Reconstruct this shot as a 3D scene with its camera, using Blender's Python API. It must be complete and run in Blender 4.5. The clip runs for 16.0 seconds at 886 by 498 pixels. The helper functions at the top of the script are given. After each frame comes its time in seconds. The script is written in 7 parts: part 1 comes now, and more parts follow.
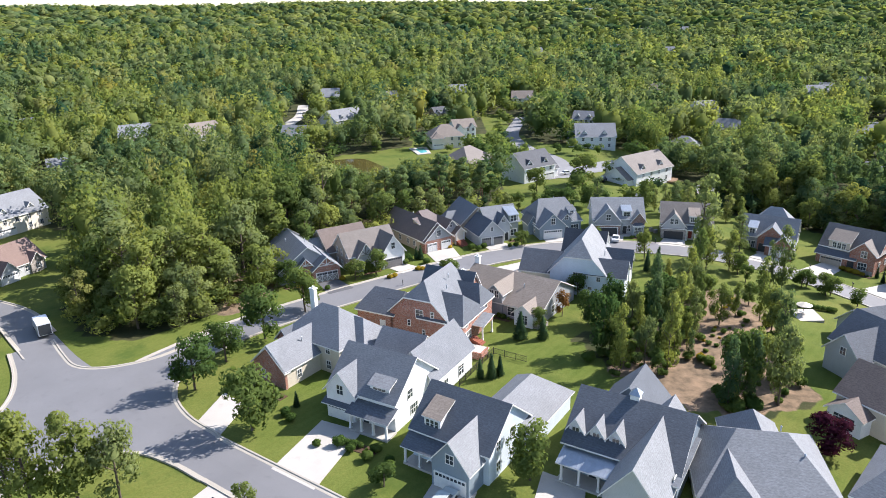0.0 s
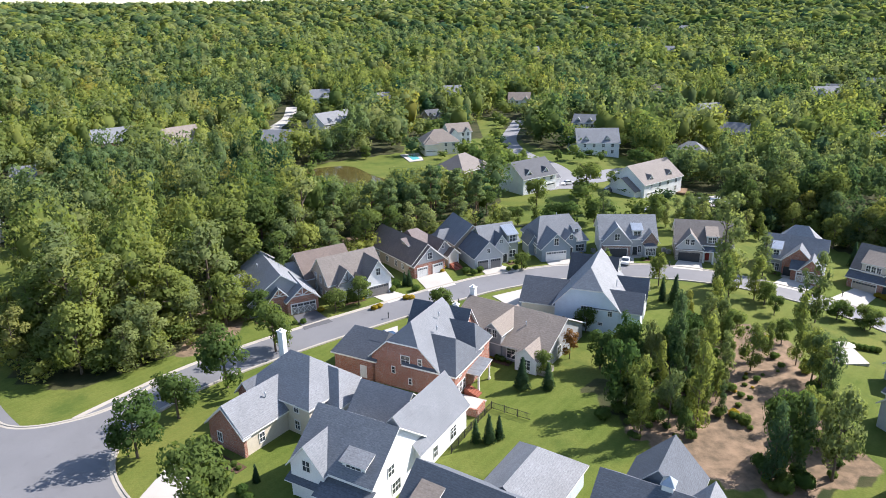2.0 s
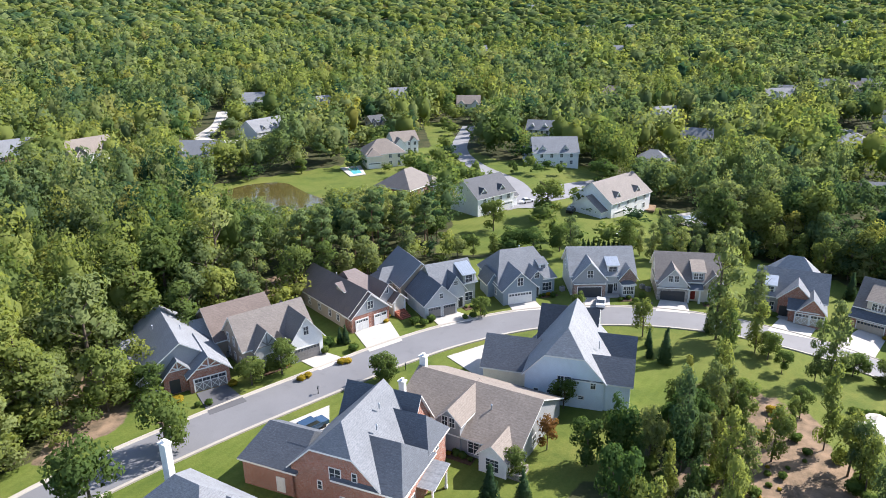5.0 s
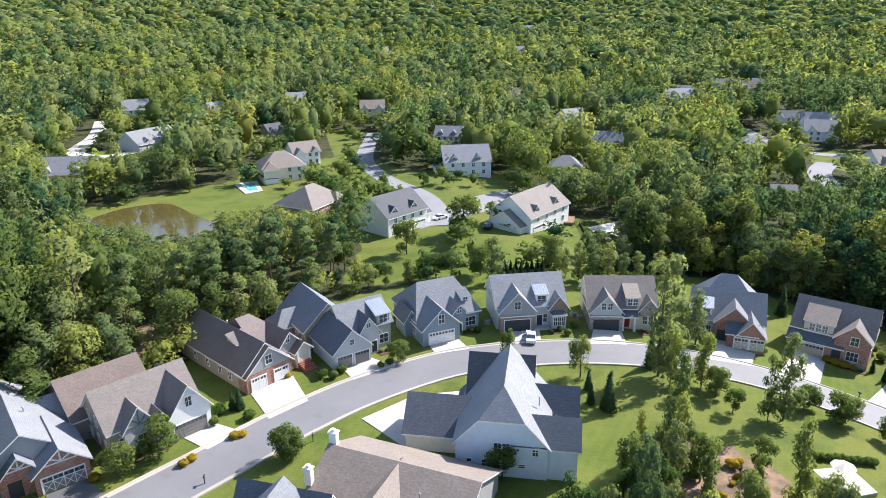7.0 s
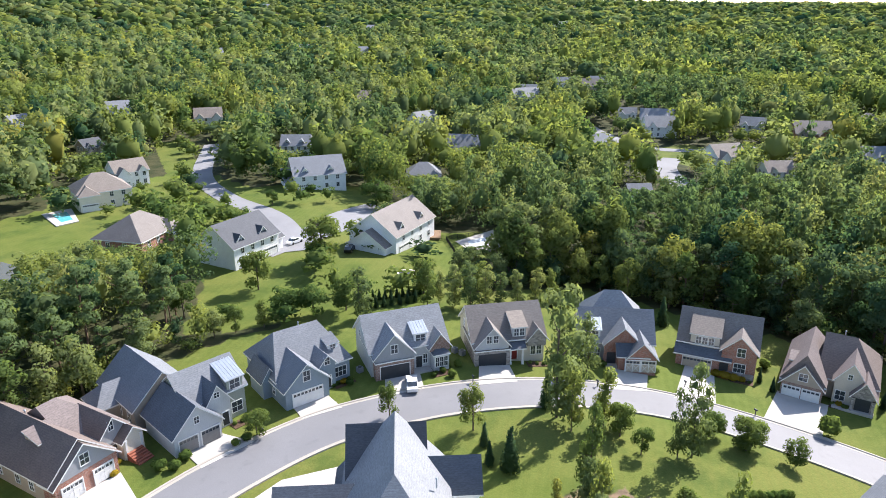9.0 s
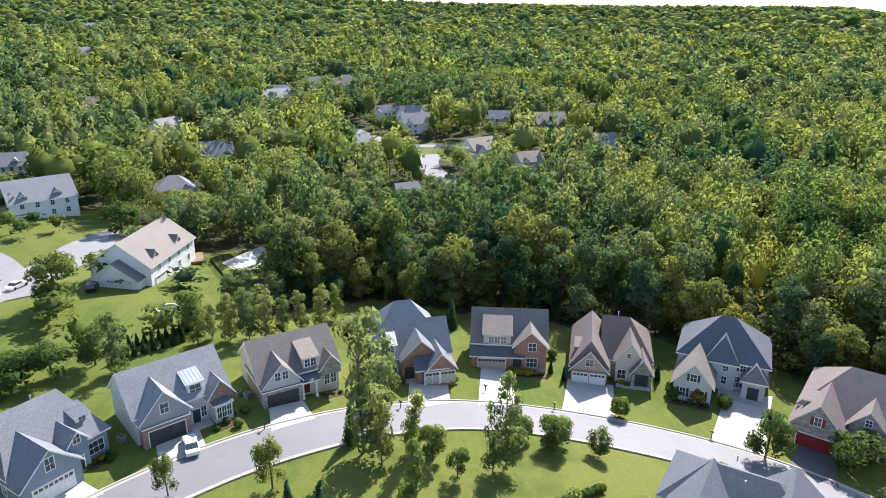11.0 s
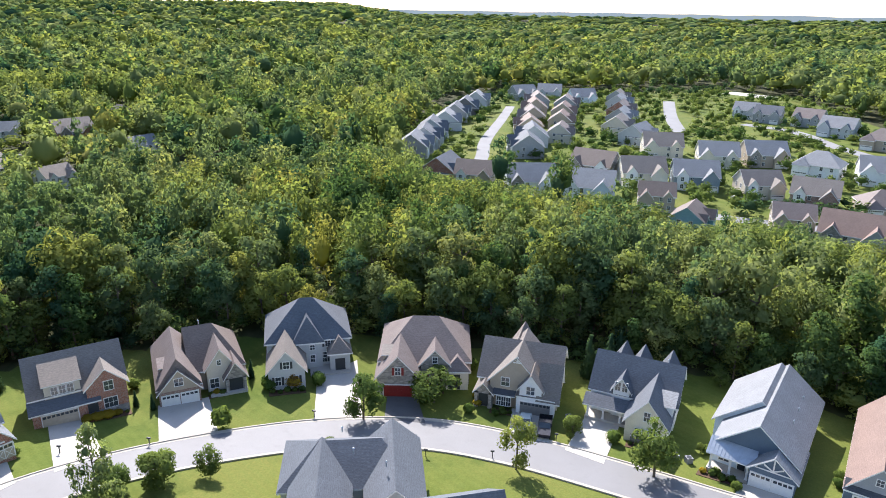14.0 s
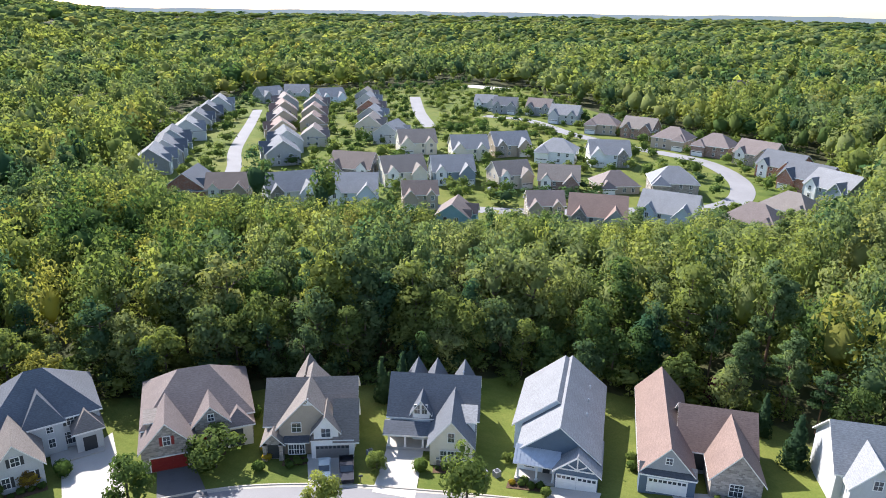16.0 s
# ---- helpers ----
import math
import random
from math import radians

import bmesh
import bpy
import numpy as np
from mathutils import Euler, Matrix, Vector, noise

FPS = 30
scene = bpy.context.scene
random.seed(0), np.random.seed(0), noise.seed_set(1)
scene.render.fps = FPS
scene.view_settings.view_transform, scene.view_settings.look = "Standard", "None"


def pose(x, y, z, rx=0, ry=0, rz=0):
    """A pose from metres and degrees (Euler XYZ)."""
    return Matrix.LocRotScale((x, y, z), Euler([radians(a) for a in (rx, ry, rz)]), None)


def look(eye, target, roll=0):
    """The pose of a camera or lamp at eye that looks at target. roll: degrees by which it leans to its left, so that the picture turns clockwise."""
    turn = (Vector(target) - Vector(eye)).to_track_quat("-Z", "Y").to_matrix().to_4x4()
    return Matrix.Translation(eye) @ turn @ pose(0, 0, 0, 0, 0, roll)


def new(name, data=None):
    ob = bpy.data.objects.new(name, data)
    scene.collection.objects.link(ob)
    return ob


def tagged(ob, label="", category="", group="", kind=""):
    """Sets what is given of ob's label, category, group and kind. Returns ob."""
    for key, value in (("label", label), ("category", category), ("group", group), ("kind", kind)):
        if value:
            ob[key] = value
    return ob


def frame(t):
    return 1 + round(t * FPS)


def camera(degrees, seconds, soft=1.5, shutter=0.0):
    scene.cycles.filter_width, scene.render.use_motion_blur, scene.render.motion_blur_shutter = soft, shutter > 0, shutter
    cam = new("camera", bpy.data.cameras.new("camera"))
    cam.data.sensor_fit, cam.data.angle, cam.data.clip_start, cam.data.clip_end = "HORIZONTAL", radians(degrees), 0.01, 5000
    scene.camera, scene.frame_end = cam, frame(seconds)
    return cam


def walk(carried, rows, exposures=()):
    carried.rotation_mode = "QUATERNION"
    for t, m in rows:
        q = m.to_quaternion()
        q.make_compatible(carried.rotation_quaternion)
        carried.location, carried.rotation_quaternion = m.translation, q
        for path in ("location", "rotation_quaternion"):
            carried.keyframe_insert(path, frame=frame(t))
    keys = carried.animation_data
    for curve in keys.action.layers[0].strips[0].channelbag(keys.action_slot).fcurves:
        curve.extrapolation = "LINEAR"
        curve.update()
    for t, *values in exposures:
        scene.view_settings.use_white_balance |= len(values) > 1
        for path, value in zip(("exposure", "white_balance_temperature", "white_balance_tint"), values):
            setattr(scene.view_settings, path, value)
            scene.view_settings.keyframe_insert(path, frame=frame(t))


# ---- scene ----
cam = camera(65.6, 16.0, soft=0.9)
METRES, EYE, TILT, LEAN, TURN = 109.0, 58.86, 2.5, 0.4, 0.0
ROWS = [
    (0.0, 0.0, 0.0, 0.0, -0.3, -21.31, 0.77),
    (0.5, 0.0023, 0.0424, -0.0019, -0.37, -21.35, 0.76),
    (1.0, 0.0046, 0.0851, -0.0039, -0.44, -21.37, 0.73),
    (1.5, 0.0068, 0.1278, -0.0058, -0.5, -21.4, 0.69),
    (2.0, 0.0095, 0.1709, -0.0078, -0.65, -21.44, 0.65),
    (2.5, 0.012, 0.2137, -0.0095, -1.0, -21.49, 0.6),
    (3.0, 0.0146, 0.2568, -0.0116, -1.56, -21.53, 0.54),
    (5.5, 0.0283, 0.4697, -0.0186, -6.49, -21.69, 0.0),
    (6.0, 0.0319, 0.5099, -0.0199, -8.42, -21.68, -0.14),
    (6.5, 0.0365, 0.553, -0.0206, -10.55, -21.66, -0.29),
    (7.0, 0.0416, 0.5959, -0.0212, -12.86, -21.64, -0.47),
    (7.5, 0.0481, 0.6389, -0.023, -15.3, -21.61, -0.6),
    (8.0, 0.0558, 0.6812, -0.0247, -18.26, -21.59, -0.75),
    (10.5, 0.1041, 0.8442, -0.035, -39.92, -21.13, -2.14),
    (11.0, 0.1114, 0.8556, -0.0375, -45.72, -20.93, -2.48),
    (11.5, 0.116, 0.8615, -0.04, -51.73, -20.69, -2.78),
    (12.0, 0.1183, 0.8632, -0.0415, -57.78, -20.46, -3.03),
    (12.5, 0.1186, 0.8634, -0.0421, -63.83, -20.22, -3.21),
    (13.0, 0.119, 0.8642, -0.0427, -69.91, -20.02, -3.35),
    (13.5, 0.1238, 0.8664, -0.0434, -76.27, -19.69, -3.36),
    (14.0, 0.1361, 0.8704, -0.0428, -82.76, -19.36, -3.35),
    (14.5, 0.1537, 0.8746, -0.0416, -89.22, -19.03, -3.33),
    (15.0, 0.1767, 0.8787, -0.0397, -94.69, -18.78, -3.27),
    (15.5, 0.2039, 0.8808, -0.0383, -99.85, -18.54, -3.19),
    (16.0, 0.2347, 0.8832, -0.0371, -103.4, -18.4, -3.12),
]
walk(cam, [(t, pose(0, 0, EYE, TILT, LEAN, TURN) @ pose(METRES * x, METRES * y, METRES * z, 90 + pitch, roll, yaw)) for t, x, y, z, yaw, pitch, roll in ROWS],
     exposures=[(0.0, 1.05, 6300, 15), (3.0, 1.08, 6300, 15), (6.0, 1.18, 6300, 15), (11.0, 1.27, 6300, 15), (16.0, 1.26, 6300, 15)])

# ---- light ----
SUN_AZ, SUN_EL = 68.0, 40.0
world = bpy.data.worlds.new("sky_world")
scene.world = world
world.use_nodes = True
wn = world.node_tree
sky = wn.nodes.new("ShaderNodeTexSky")
sky.sky_type, sky.sun_disc = "NISHITA", False
sky.sun_elevation, sky.sun_rotation = radians(SUN_EL), radians(SUN_AZ)
sky.dust_density, sky.air_density = 0.7, 1.0
wn.links.new(sky.outputs[0], wn.nodes["Background"].inputs[0])
wn.nodes["Background"].inputs[1].default_value = 0.13
sun = new("sun", bpy.data.lights.new("sun", "SUN"))
sun.data.energy, sun.data.angle, sun.data.color = 5.0, radians(0.53), (1.0, 0.95, 0.88)
toward = Vector((math.sin(radians(SUN_AZ)) * math.cos(radians(SUN_EL)), math.cos(radians(SUN_AZ)) * math.cos(radians(SUN_EL)), math.sin(radians(SUN_EL))))
sun.matrix_world = look(toward * 300, (0, 0, 0))


# ---- materials ----
class Nodes:
    def __init__(self, name, rough=0.9, metal=0.0, spec=0.3):
        self.mat = bpy.data.materials.new(name)
        self.mat.use_nodes = True
        self.t = self.mat.node_tree
        self.bsdf = self.t.nodes["Principled BSDF"]
        self.bsdf.inputs["Roughness"].default_value = rough
        self.bsdf.inputs["Metallic"].default_value = metal
        self.bsdf.inputs["Specular IOR Level"].default_value = spec

    def add(self, kind, **values):
        n = self.t.nodes.new(kind)
        for k, v in values.items():
            if k in n.inputs:
                n.inputs[k].default_value = v
        return n

    def wire(self, a, b):
        self.t.links.new(a, b)

    def coords(self, scale=(1, 1, 1), rot=(0, 0, 0)):
        c = self.add("ShaderNodeTexCoord")
        m = self.add("ShaderNodeMapping")
        m.inputs["Scale"].default_value = scale
        m.inputs["Rotation"].default_value = rot
        self.wire(c.outputs["Object"], m.inputs["Vector"])
        return m.outputs[0]

    def noise(self, vec, scale, detail=3.0, rough=0.55):
        n = self.add("ShaderNodeTexNoise", Scale=scale, Detail=detail, Roughness=rough)
        self.wire(vec, n.inputs["Vector"])
        return n.outputs["Fac"]

    def ramp(self, fac, stops):
        r = self.add("ShaderNodeValToRGB")
        el = r.color_ramp.elements
        while len(el) < len(stops):
            el.new(0.5)
        for e, (p, c) in zip(el, stops):
            e.position, e.color = p, (*c, 1)
        self.wire(fac, r.inputs[0])
        return r.outputs[0]

    def mix(self, fac, a, b, blend="MIX"):
        m = self.add("ShaderNodeMix")
        m.data_type, m.blend_type = "RGBA", blend
        for s, v in ((m.inputs[0], fac), (m.inputs[6], a), (m.inputs[7], b)):
            if hasattr(v, "is_output"):
                self.wire(v, s)
            else:
                s.default_value = v if isinstance(v, float) else (*v, 1)
        return m.outputs[2]

    def rng(self, fac, a, b, c, d):
        m = self.add("ShaderNodeMapRange")
        for i, v in enumerate((a, b, c, d)):
            m.inputs[i + 1].default_value = v
        self.wire(fac, m.inputs[0])
        return m.outputs[0]

    def bump(self, fac, strength, dist):
        b = self.add("ShaderNodeBump", Strength=strength, Distance=dist)
        self.wire(fac, b.inputs["Height"])
        self.wire(b.outputs[0], self.bsdf.inputs["Normal"])

    def colour(self, c):
        if hasattr(c, "is_output"):
            self.wire(c, self.bsdf.inputs["Base Color"])
        else:
            self.bsdf.inputs["Base Color"].default_value = (*c, 1)
        return self.mat


def mul(c, k):
    return tuple(min(1.0, v * k) for v in c)


def shingle(name, c):
    m = Nodes(name, 0.78, spec=0.35)
    o = m.coords()
    wide = m.noise(o, 0.35, 3)
    fine = m.noise(m.coords((1.2, 1.2, 4.5)), 2.2, 2, 0.7)
    sep = m.add("ShaderNodeSeparateXYZ")
    m.wire(o, sep.inputs[0])
    w = m.add("ShaderNodeMath")
    w.operation = "FRACT"
    sc = m.add("ShaderNodeMath")
    sc.operation = "MULTIPLY"
    sc.inputs[1].default_value = 5.2
    m.wire(sep.outputs["Z"], sc.inputs[0])
    m.wire(sc.outputs[0], w.inputs[0])
    base = m.mix(m.rng(fine, 0.3, 0.7, 0.0, 1.0), mul(c, 0.74), mul(c, 1.22))
    base = m.mix(m.rng(wide, 0.35, 0.7, 0.0, 0.35), base, mul(c, 0.62))
    base = m.mix(m.rng(w.outputs[0], 0.0, 0.22, 0.45, 0.0), base, mul(c, 0.45))
    m.bump(w.outputs[0], 0.35, 0.02)
    return m.colour(base)


def siding(name, c, lap=0.16):
    m = Nodes(name, 0.6)
    o = m.coords()
    sep = m.add("ShaderNodeSeparateXYZ")
    m.wire(o, sep.inputs[0])
    sc = m.add("ShaderNodeMath")
    sc.operation = "MULTIPLY"
    sc.inputs[1].default_value = 1 / lap
    w = m.add("ShaderNodeMath")
    w.operation = "FRACT"
    m.wire(sep.outputs["Z"], sc.inputs[0])
    m.wire(sc.outputs[0], w.inputs[0])
    base = m.mix(m.rng(m.noise(o, 0.8, 4), 0.3, 0.75, 0.0, 0.5), c, mul(c, 0.8))
    base = m.mix(m.rng(w.outputs[0], 0.0, 0.15, 0.5, 0.0), base, mul(c, 0.5))
    m.bump(w.outputs[0], 0.3, 0.015)
    return m.colour(base)


def masonry(name, c, mortar, size=(0.24, 0.08), vary=0.35):
    m = Nodes(name, 0.85)
    c2 = m.add("ShaderNodeTexCoord")
    sep = m.add("ShaderNodeSeparateXYZ")
    m.wire(c2.outputs["Object"], sep.inputs[0])
    s = m.add("ShaderNodeMath")
    m.wire(sep.outputs["X"], s.inputs[0])
    m.wire(sep.outputs["Y"], s.inputs[1])
    comb = m.add("ShaderNodeCombineXYZ")
    m.wire(s.outputs[0], comb.inputs["X"])
    m.wire(sep.outputs["Z"], comb.inputs["Y"])
    b = m.add("ShaderNodeTexBrick")
    b.inputs["Scale"].default_value = 1.0
    b.inputs["Brick Width"].default_value, b.inputs["Row Height"].default_value = size
    b.inputs["Mortar Size"].default_value = 0.01
    b.inputs["Color1"].default_value = (*mul(c, 1 - vary), 1)
    b.inputs["Color2"].default_value = (*mul(c, 1 + vary), 1)
    b.inputs["Mortar"].default_value = (*mortar, 1)
    m.wire(comb.outputs[0], b.inputs["Vector"])
    o = m.coords()
    base = m.mix(m.rng(m.noise(o, 0.6, 4), 0.35, 0.75, 0.0, 0.5), b.outputs["Color"], mul(c, 0.6))
    m.bump(b.outputs["Fac"], -0.3, 0.02)
    return m.colour(base)


def plain(name, c, rough=0.5, metal=0.0, vary=0.2, scale=1.5):
    m = Nodes(name, rough, metal)
    return m.colour(m.mix(m.rng(m.noise(m.coords(), scale, 4), 0.3, 0.75, 0.0, 1.0), c, mul(c, 1 - vary)))


def glass(name, c):
    m = Nodes(name, 0.06, spec=0.8)
    return m.colour(m.mix(m.noise(m.coords(), 0.9, 2), mul(c, 0.5), mul(c, 1.5)))


def ground_mat():
    m = Nodes("ground_cover", 0.95, spec=0.1)
    o = m.coords()
    at = m.add("ShaderNodeAttribute")
    at.attribute_name = "lawn"
    at2 = m.add("ShaderNodeAttribute")
    at2.attribute_name = "dirt"
    big, mid, fine = m.noise(o, 0.035, 4), m.noise(o, 0.25, 4), m.noise(o, 3.0, 3, 0.7)
    grass = m.mix(m.rng(mid, 0.3, 0.7, 0.0, 1.0), (0.079, 0.108, 0.018), (0.122, 0.143, 0.031))
    grass = m.mix(m.rng(big, 0.42, 0.68, 0.0, 0.75), grass, (0.175, 0.165, 0.045))
    sep = m.add("ShaderNodeSeparateXYZ")
    m.wire(m.coords((1, 1, 1), (0, 0, 0.7)), sep.inputs[0])
    st = m.add("ShaderNodeMath")
    st.operation = "SINE"
    k = m.add("ShaderNodeMath")
    k.operation = "MULTIPLY"
    k.inputs[1].default_value = 4.2
    m.wire(sep.outputs["X"], k.inputs[0])
    m.wire(k.outputs[0], st.inputs[0])
    grass = m.mix(m.rng(st.outputs[0], -0.4, 0.4, 0.0, 0.18), grass, (0.145, 0.175, 0.04))
    grass = m.mix(m.rng(m.noise(o, 0.09, 5, 0.65), 0.52, 0.66, 0.0, 0.7), grass, (0.055, 0.085, 0.018))
    grass = m.mix(m.rng(fine, 0.3, 0.7, 0.0, 0.5), grass, (0.05, 0.085, 0.015))
    wood = m.mix(m.rng(mid, 0.35, 0.65, 0.0, 1.0), (0.028, 0.038, 0.014), (0.062, 0.060, 0.028))
    soil = m.mix(m.rng(m.noise(o, 0.5, 5), 0.35, 0.7, 0.0, 1.0), (0.25, 0.175, 0.115), (0.10, 0.078, 0.052))
    edge = m.add("ShaderNodeMath")
    edge.operation = "ADD"
    m.wire(at.outputs["Fac"], edge.inputs[0])
    m.wire(m.rng(m.noise(o, 0.4, 3), 0.2, 0.8, -0.25, 0.25), edge.inputs[1])
    col = m.mix(m.rng(edge.outputs[0], 0.4, 0.6, 0.0, 1.0), wood, grass)
    edge2 = m.add("ShaderNodeMath")
    edge2.operation = "ADD"
    m.wire(at2.outputs["Fac"], edge2.inputs[0])
    m.wire(m.rng(m.noise(o, 0.3, 4), 0.2, 0.8, -0.4, 0.4), edge2.inputs[1])
    col = m.mix(m.rng(edge2.outputs[0], 0.4, 0.6, 0.0, 1.0), col, soil)
    m.bump(fine, 0.6, 0.1)
    return m.colour(col)


def paving(name, c, rough=0.9, crack=0.0):
    m = Nodes(name, rough, spec=0.4)
    o = m.coords()
    base = m.mix(m.rng(m.noise(o, 0.12, 5), 0.3, 0.7, 0.0, 1.0), mul(c, 0.88), mul(c, 1.1))
    base = m.mix(m.rng(m.noise(o, 9.0, 2, 0.8), 0.3, 0.7, 0.0, 0.6), base, mul(c, 0.8))
    base = m.mix(m.rng(m.noise(m.coords((1, 1, 1)), 0.6, 6), 0.58, 0.72, 0.0, 0.35), base, mul(c, 0.65))
    m.bump(m.noise(o, 14.0, 2), 0.2, 0.01)
    return m.colour(base)


def leaf(name, dark, light, autumn=0.0):
    """Foliage: colour varies from tree to tree and from leaf cluster to leaf cluster."""
    m = Nodes(name, 0.9, spec=0.0)
    geo = m.add("ShaderNodeNewGeometry")
    info = m.add("ShaderNodeObjectInfo")
    at = m.add("ShaderNodeAttribute")
    at.attribute_name = "tint"
    tree = m.add("ShaderNodeMath")
    tree.operation = "ADD"
    m.wire(at.outputs["Fac"], tree.inputs[0])
    m.wire(info.outputs["Random"], tree.inputs[1])
    half = m.add("ShaderNodeMath")
    half.operation = "FRACT"
    m.wire(tree.outputs[0], half.inputs[0])
    col = m.mix(m.rng(half.outputs[0], 0.15, 0.9, 0.0, 1.0), dark, light)
    if autumn:
        col = m.mix(m.rng(half.outputs[0], 1 - autumn, 1.0, 0.0, 0.45), col, (0.27, 0.21, 0.04))
    col = m.mix(m.rng(geo.outputs["Random Per Island"], 0.0, 1.0, 0.0, 0.30), col, mul(dark, 0.55))
    big = m.add("ShaderNodeTexNoise", Scale=0.02)
    m.wire(geo.outputs["Position"], big.inputs["Vector"])
    col = m.mix(m.rng(big.outputs["Fac"], 0.4, 0.65, 0.0, 0.45), col, mul(light, 1.15))
    m.colour(col)
    tr = m.add("ShaderNodeBsdfTranslucent")
    m.wire(m.mix(1.0, col, (1.48, 1.46, 0.95), "MULTIPLY"), tr.inputs[0])
    sh = m.add("ShaderNodeMixShader")
    sh.inputs[0].default_value = 0.47
    m.wire(m.bsdf.outputs[0], sh.inputs[1])
    m.wire(tr.outputs[0], sh.inputs[2])
    m.wire(sh.outputs[0], m.t.nodes["Material Output"].inputs["Surface"])
    return m.mat


GROUND = ground_mat()
ASPHALT = paving("asphalt", (0.165, 0.165, 0.17), 0.7)
CONCRETE = paving("concrete", (0.43, 0.405, 0.365))
KERB = paving("kerb_concrete", (0.36, 0.33, 0.28))
DARKDRIVE = paving("dark_drive", (0.10, 0.10, 0.105))
WHITE = plain("white_trim", (0.74, 0.73, 0.70), 0.5, vary=0.12)
CREAM = plain("cream_paint", (0.60, 0.55, 0.45), 0.5)
TANDOOR = plain("tan_door", (0.48, 0.41, 0.32), 0.5)
GREYDOOR = plain("grey_door", (0.22, 0.21, 0.20), 0.5)
REDPAINT = plain("red_paint", (0.22, 0.025, 0.022), 0.4)
# dark paint, and the near-black of panels that paint shade inside openings
DARKPAINT_SHADE = plain("dark_paint_and_shade", (0.04, 0.045, 0.05), 0.4)
BARK = plain("bark", (0.13, 0.10, 0.075), 0.95, vary=0.5, scale=3)
PINEBARK = plain("pine_bark", (0.20, 0.12, 0.075), 0.95, vary=0.5, scale=3)
GLASS = glass("window_glass", (0.045, 0.055, 0.065))
METALROOF = plain("metal_roof", (0.42, 0.46, 0.50), 0.35, 0.6)
TILEBRICK = plain("brick_steps", (0.30, 0.10, 0.06), 0.8, vary=0.4, scale=6)
RUBBER = plain("rubber", (0.02, 0.02, 0.02), 0.8)
WATER = Nodes("pond_water", 0.08, spec=0.5).colour((0.075, 0.062, 0.02))
POOL = Nodes("pool_water", 0.08, spec=0.5).colour((0.10, 0.42, 0.45))
COVER = plain("pool_cover", (0.62, 0.66, 0.68), 0.6)
MULCH = plain("mulch", (0.10, 0.06, 0.035), 0.95, vary=0.5, scale=4)
DECK = plain("deck_wood", (0.26, 0.17, 0.10), 0.8, vary=0.4, scale=3)
FENCE = plain("black_fence", (0.03, 0.03, 0.03), 0.5)

ROOF = {k: shingle("shingle_" + k, c) for k, c in dict(
    grey=(0.195, 0.205, 0.218), slate=(0.10, 0.112, 0.13), bluegrey=(0.165, 0.177, 0.192), light=(0.225, 0.235, 0.245), brown=(0.155, 0.122, 0.105),
    taupe=(0.185, 0.163, 0.145), tan=(0.215, 0.182, 0.152), rust=(0.195, 0.135, 0.112), dark=(0.075, 0.08, 0.09), mauve=(0.175, 0.143, 0.132)).items()}
WALL = {k: siding("siding_" + k, c) for k, c in dict(
    white=(0.76, 0.76, 0.745), blue=(0.22, 0.27, 0.31), grey=(0.30, 0.31, 0.32), palegrey=(0.46, 0.47, 0.47), beige=(0.56, 0.50, 0.40), tan=(0.38, 0.32, 0.25),
    cream=(0.70, 0.64, 0.52), paleblue=(0.60, 0.67, 0.73), green=(0.30, 0.32, 0.27), teal=(0.25, 0.42, 0.45), navy=(0.10, 0.14, 0.19), darkgrey=(0.13, 0.13, 0.135)).items()}
WALL["brick"] = masonry("red_brick", (0.31, 0.115, 0.072), (0.42, 0.37, 0.32))
WALL["brownbrick"] = masonry("brown_brick", (0.24, 0.135, 0.10), (0.40, 0.36, 0.32))
WALL["stone"] = masonry("field_stone", (0.30, 0.27, 0.24), (0.36, 0.33, 0.29), (0.5, 0.24), 0.4)

LEAF = dict(
    oak=leaf("oak_leaves", (0.056, 0.104, 0.036), (0.214, 0.242, 0.066), autumn=0.07),
    woods=leaf("woodland_leaves", (0.040, 0.090, 0.048), (0.206, 0.237, 0.088), autumn=0.07),
    pine=leaf("pine_needles", (0.054, 0.104, 0.050), (0.142, 0.190, 0.078)),
    cedar=leaf("cedar_needles", (0.036, 0.070, 0.038), (0.065, 0.110, 0.050)),
    shrub=leaf("shrub_leaves", (0.056, 0.105, 0.028), (0.130, 0.175, 0.044)),
    garden=leaf("garden_leaves", (0.052, 0.098, 0.032), (0.138, 0.176, 0.050)),
    gold=leaf("gold_shrub_leaves", (0.26, 0.20, 0.025), (0.38, 0.28, 0.035)),
    purple=leaf("purple_leaves", (0.045, 0.013, 0.026), (0.09, 0.024, 0.042)),
    autumn=leaf("autumn_leaves", (0.18, 0.09, 0.035), (0.22, 0.16, 0.05)))


# ---- terrain ----
def smooth(a, b, x):
    u = np.clip((np.asarray(x, float) - a) / (b - a), 0, 1)
    return u * u * (3 - 2 * u)


def terrain(x, y):
    """The lie of the land: a gentle fall to the east, wooded hills to the north."""
    x, y = np.asarray(x, float), np.asarray(y, float)
    r = np.hypot(x - 10, y - 60)
    az = np.degrees(np.arctan2(x - 10, y - 60))
    top = np.interp(az, [-60, 10, 45, 60, 74, 80, 180], [80, 80, 56, 46, 50, 4, 2])
    reach = np.interp(az, [60, 74, 84], [2000, 1700, 3400])
    hill = top * np.clip((r - 450) / (reach - 450), 0, 1) ** 1.1
    roll_ = 5 * np.sin(x / 170 + 1) * np.sin(y / 210) * smooth(450, 900, r)
    return 1.1 - 5.9 * smooth(52, 118, x) + hill + roll_


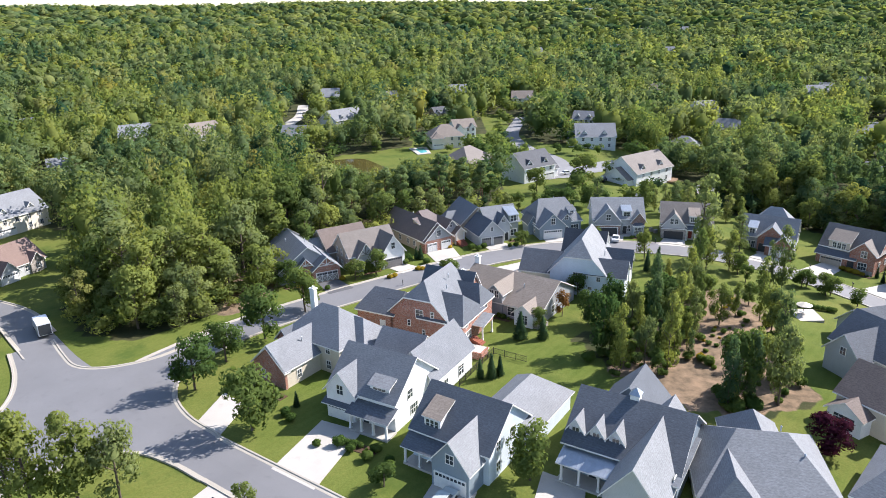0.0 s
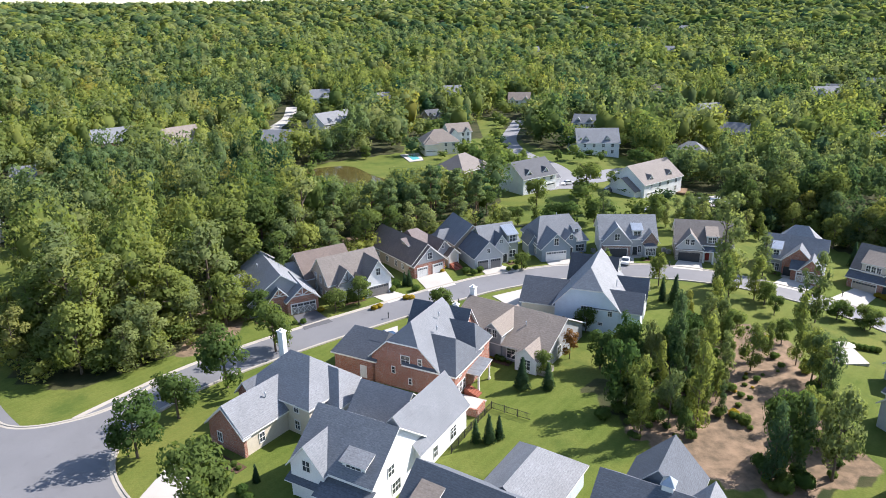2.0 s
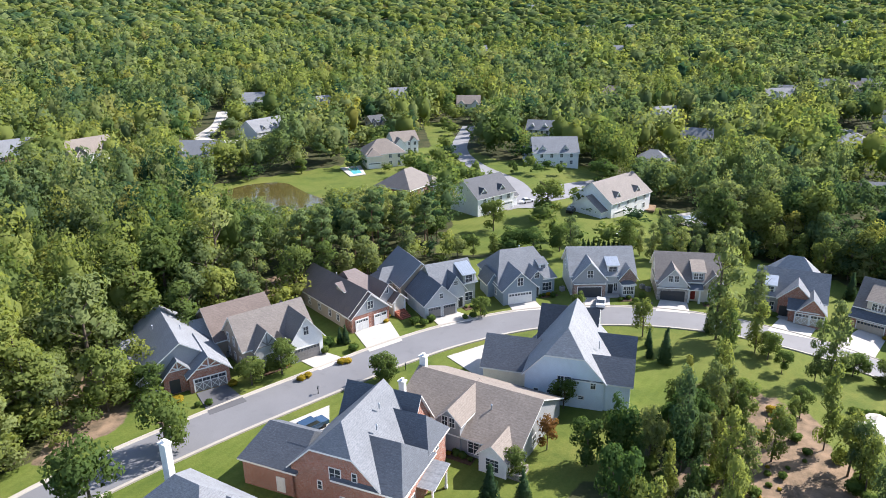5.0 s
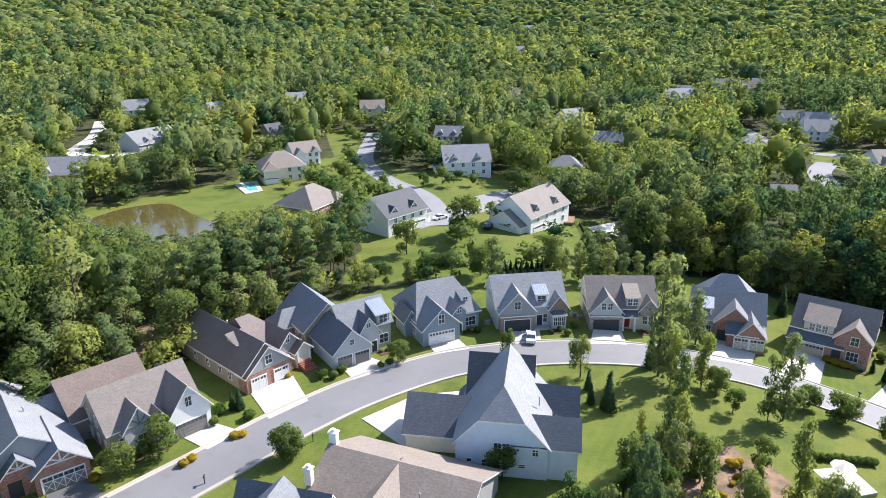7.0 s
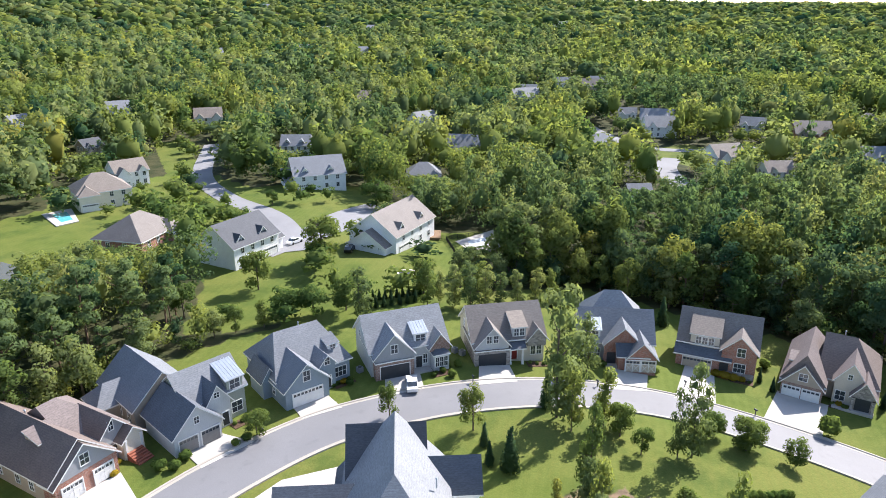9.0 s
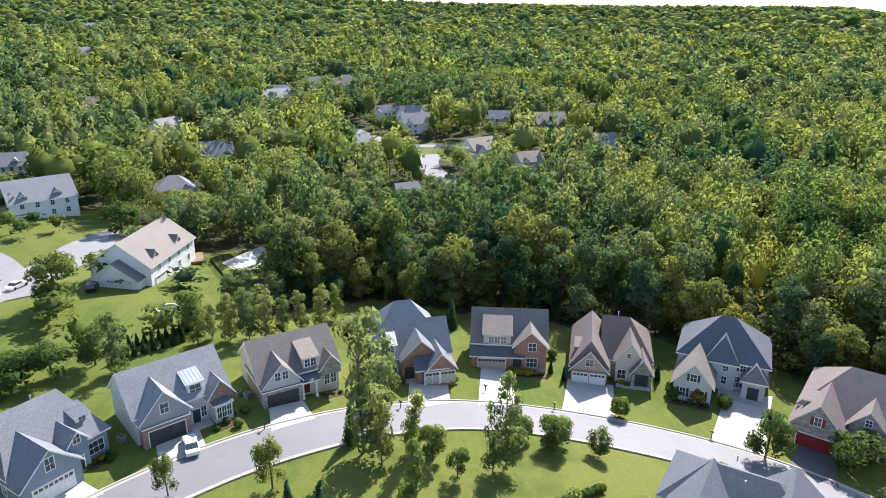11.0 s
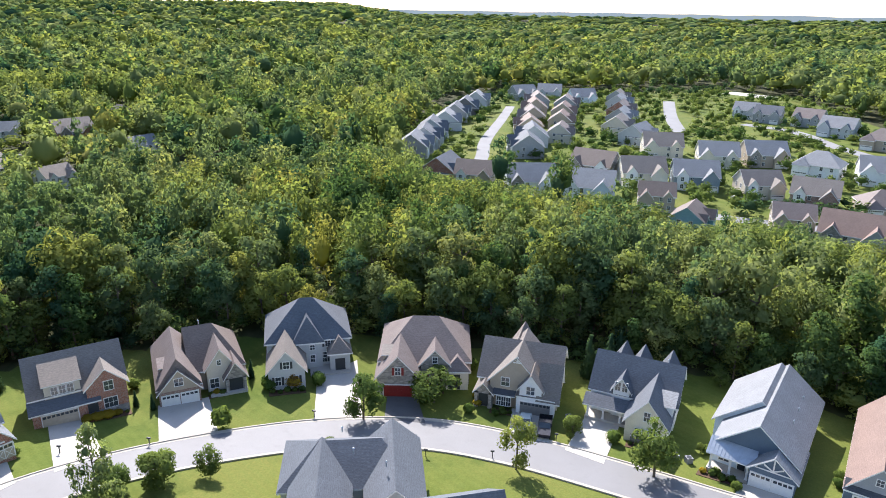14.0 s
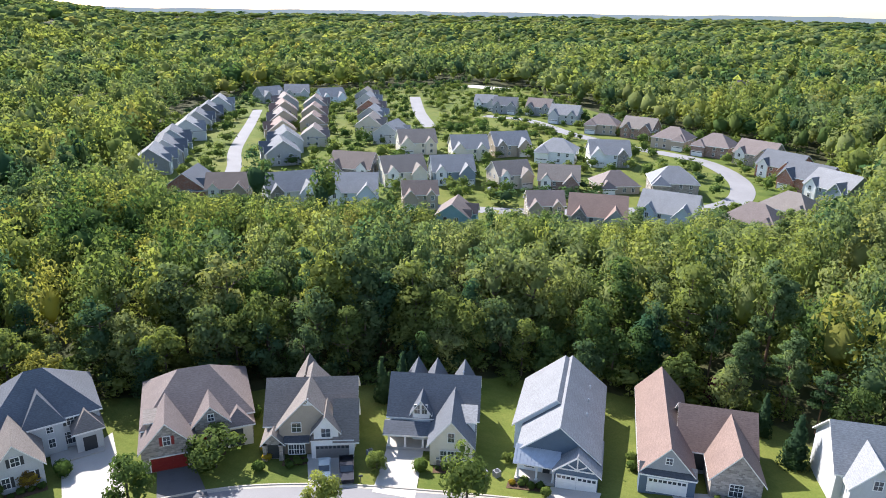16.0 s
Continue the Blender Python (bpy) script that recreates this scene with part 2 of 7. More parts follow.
def inside(px, py, poly):
    """Which of the points lie in a polygon."""
    px, py = np.asarray(px, float), np.asarray(py, float)
    res = np.zeros(px.shape, bool)
    n = len(poly)
    for i in range(n):
        (x1, y1), (x2, y2) = poly[i], poly[(i + 1) % n]
        if y1 == y2:
            continue
        c = ((y1 > py) != (y2 > py)) & (px < (x2 - x1) * (py - y1) / (y2 - y1) + x1)
        res ^= c
    return res


def near_line(px, py, pts):
    """Distance of points to a polyline."""
    best = np.full(np.shape(px), 1e9)
    for (x1, y1), (x2, y2) in zip(pts[:-1], pts[1:]):
        dx, dy = x2 - x1, y2 - y1
        u = np.clip(((px - x1) * dx + (py - y1) * dy) / (dx * dx + dy * dy), 0, 1)
        best = np.minimum(best, np.hypot(px - x1 - u * dx, py - y1 - u * dy))
    return best

# ---- plan ----
ROAD_A = [(-53, 106), (-49, 112), (-40, 123.7), (-25, 136.7), (-7, 150), (2, 156.5), (14, 163.3), (29.4, 168.4), (45, 168.4), (59, 165.3), (71, 161), (83, 153.5), (93.4, 141), (101.5, 125), (104.5, 109), (102.5, 95), (97.5, 81), (91, 66), (83, 48), (74, 28), (65, 8)]
ROAD_B = [(20, 43.6), (-5, 61.4), (-17.3, 70.2), (-29, 78.5), (-38, 85), (-48, 93), (-58, 100.5), (-69.3, 110), (-79.9, 121), (-90, 131), (-103, 138), (-125, 146)]
ROAD_C = [(-55, 97), (-61, 86), (-67, 74), (-75, 58), (-84, 40)]
LANES = {
    "north_lane": ([(45, 247), (47.5, 266), (46, 284), (37.5, 310), (35, 346), (47, 406)], 3.6),
    "north_circle": ([(36, 250), (46, 256), (57, 262), (66, 272), (82, 284)], 5.5),
    "pond_lane": ([(-61.5, 386), (-72, 378), (-87, 392), (-88, 434), (-97, 490)], 3.6),
    "court_lane": ([(249, 397), (240, 369), (236, 338), (252, 320), (284, 315)], 3.6),
    "court_end": ([(230, 312), (214, 298), (201, 278), (194, 265)], 4.5),
    "parking_lane": ([(606, -63), (576, -88)], 9.0),
    "east_lane": ([(278, 118), (315, 115), (358, 116), (432, 111), (486, 108)], 3.0),
    "east_road": ([(403, 13), (437, 10), (471, 6), (539, -5)], 4.0),
    "east_back_road": ([(440, -30), (418, -51), (373, -57), (333, -70), (300, -86), (276, -86), (251, -77), (231, -61), (222, -42)], 4.4),
    "east_front_road": ([(245, 52), (235, 26), (230, 7), (227, -17), (222, -42)], 3.6),
}
CLEARINGS = [
    [(-51, 127), (-42, 137), (-37, 150), (-30, 168), (-14, 182), (0, 194), (16, 203), (34, 206), (60, 204), (84, 208), (104, 205), (113, 187), (124, 168), (134, 147), (137, 125), (136, 104), (133, 84), (131, 60), (121, 41), (112, 29), (95, 12), (70, -10), (30, -20), (-40, -20), (-110, 30), (-110, 80), (-90, 112), (-81, 135), (-71, 122), (-59, 119)],
    [(-98, 134), (-84, 132), (-80, 140), (-88, 160), (-98, 190), (-130, 200), (-140, 150)],
    [(14, 210), (22, 240), (2, 262), (-12, 262), (-16, 240), (-30, 246), (-58, 274), (-62, 290), (-34, 306), (-14, 320), (-16, 345), (6, 355), (22, 352), (24, 420), (38, 420), (36, 350), (48, 318), (84, 314), (86, 290), (70, 268), (76, 252), (100, 256), (106, 240), (96, 232), (80, 228), (70, 205), (40, 204)],
    [(-98, 318), (-78, 318), (-50, 345), (-40, 370), (-44, 410), (-62, 412), (-92, 360), (-110, 340)],
    [(-140, 270), (-96, 276), (-92, 296), (-130, 300)],
    [(222, 282), (250, 300), (262, 330), (238, 338), (224, 312)],
    [(140, 400), (165, 400), (175, 440), (148, 440)],
    [(300, 154), (374, 160), (494, 150), (573, 116), (587, 45), (602, -13), (630, -60), (580, -104), (413, -112), (323, -125), (270, -138), (205, -80), (198, -21), (205, 28), (214, 55), (240, 92), (255, 133)],
]
WOODLOT = [(23, 117), (38, 127), (50, 141), (59, 140), (63, 126), (60, 108), (57, 92), (44, 88), (34, 94), (28, 104)]
DIRT = [(58, 142), (65, 131), (61, 114), (58, 93), (42, 88), (31, 95), (27, 105), (36, 114), (46, 126), (50, 140)]
STRIP = [(58, 140), (62, 131), (57, 114), (53, 95), (40, 96), (45, 112), (52, 126)]
BARE = [(-46, 128), (-38, 140), (-36, 160), (-26, 178), (-14, 190), (-22, 200), (-42, 184), (-50, 150)]


def axis(parts):
    out = []
    for a, b, step in parts:
        out += list(np.arange(a, b, step))
    return np.array(out + [parts[-1][1]])


def build_ground():
    xs = axis([(-4600, -1000, 300), (-1000, -200, 50), (-200, -110, 10), (-110, 150, 2.2), (150, 700, 6), (700, 1000, 30), (1000, 4600, 180)])
    ys = axis([(-4600, -1000, 300), (-1000, -160, 60), (-160, 30, 8), (30, 220, 2.2), (220, 330, 4), (330, 480, 8), (480, 1000, 40), (1000, 4600, 180)])
    gx, gy = np.meshgrid(xs, ys)
    gz = terrain(gx, gy)
    nx, ny = len(xs), len(ys)
    co = np.stack([gx.ravel(), gy.ravel(), gz.ravel()], 1)
    i = np.arange(nx * ny).reshape(ny, nx)
    quads = np.stack([i[:-1, :-1], i[:-1, 1:], i[1:, 1:], i[1:, :-1]], -1).reshape(-1, 4)
    me = bpy.data.meshes.new("ground")
    me.from_pydata(co, [], quads.tolist())
    lawn = np.zeros(gx.shape, bool)
    for poly in CLEARINGS:
        lawn |= inside(gx, gy, poly)
    lawn &= ~(inside(gx, gy, WOODLOT) & (np.sin(gx * 0.35) * np.sin(gy * 0.3) < 0.45))
    dirt = inside(gx, gy, DIRT) | inside(gx, gy, BARE)
    for key, val in (("lawn", lawn), ("dirt", dirt)):
        at = me.attributes.new(key, "FLOAT", "POINT")
        at.data.foreach_set("value", val.ravel().astype(np.float32))
    me.materials.append(GROUND)
    me.polygons.foreach_set("use_smooth", np.ones(len(me.polygons), bool))
    ob = new("ground", me)
    tagged(ob, "mown lawns, bare soil and woodland floor rolling to hills", "ground", kind="structure")


def dense(pts, step=2.0):
    """A smooth line through the points (Catmull-Rom), with even steps."""
    p = np.array(pts, float)
    p = np.vstack([2 * p[0] - p[1], p, 2 * p[-1] - p[-2]])
    out = []
    for k in range(1, len(p) - 2):
        n = max(2, int(np.hypot(*(p[k + 1] - p[k])) / step))
        for u in np.arange(n) / n:
            a, b, c, d = p[k - 1], p[k], p[k + 1], p[k + 2]
            out.append(0.5 * (2 * b + (c - a) * u + (2 * a - 5 * b + 4 * c - d) * u * u + (3 * b - a - 3 * c + d) * u ** 3))
    out.append(p[-2])
    return np.array(out)


def ribbon(name, line, profile, mat, label, category, kind="structure"):
    """A strip along a line. profile: (sideways, height over the ground) from left to right."""
    t = np.gradient(line, axis=0)
    t /= np.hypot(t[:, 0], t[:, 1])[:, None]
    n = np.stack([-t[:, 1], t[:, 0]], 1)
    rows = []
    for s, h in profile:
        q = line + n * s
        rows.append(np.column_stack([q, terrain(q[:, 0], q[:, 1]) + h]))
    v = np.stack(rows, 1)
    m, k = v.shape[:2]
    i = np.arange(m * k).reshape(m, k)
    quads = np.stack([i[:-1, :-1], i[:-1, 1:], i[1:, 1:], i[1:, :-1]], -1).reshape(-1, 4)[:, ::-1]
    me = bpy.data.meshes.new(name)
    me.from_pydata(v.reshape(-1, 3), [], quads.tolist())
    me.materials.append(mat)
    ob = new(name, me)
    return tagged(ob, label, category, kind=kind)


def patch(name, corners, mat, label, category, lift=0.1, n=8, kind="structure"):
    """A paved four-cornered slab that follows the ground, with a skirt."""
    a, b, c, d = [np.array(q, float) for q in corners]
    bm = bmesh.new()
    grid = []
    for i in range(n + 1):
        row = []
        for j in range(n + 1):
            u, w = i / n, j / n
            q = (a * (1 - u) + b * u) * (1 - w) + (d * (1 - u) + c * u) * w
            row.append(bm.verts.new((q[0], q[1], float(terrain(q[0], q[1])) + lift)))
        grid.append(row)
    for i in range(n):
        for j in range(n):
            bm.faces.new((grid[i][j], grid[i + 1][j], grid[i + 1][j + 1], grid[i][j + 1]))
    bmesh.ops.recalc_face_normals(bm, faces=bm.faces)
    if sum(f.normal.z for f in bm.faces) < 0:
        bmesh.ops.reverse_faces(bm, faces=bm.faces)
    ext = bmesh.ops.extrude_edge_only(bm, edges=[e for e in bm.edges if e.is_boundary])
    for v in ext["geom"]:
        if isinstance(v, bmesh.types.BMVert):
            v.co.z -= 0.3
    me = bpy.data.meshes.new(name)
    bm.to_mesh(me)
    me.materials.append(mat)
    return tagged(new(name, me), label, category, kind=kind)


def build_roads():
    for name, pts, w in (("road_main", ROAD_A, 4.0), ("road_cross", ROAD_B, 3.3), ("road_side", ROAD_C, 4.6)):
        line = dense(pts)
        lift = {"road_main": 0.06, "road_cross": 0.085, "road_side": 0.07}[name]
        ribbon(name, line, [(-w, lift), (-w / 2, lift + 0.03), (0, lift + 0.05), (w / 2, lift + 0.03), (w, lift)], ASPHALT, "grey asphalt residential street", "road")
        others = [dense(q).tolist()[::3] for q in (ROAD_A, ROAD_B, ROAD_C) if q is not pts]
        for s in (-1, 1):
            off = line + 0
            t = np.gradient(line, axis=0)
            t /= np.hypot(t[:, 0], t[:, 1])[:, None]
            mid = off + np.stack([-t[:, 1], t[:, 0]], 1) * s * (w + 0.3)
            ok = np.ones(len(mid), bool)
            for q in others:
                ok &= near_line(mid[:, 0], mid[:, 1], q) > 8.5
            if name == "road_cross":
                ok &= (mid[:, 0] > -35) | (mid[:, 0] < -76)
            elif name == "road_side":
                ok &= mid[:, 1] < (76 if s < 0 else 66)
            run = []
            for k in range(len(line) + 1):
                if k < len(line) and ok[k]:
                    run.append(k)
                elif run:
                    if len(run) > 3:
                        ribbon("kerb", line[run[0]:run[-1] + 1], [(s * (w - 0.02), lift + 0.01), (s * (w + 0.4), lift + 0.03), (s * (w + 0.5), lift + 0.15), (s * (w + 0.75), lift + 0.16), (s * (w + 0.8), -0.2)][::s], KERB, "pale concrete kerb and gutter beside the street", "kerb")
                    run = []
    bm = bmesh.new()
    near_side = dense([(-34, 86.4), (-40.5, 92), (-45, 99), (-45.6, 107), (-40.6, 117.4)], 1.5)
    far_side = dense([(-45.6, 122.5), (-48.6, 115.8), (-53, 110.8), (-60, 107.8), (-66, 108.6), (-71, 113.5), (-76, 119.5)], 1.5)
    west_side = dense([(-80.5, 114.5), (-74.5, 106), (-70.8, 98), (-70, 89), (-72.3, 77)], 1.5)
    south_side = dense([(-62.5, 66), (-57, 76), (-50.5, 82), (-44, 83.2), (-38, 80.6), (-32.5, 76.8)], 1.5)
    corners = (near_side, far_side, west_side, south_side)
    rim = [bm.verts.new((px, py, float(terrain(px, py)) + 0.145)) for side in corners for px, py in side]
    bm.faces.new(rim)
    bmesh.ops.recalc_face_normals(bm, faces=bm.faces)
    if list(bm.faces)[0].normal.z < 0:
        bmesh.ops.reverse_faces(bm, faces=bm.faces)
    for side in corners:
        ribbon("kerb", side, [(0.05, 0.15), (-0.4, 0.16), (-0.45, 0.26), (-0.75, 0.27), (-0.8, -0.2)][::-1], KERB, "curved pale concrete kerb at the junction", "kerb")
    me = bpy.data.meshes.new("road_junction")
    bm.to_mesh(me)
    me.materials.append(ASPHALT)
    tagged(new("road_junction", me), "wide grey asphalt road junction", "road", kind="structure")
    for name, (pts, w) in LANES.items():
        ribbon(name, dense(pts, 4), [(-w, 0.1), (0, 0.16), (w, 0.1)], CONCRETE if "pond" in name or "parking" in name else paving("lane_" + name, (0.21, 0.21, 0.215)), "pale residential lane between lawns", "road")


build_ground()
build_roads()


# ---- building blocks ----
def part(name, bm, mats, parent, label="", m=None):
    """Links a bmesh as one mesh under a thing or a part."""
    me = bpy.data.meshes.new(name)
    bm.to_mesh(me)
    bm.free()
    return link(name, me, mats, parent, label, m)


def link(name, me, mats, parent, label="", m=None):
    if not me.materials:
        for q in mats if isinstance(mats, (list, tuple)) else [mats]:
            me.materials.append(q)
    ob = new(name, me)
    ob.parent = parent
    if m is not None:
        ob.matrix_basis = m
    if label:
        ob["label"] = label
    return ob


def box(bm, x0, x1, y0, y1, z0, z1, mi=0):
    v = [bm.verts.new((x, y, z)) for z in (z0, z1) for y in (y0, y1) for x in (x0, x1)]
    for f in ((0, 2, 3, 1), (4, 5, 7, 6), (0, 1, 5, 4), (2, 6, 7, 3), (0, 4, 6, 2), (1, 3, 7, 5)):
        bm.faces.new([v[i] for i in f]).material_index = mi
    return v


def prism(bm, poly, along, a, b, mis=None):
    """Extrudes a polygon of (side, z) from a to b along 'x' or 'y'. mis: material of each side face."""
    def at(p, q):
        return (q, p[0], p[1]) if along == "x" else (p[0], q, p[1])
    lo = [bm.verts.new(at(p, a)) for p in poly]
    hi = [bm.verts.new(at(p, b)) for p in poly]
    n = len(poly)
    last = 1 if mis else 0
    for i in range(n):
        f = bm.faces.new((lo[i], lo[(i + 1) % n], hi[(i + 1) % n], hi[i]))
        f.material_index = mis[i] if mis else 0
    bm.faces.new(lo[::-1]).material_index = last
    bm.faces.new(hi).material_index = last
    bmesh.ops.recalc_face_normals(bm, faces=bm.faces)


def house(name, x, y, head, label, category="house"):
    ob = new(name)
    ob.empty_display_size = 0.5
    ob.matrix_basis = pose(x, y, float(terrain(x, y)), 0, 0, head)
    return tagged(ob, label, category)


def wing(h, x0, x1, y0, y1, eave, rise, kind="x", wall="white", roof="grey", z0=-1.5, over=0.45, hip=(0, 0), trim=WHITE, gable=None):
    """A block of a house: walls, and a roof whose ridge runs along x or y. hip: how far the ridge is drawn in at either end.
    gable: another wall finish above the eaves."""
    wm, rm = WALL[wall], ROOF[roof]
    s0, s1, a, b = (y0, y1, x0, x1) if kind == "x" else (x0, x1, y0, y1)
    mid, half = (s0 + s1) / 2, (s1 - s0) / 2
    hipped = hip[0] > 0 or hip[1] > 0
    bm = bmesh.new()
    if hipped:
        box(bm, x0, x1, y0, y1, z0, eave)
    elif gable:
        box(bm, x0, x1, y0, y1, z0, eave)
    else:
        prism(bm, [(s0, z0), (s1, z0), (s1, eave), (mid, eave + rise), (s0, eave)], kind, a, b)
    part("wall", bm, wm, h)
    if gable and not hipped:
        bm = bmesh.new()
        prism(bm, [(s0, eave), (s1, eave), (mid, eave + rise)], kind, a - 0.02, b + 0.02)
        part("gable", bm, WALL[gable], h)
    th, slope = 0.22, rise / half
    drop = over * slope
    bm = bmesh.new()
    if not hipped:
        poly = [(s0 - over, eave - drop + th), (mid, eave + rise + th), (s1 + over, eave - drop + th), (s1 + over, eave - drop - 0.02), (mid, eave + rise + 0.02), (s0 - over, eave - drop - 0.02)]
        prism(bm, poly, kind, a - over, b + over, [0, 0, 1, 1, 1, 1])
    else:
        za, zb = eave - drop, eave + rise + th

        def at(s, q, z):
            return bm.verts.new((q, s, z) if kind == "x" else (s, q, z))
        A, B = a - over, b + over
        top = [at(s0 - over, A, za + th), at(s1 + over, A, za + th), at(s1 + over, B, za + th), at(s0 - over, B, za + th)]
        bot = [at(s0 - over, A, za - 0.05), at(s1 + over, A, za - 0.05), at(s1 + over, B, za - 0.05), at(s0 - over, B, za - 0.05)]
        r0, r1 = at(mid, A + (hip[0] + over if hip[0] else 0), zb), at(mid, B - (hip[1] + over if hip[1] else 0), zb)
        for vs in ((top[0], r0, top[1]), (top[2], r1, top[3]), (top[1], r0, r1, top[2]), (top[3], r1, r0, top[0])):
            bm.faces.new(vs).material_index = 0
        for i in range(4):
            j = (i + 1) % 4
            bm.faces.new((top[i], top[j], bot[j], bot[i])).material_index = 1
        bm.faces.new(bot).material_index = 1
        bmesh.ops.recalc_face_normals(bm, faces=bm.faces)
    part("roof", bm, [rm, trim], h)


def clipped(h, x0, x1, y0, y1, eave, rise, keep=0.55, wall="white", roof="grey", z0=-1.5, over=0.45, trim=WHITE):
    """A block with its ridge along y, whose front gable is cut off by a small hip above the share 'keep' of its rise."""
    mid, half, th = (x0 + x1) / 2, (x1 - x0) / 2, 0.22
    zk, wk = eave + rise * keep, half * (1 - keep)
    bm = bmesh.new()
    prism(bm, [(x0, z0), (x1, z0), (x1, eave), (mid + wk, zk), (mid - wk, zk), (x0, eave)], "y", y0, y1 - 0.01)
    part("wall", bm, WALL[wall], h)
    drop = over * rise / half
    bm = bmesh.new()
    back = y0 + rise * (1 - keep) * 0.9

    def at(x, y, z):
        return bm.verts.new((x, y, z))
    rows = []
    for lift in (th, -0.03):
        rows.append([at(x0 - over, y0 - over, eave - drop + lift), at(mid - wk, y0 - over, zk + lift), at(mid + wk, y0 - over, zk + lift), at(x1 + over, y0 - over, eave - drop + lift),
                     at(mid, back, eave + rise + lift), at(mid, y1, eave + rise + lift), at(x0 - over, y1, eave - drop + lift), at(x1 + over, y1, eave - drop + lift)])
    for row in rows:
        mi = 0 if row is rows[0] else 1
        for f in ((0, 6, 5, 4, 1), (3, 2, 4, 5, 7), (1, 4, 2)):
            bm.faces.new([row[i] for i in f]).material_index = mi
    for i, j in ((0, 1), (1, 2), (2, 3), (3, 7), (7, 5), (5, 6), (6, 0)):
        bm.faces.new((rows[0][i], rows[0][j], rows[1][j], rows[1][i])).material_index = 1
    bmesh.ops.recalc_face_normals(bm, faces=bm.faces)
    part("roof", bm, [ROOF[roof], trim], h)


def shed(h, x0, x1, y0, y1, zb, zf, zr, wall="white", roof="grey", metal=False, over=0.3):
    """A block under one sloping plane: front height zf at y0, back height zr at y1."""
    bm = bmesh.new()
    prism(bm, [(y0, zb), (y1, zb), (y1, zr), (y0, zf)], "x", x0, x1)
    part("dormer_wall", bm, WALL[wall], h)
    sl = (zr - zf) / (y1 - y0)
    bm = bmesh.new()
    prism(bm, [(y0 - over, zf - over * sl + 0.16), (y1, zr + 0.16), (y1, zr), (y0 - over, zf - over * sl)], "x", x0 - over, x1 + over, [0, 1, 1, 1])
    if metal:
        n = int((x1 - x0) / 0.5)
        for i in range(n + 1):
            x = x0 + (x1 - x0) * i / max(1, n)
            seam = bmesh.new()
            prism(seam, [(y0 - over, zf - over * sl + 0.14), (y0 - over, zf - over * sl + 0.21), (y1, zr + 0.21), (y1, zr + 0.14)], "x", x - 0.03, x + 0.03)
            part("roof_seam", seam, METALROOF, h)
    part("dormer_roof", bm, [METALROOF if metal else ROOF[roof], WHITE], h)


def lattice(bm, xs, zs, y0, y1, holes):
    """A flat grid of bars in one piece: every cell between the lines xs and zs is filled but for the holes."""
    front = {}

    def at(i, j, y):
        if (i, j, y) not in front:
            front[i, j, y] = bm.verts.new((xs[i], y, zs[j]))
        return front[i, j, y]
    full = {(i, j) for i in range(len(xs) - 1) for j in range(len(zs) - 1)} - holes
    for i, j in full:
        bm.faces.new((at(i, j, y0), at(i + 1, j, y0), at(i + 1, j + 1, y0), at(i, j + 1, y0)))
        bm.faces.new((at(i, j + 1, y1), at(i + 1, j + 1, y1), at(i + 1, j, y1), at(i, j, y1)))
        for (di, dj), (a, b) in (((-1, 0), ((i, j + 1), (i, j))), ((1, 0), ((i + 1, j), (i + 1, j + 1))), ((0, -1), ((i, j), (i + 1, j))), ((0, 1), ((i + 1, j + 1), (i, j + 1)))):
            if (i + di, j + dj) not in full:
                bm.faces.new((at(*a, y0), at(*a, y1), at(*b, y1), at(*b, y0)))


WINDOWS = {}


def side_pose(side, u, z, plane):
    """side f/b/l/r: which wall; u: along it; plane: where it stands."""
    return {"f": pose(u, plane, z), "b": pose(u, plane, z, 0, 0, 180), "l": pose(plane, u, z, 0, 0, -90), "r": pose(plane, u, z, 0, 0, 90)}[side]


def window(h, side, u, z, plane, w=1.0, t=1.5, arch=False, shutters=None, cols=2):
    key = (w, t, cols)
    if key not in WINDOWS:
        bm = bmesh.new()
        f = 0.1
        xs, zs = [-w / 2 - f, -w / 2], [-f, 0]
        for c in range(1, cols):
            xs += [-w / 2 + w * c / cols - 0.025, -w / 2 + w * c / cols + 0.025]
        for zz in ([t / 2] if t < 1.8 else [t * 0.45, t * 0.75]):
            zs += [zz - 0.025, zz + 0.025]
        xs, zs = xs + [w / 2, w / 2 + f], zs + [t, t + f]
        lattice(bm, xs, zs, -0.09, 0.03, {(i, j) for i in range(1, len(xs) - 2, 2) for j in range(1, len(zs) - 2, 2)})
        me = bpy.data.meshes.new("window")
        bm.to_mesh(me)
        bm.free()
        bm = bmesh.new()
        box(bm, -w / 2, w / 2, -0.04, 0.02, 0, t)
        pane = bpy.data.meshes.new("pane")
        bm.to_mesh(pane)
        bm.free()
        WINDOWS[key] = (me, pane)
    me, pane = WINDOWS[key]
    ob = link("window", me, WHITE, h, m=side_pose(side, u, z, plane))
    link("pane", pane, GLASS, ob)
    if shutters:
        for s in (-1, 1):
            bm = bmesh.new()
            x = s * (w / 2 + 0.34)
            box(bm, x - 0.2, x + 0.2, -0.08, 0.02, 0, t)
            part("shutter", bm, shutters, ob)
    return ob


GARAGE = {}


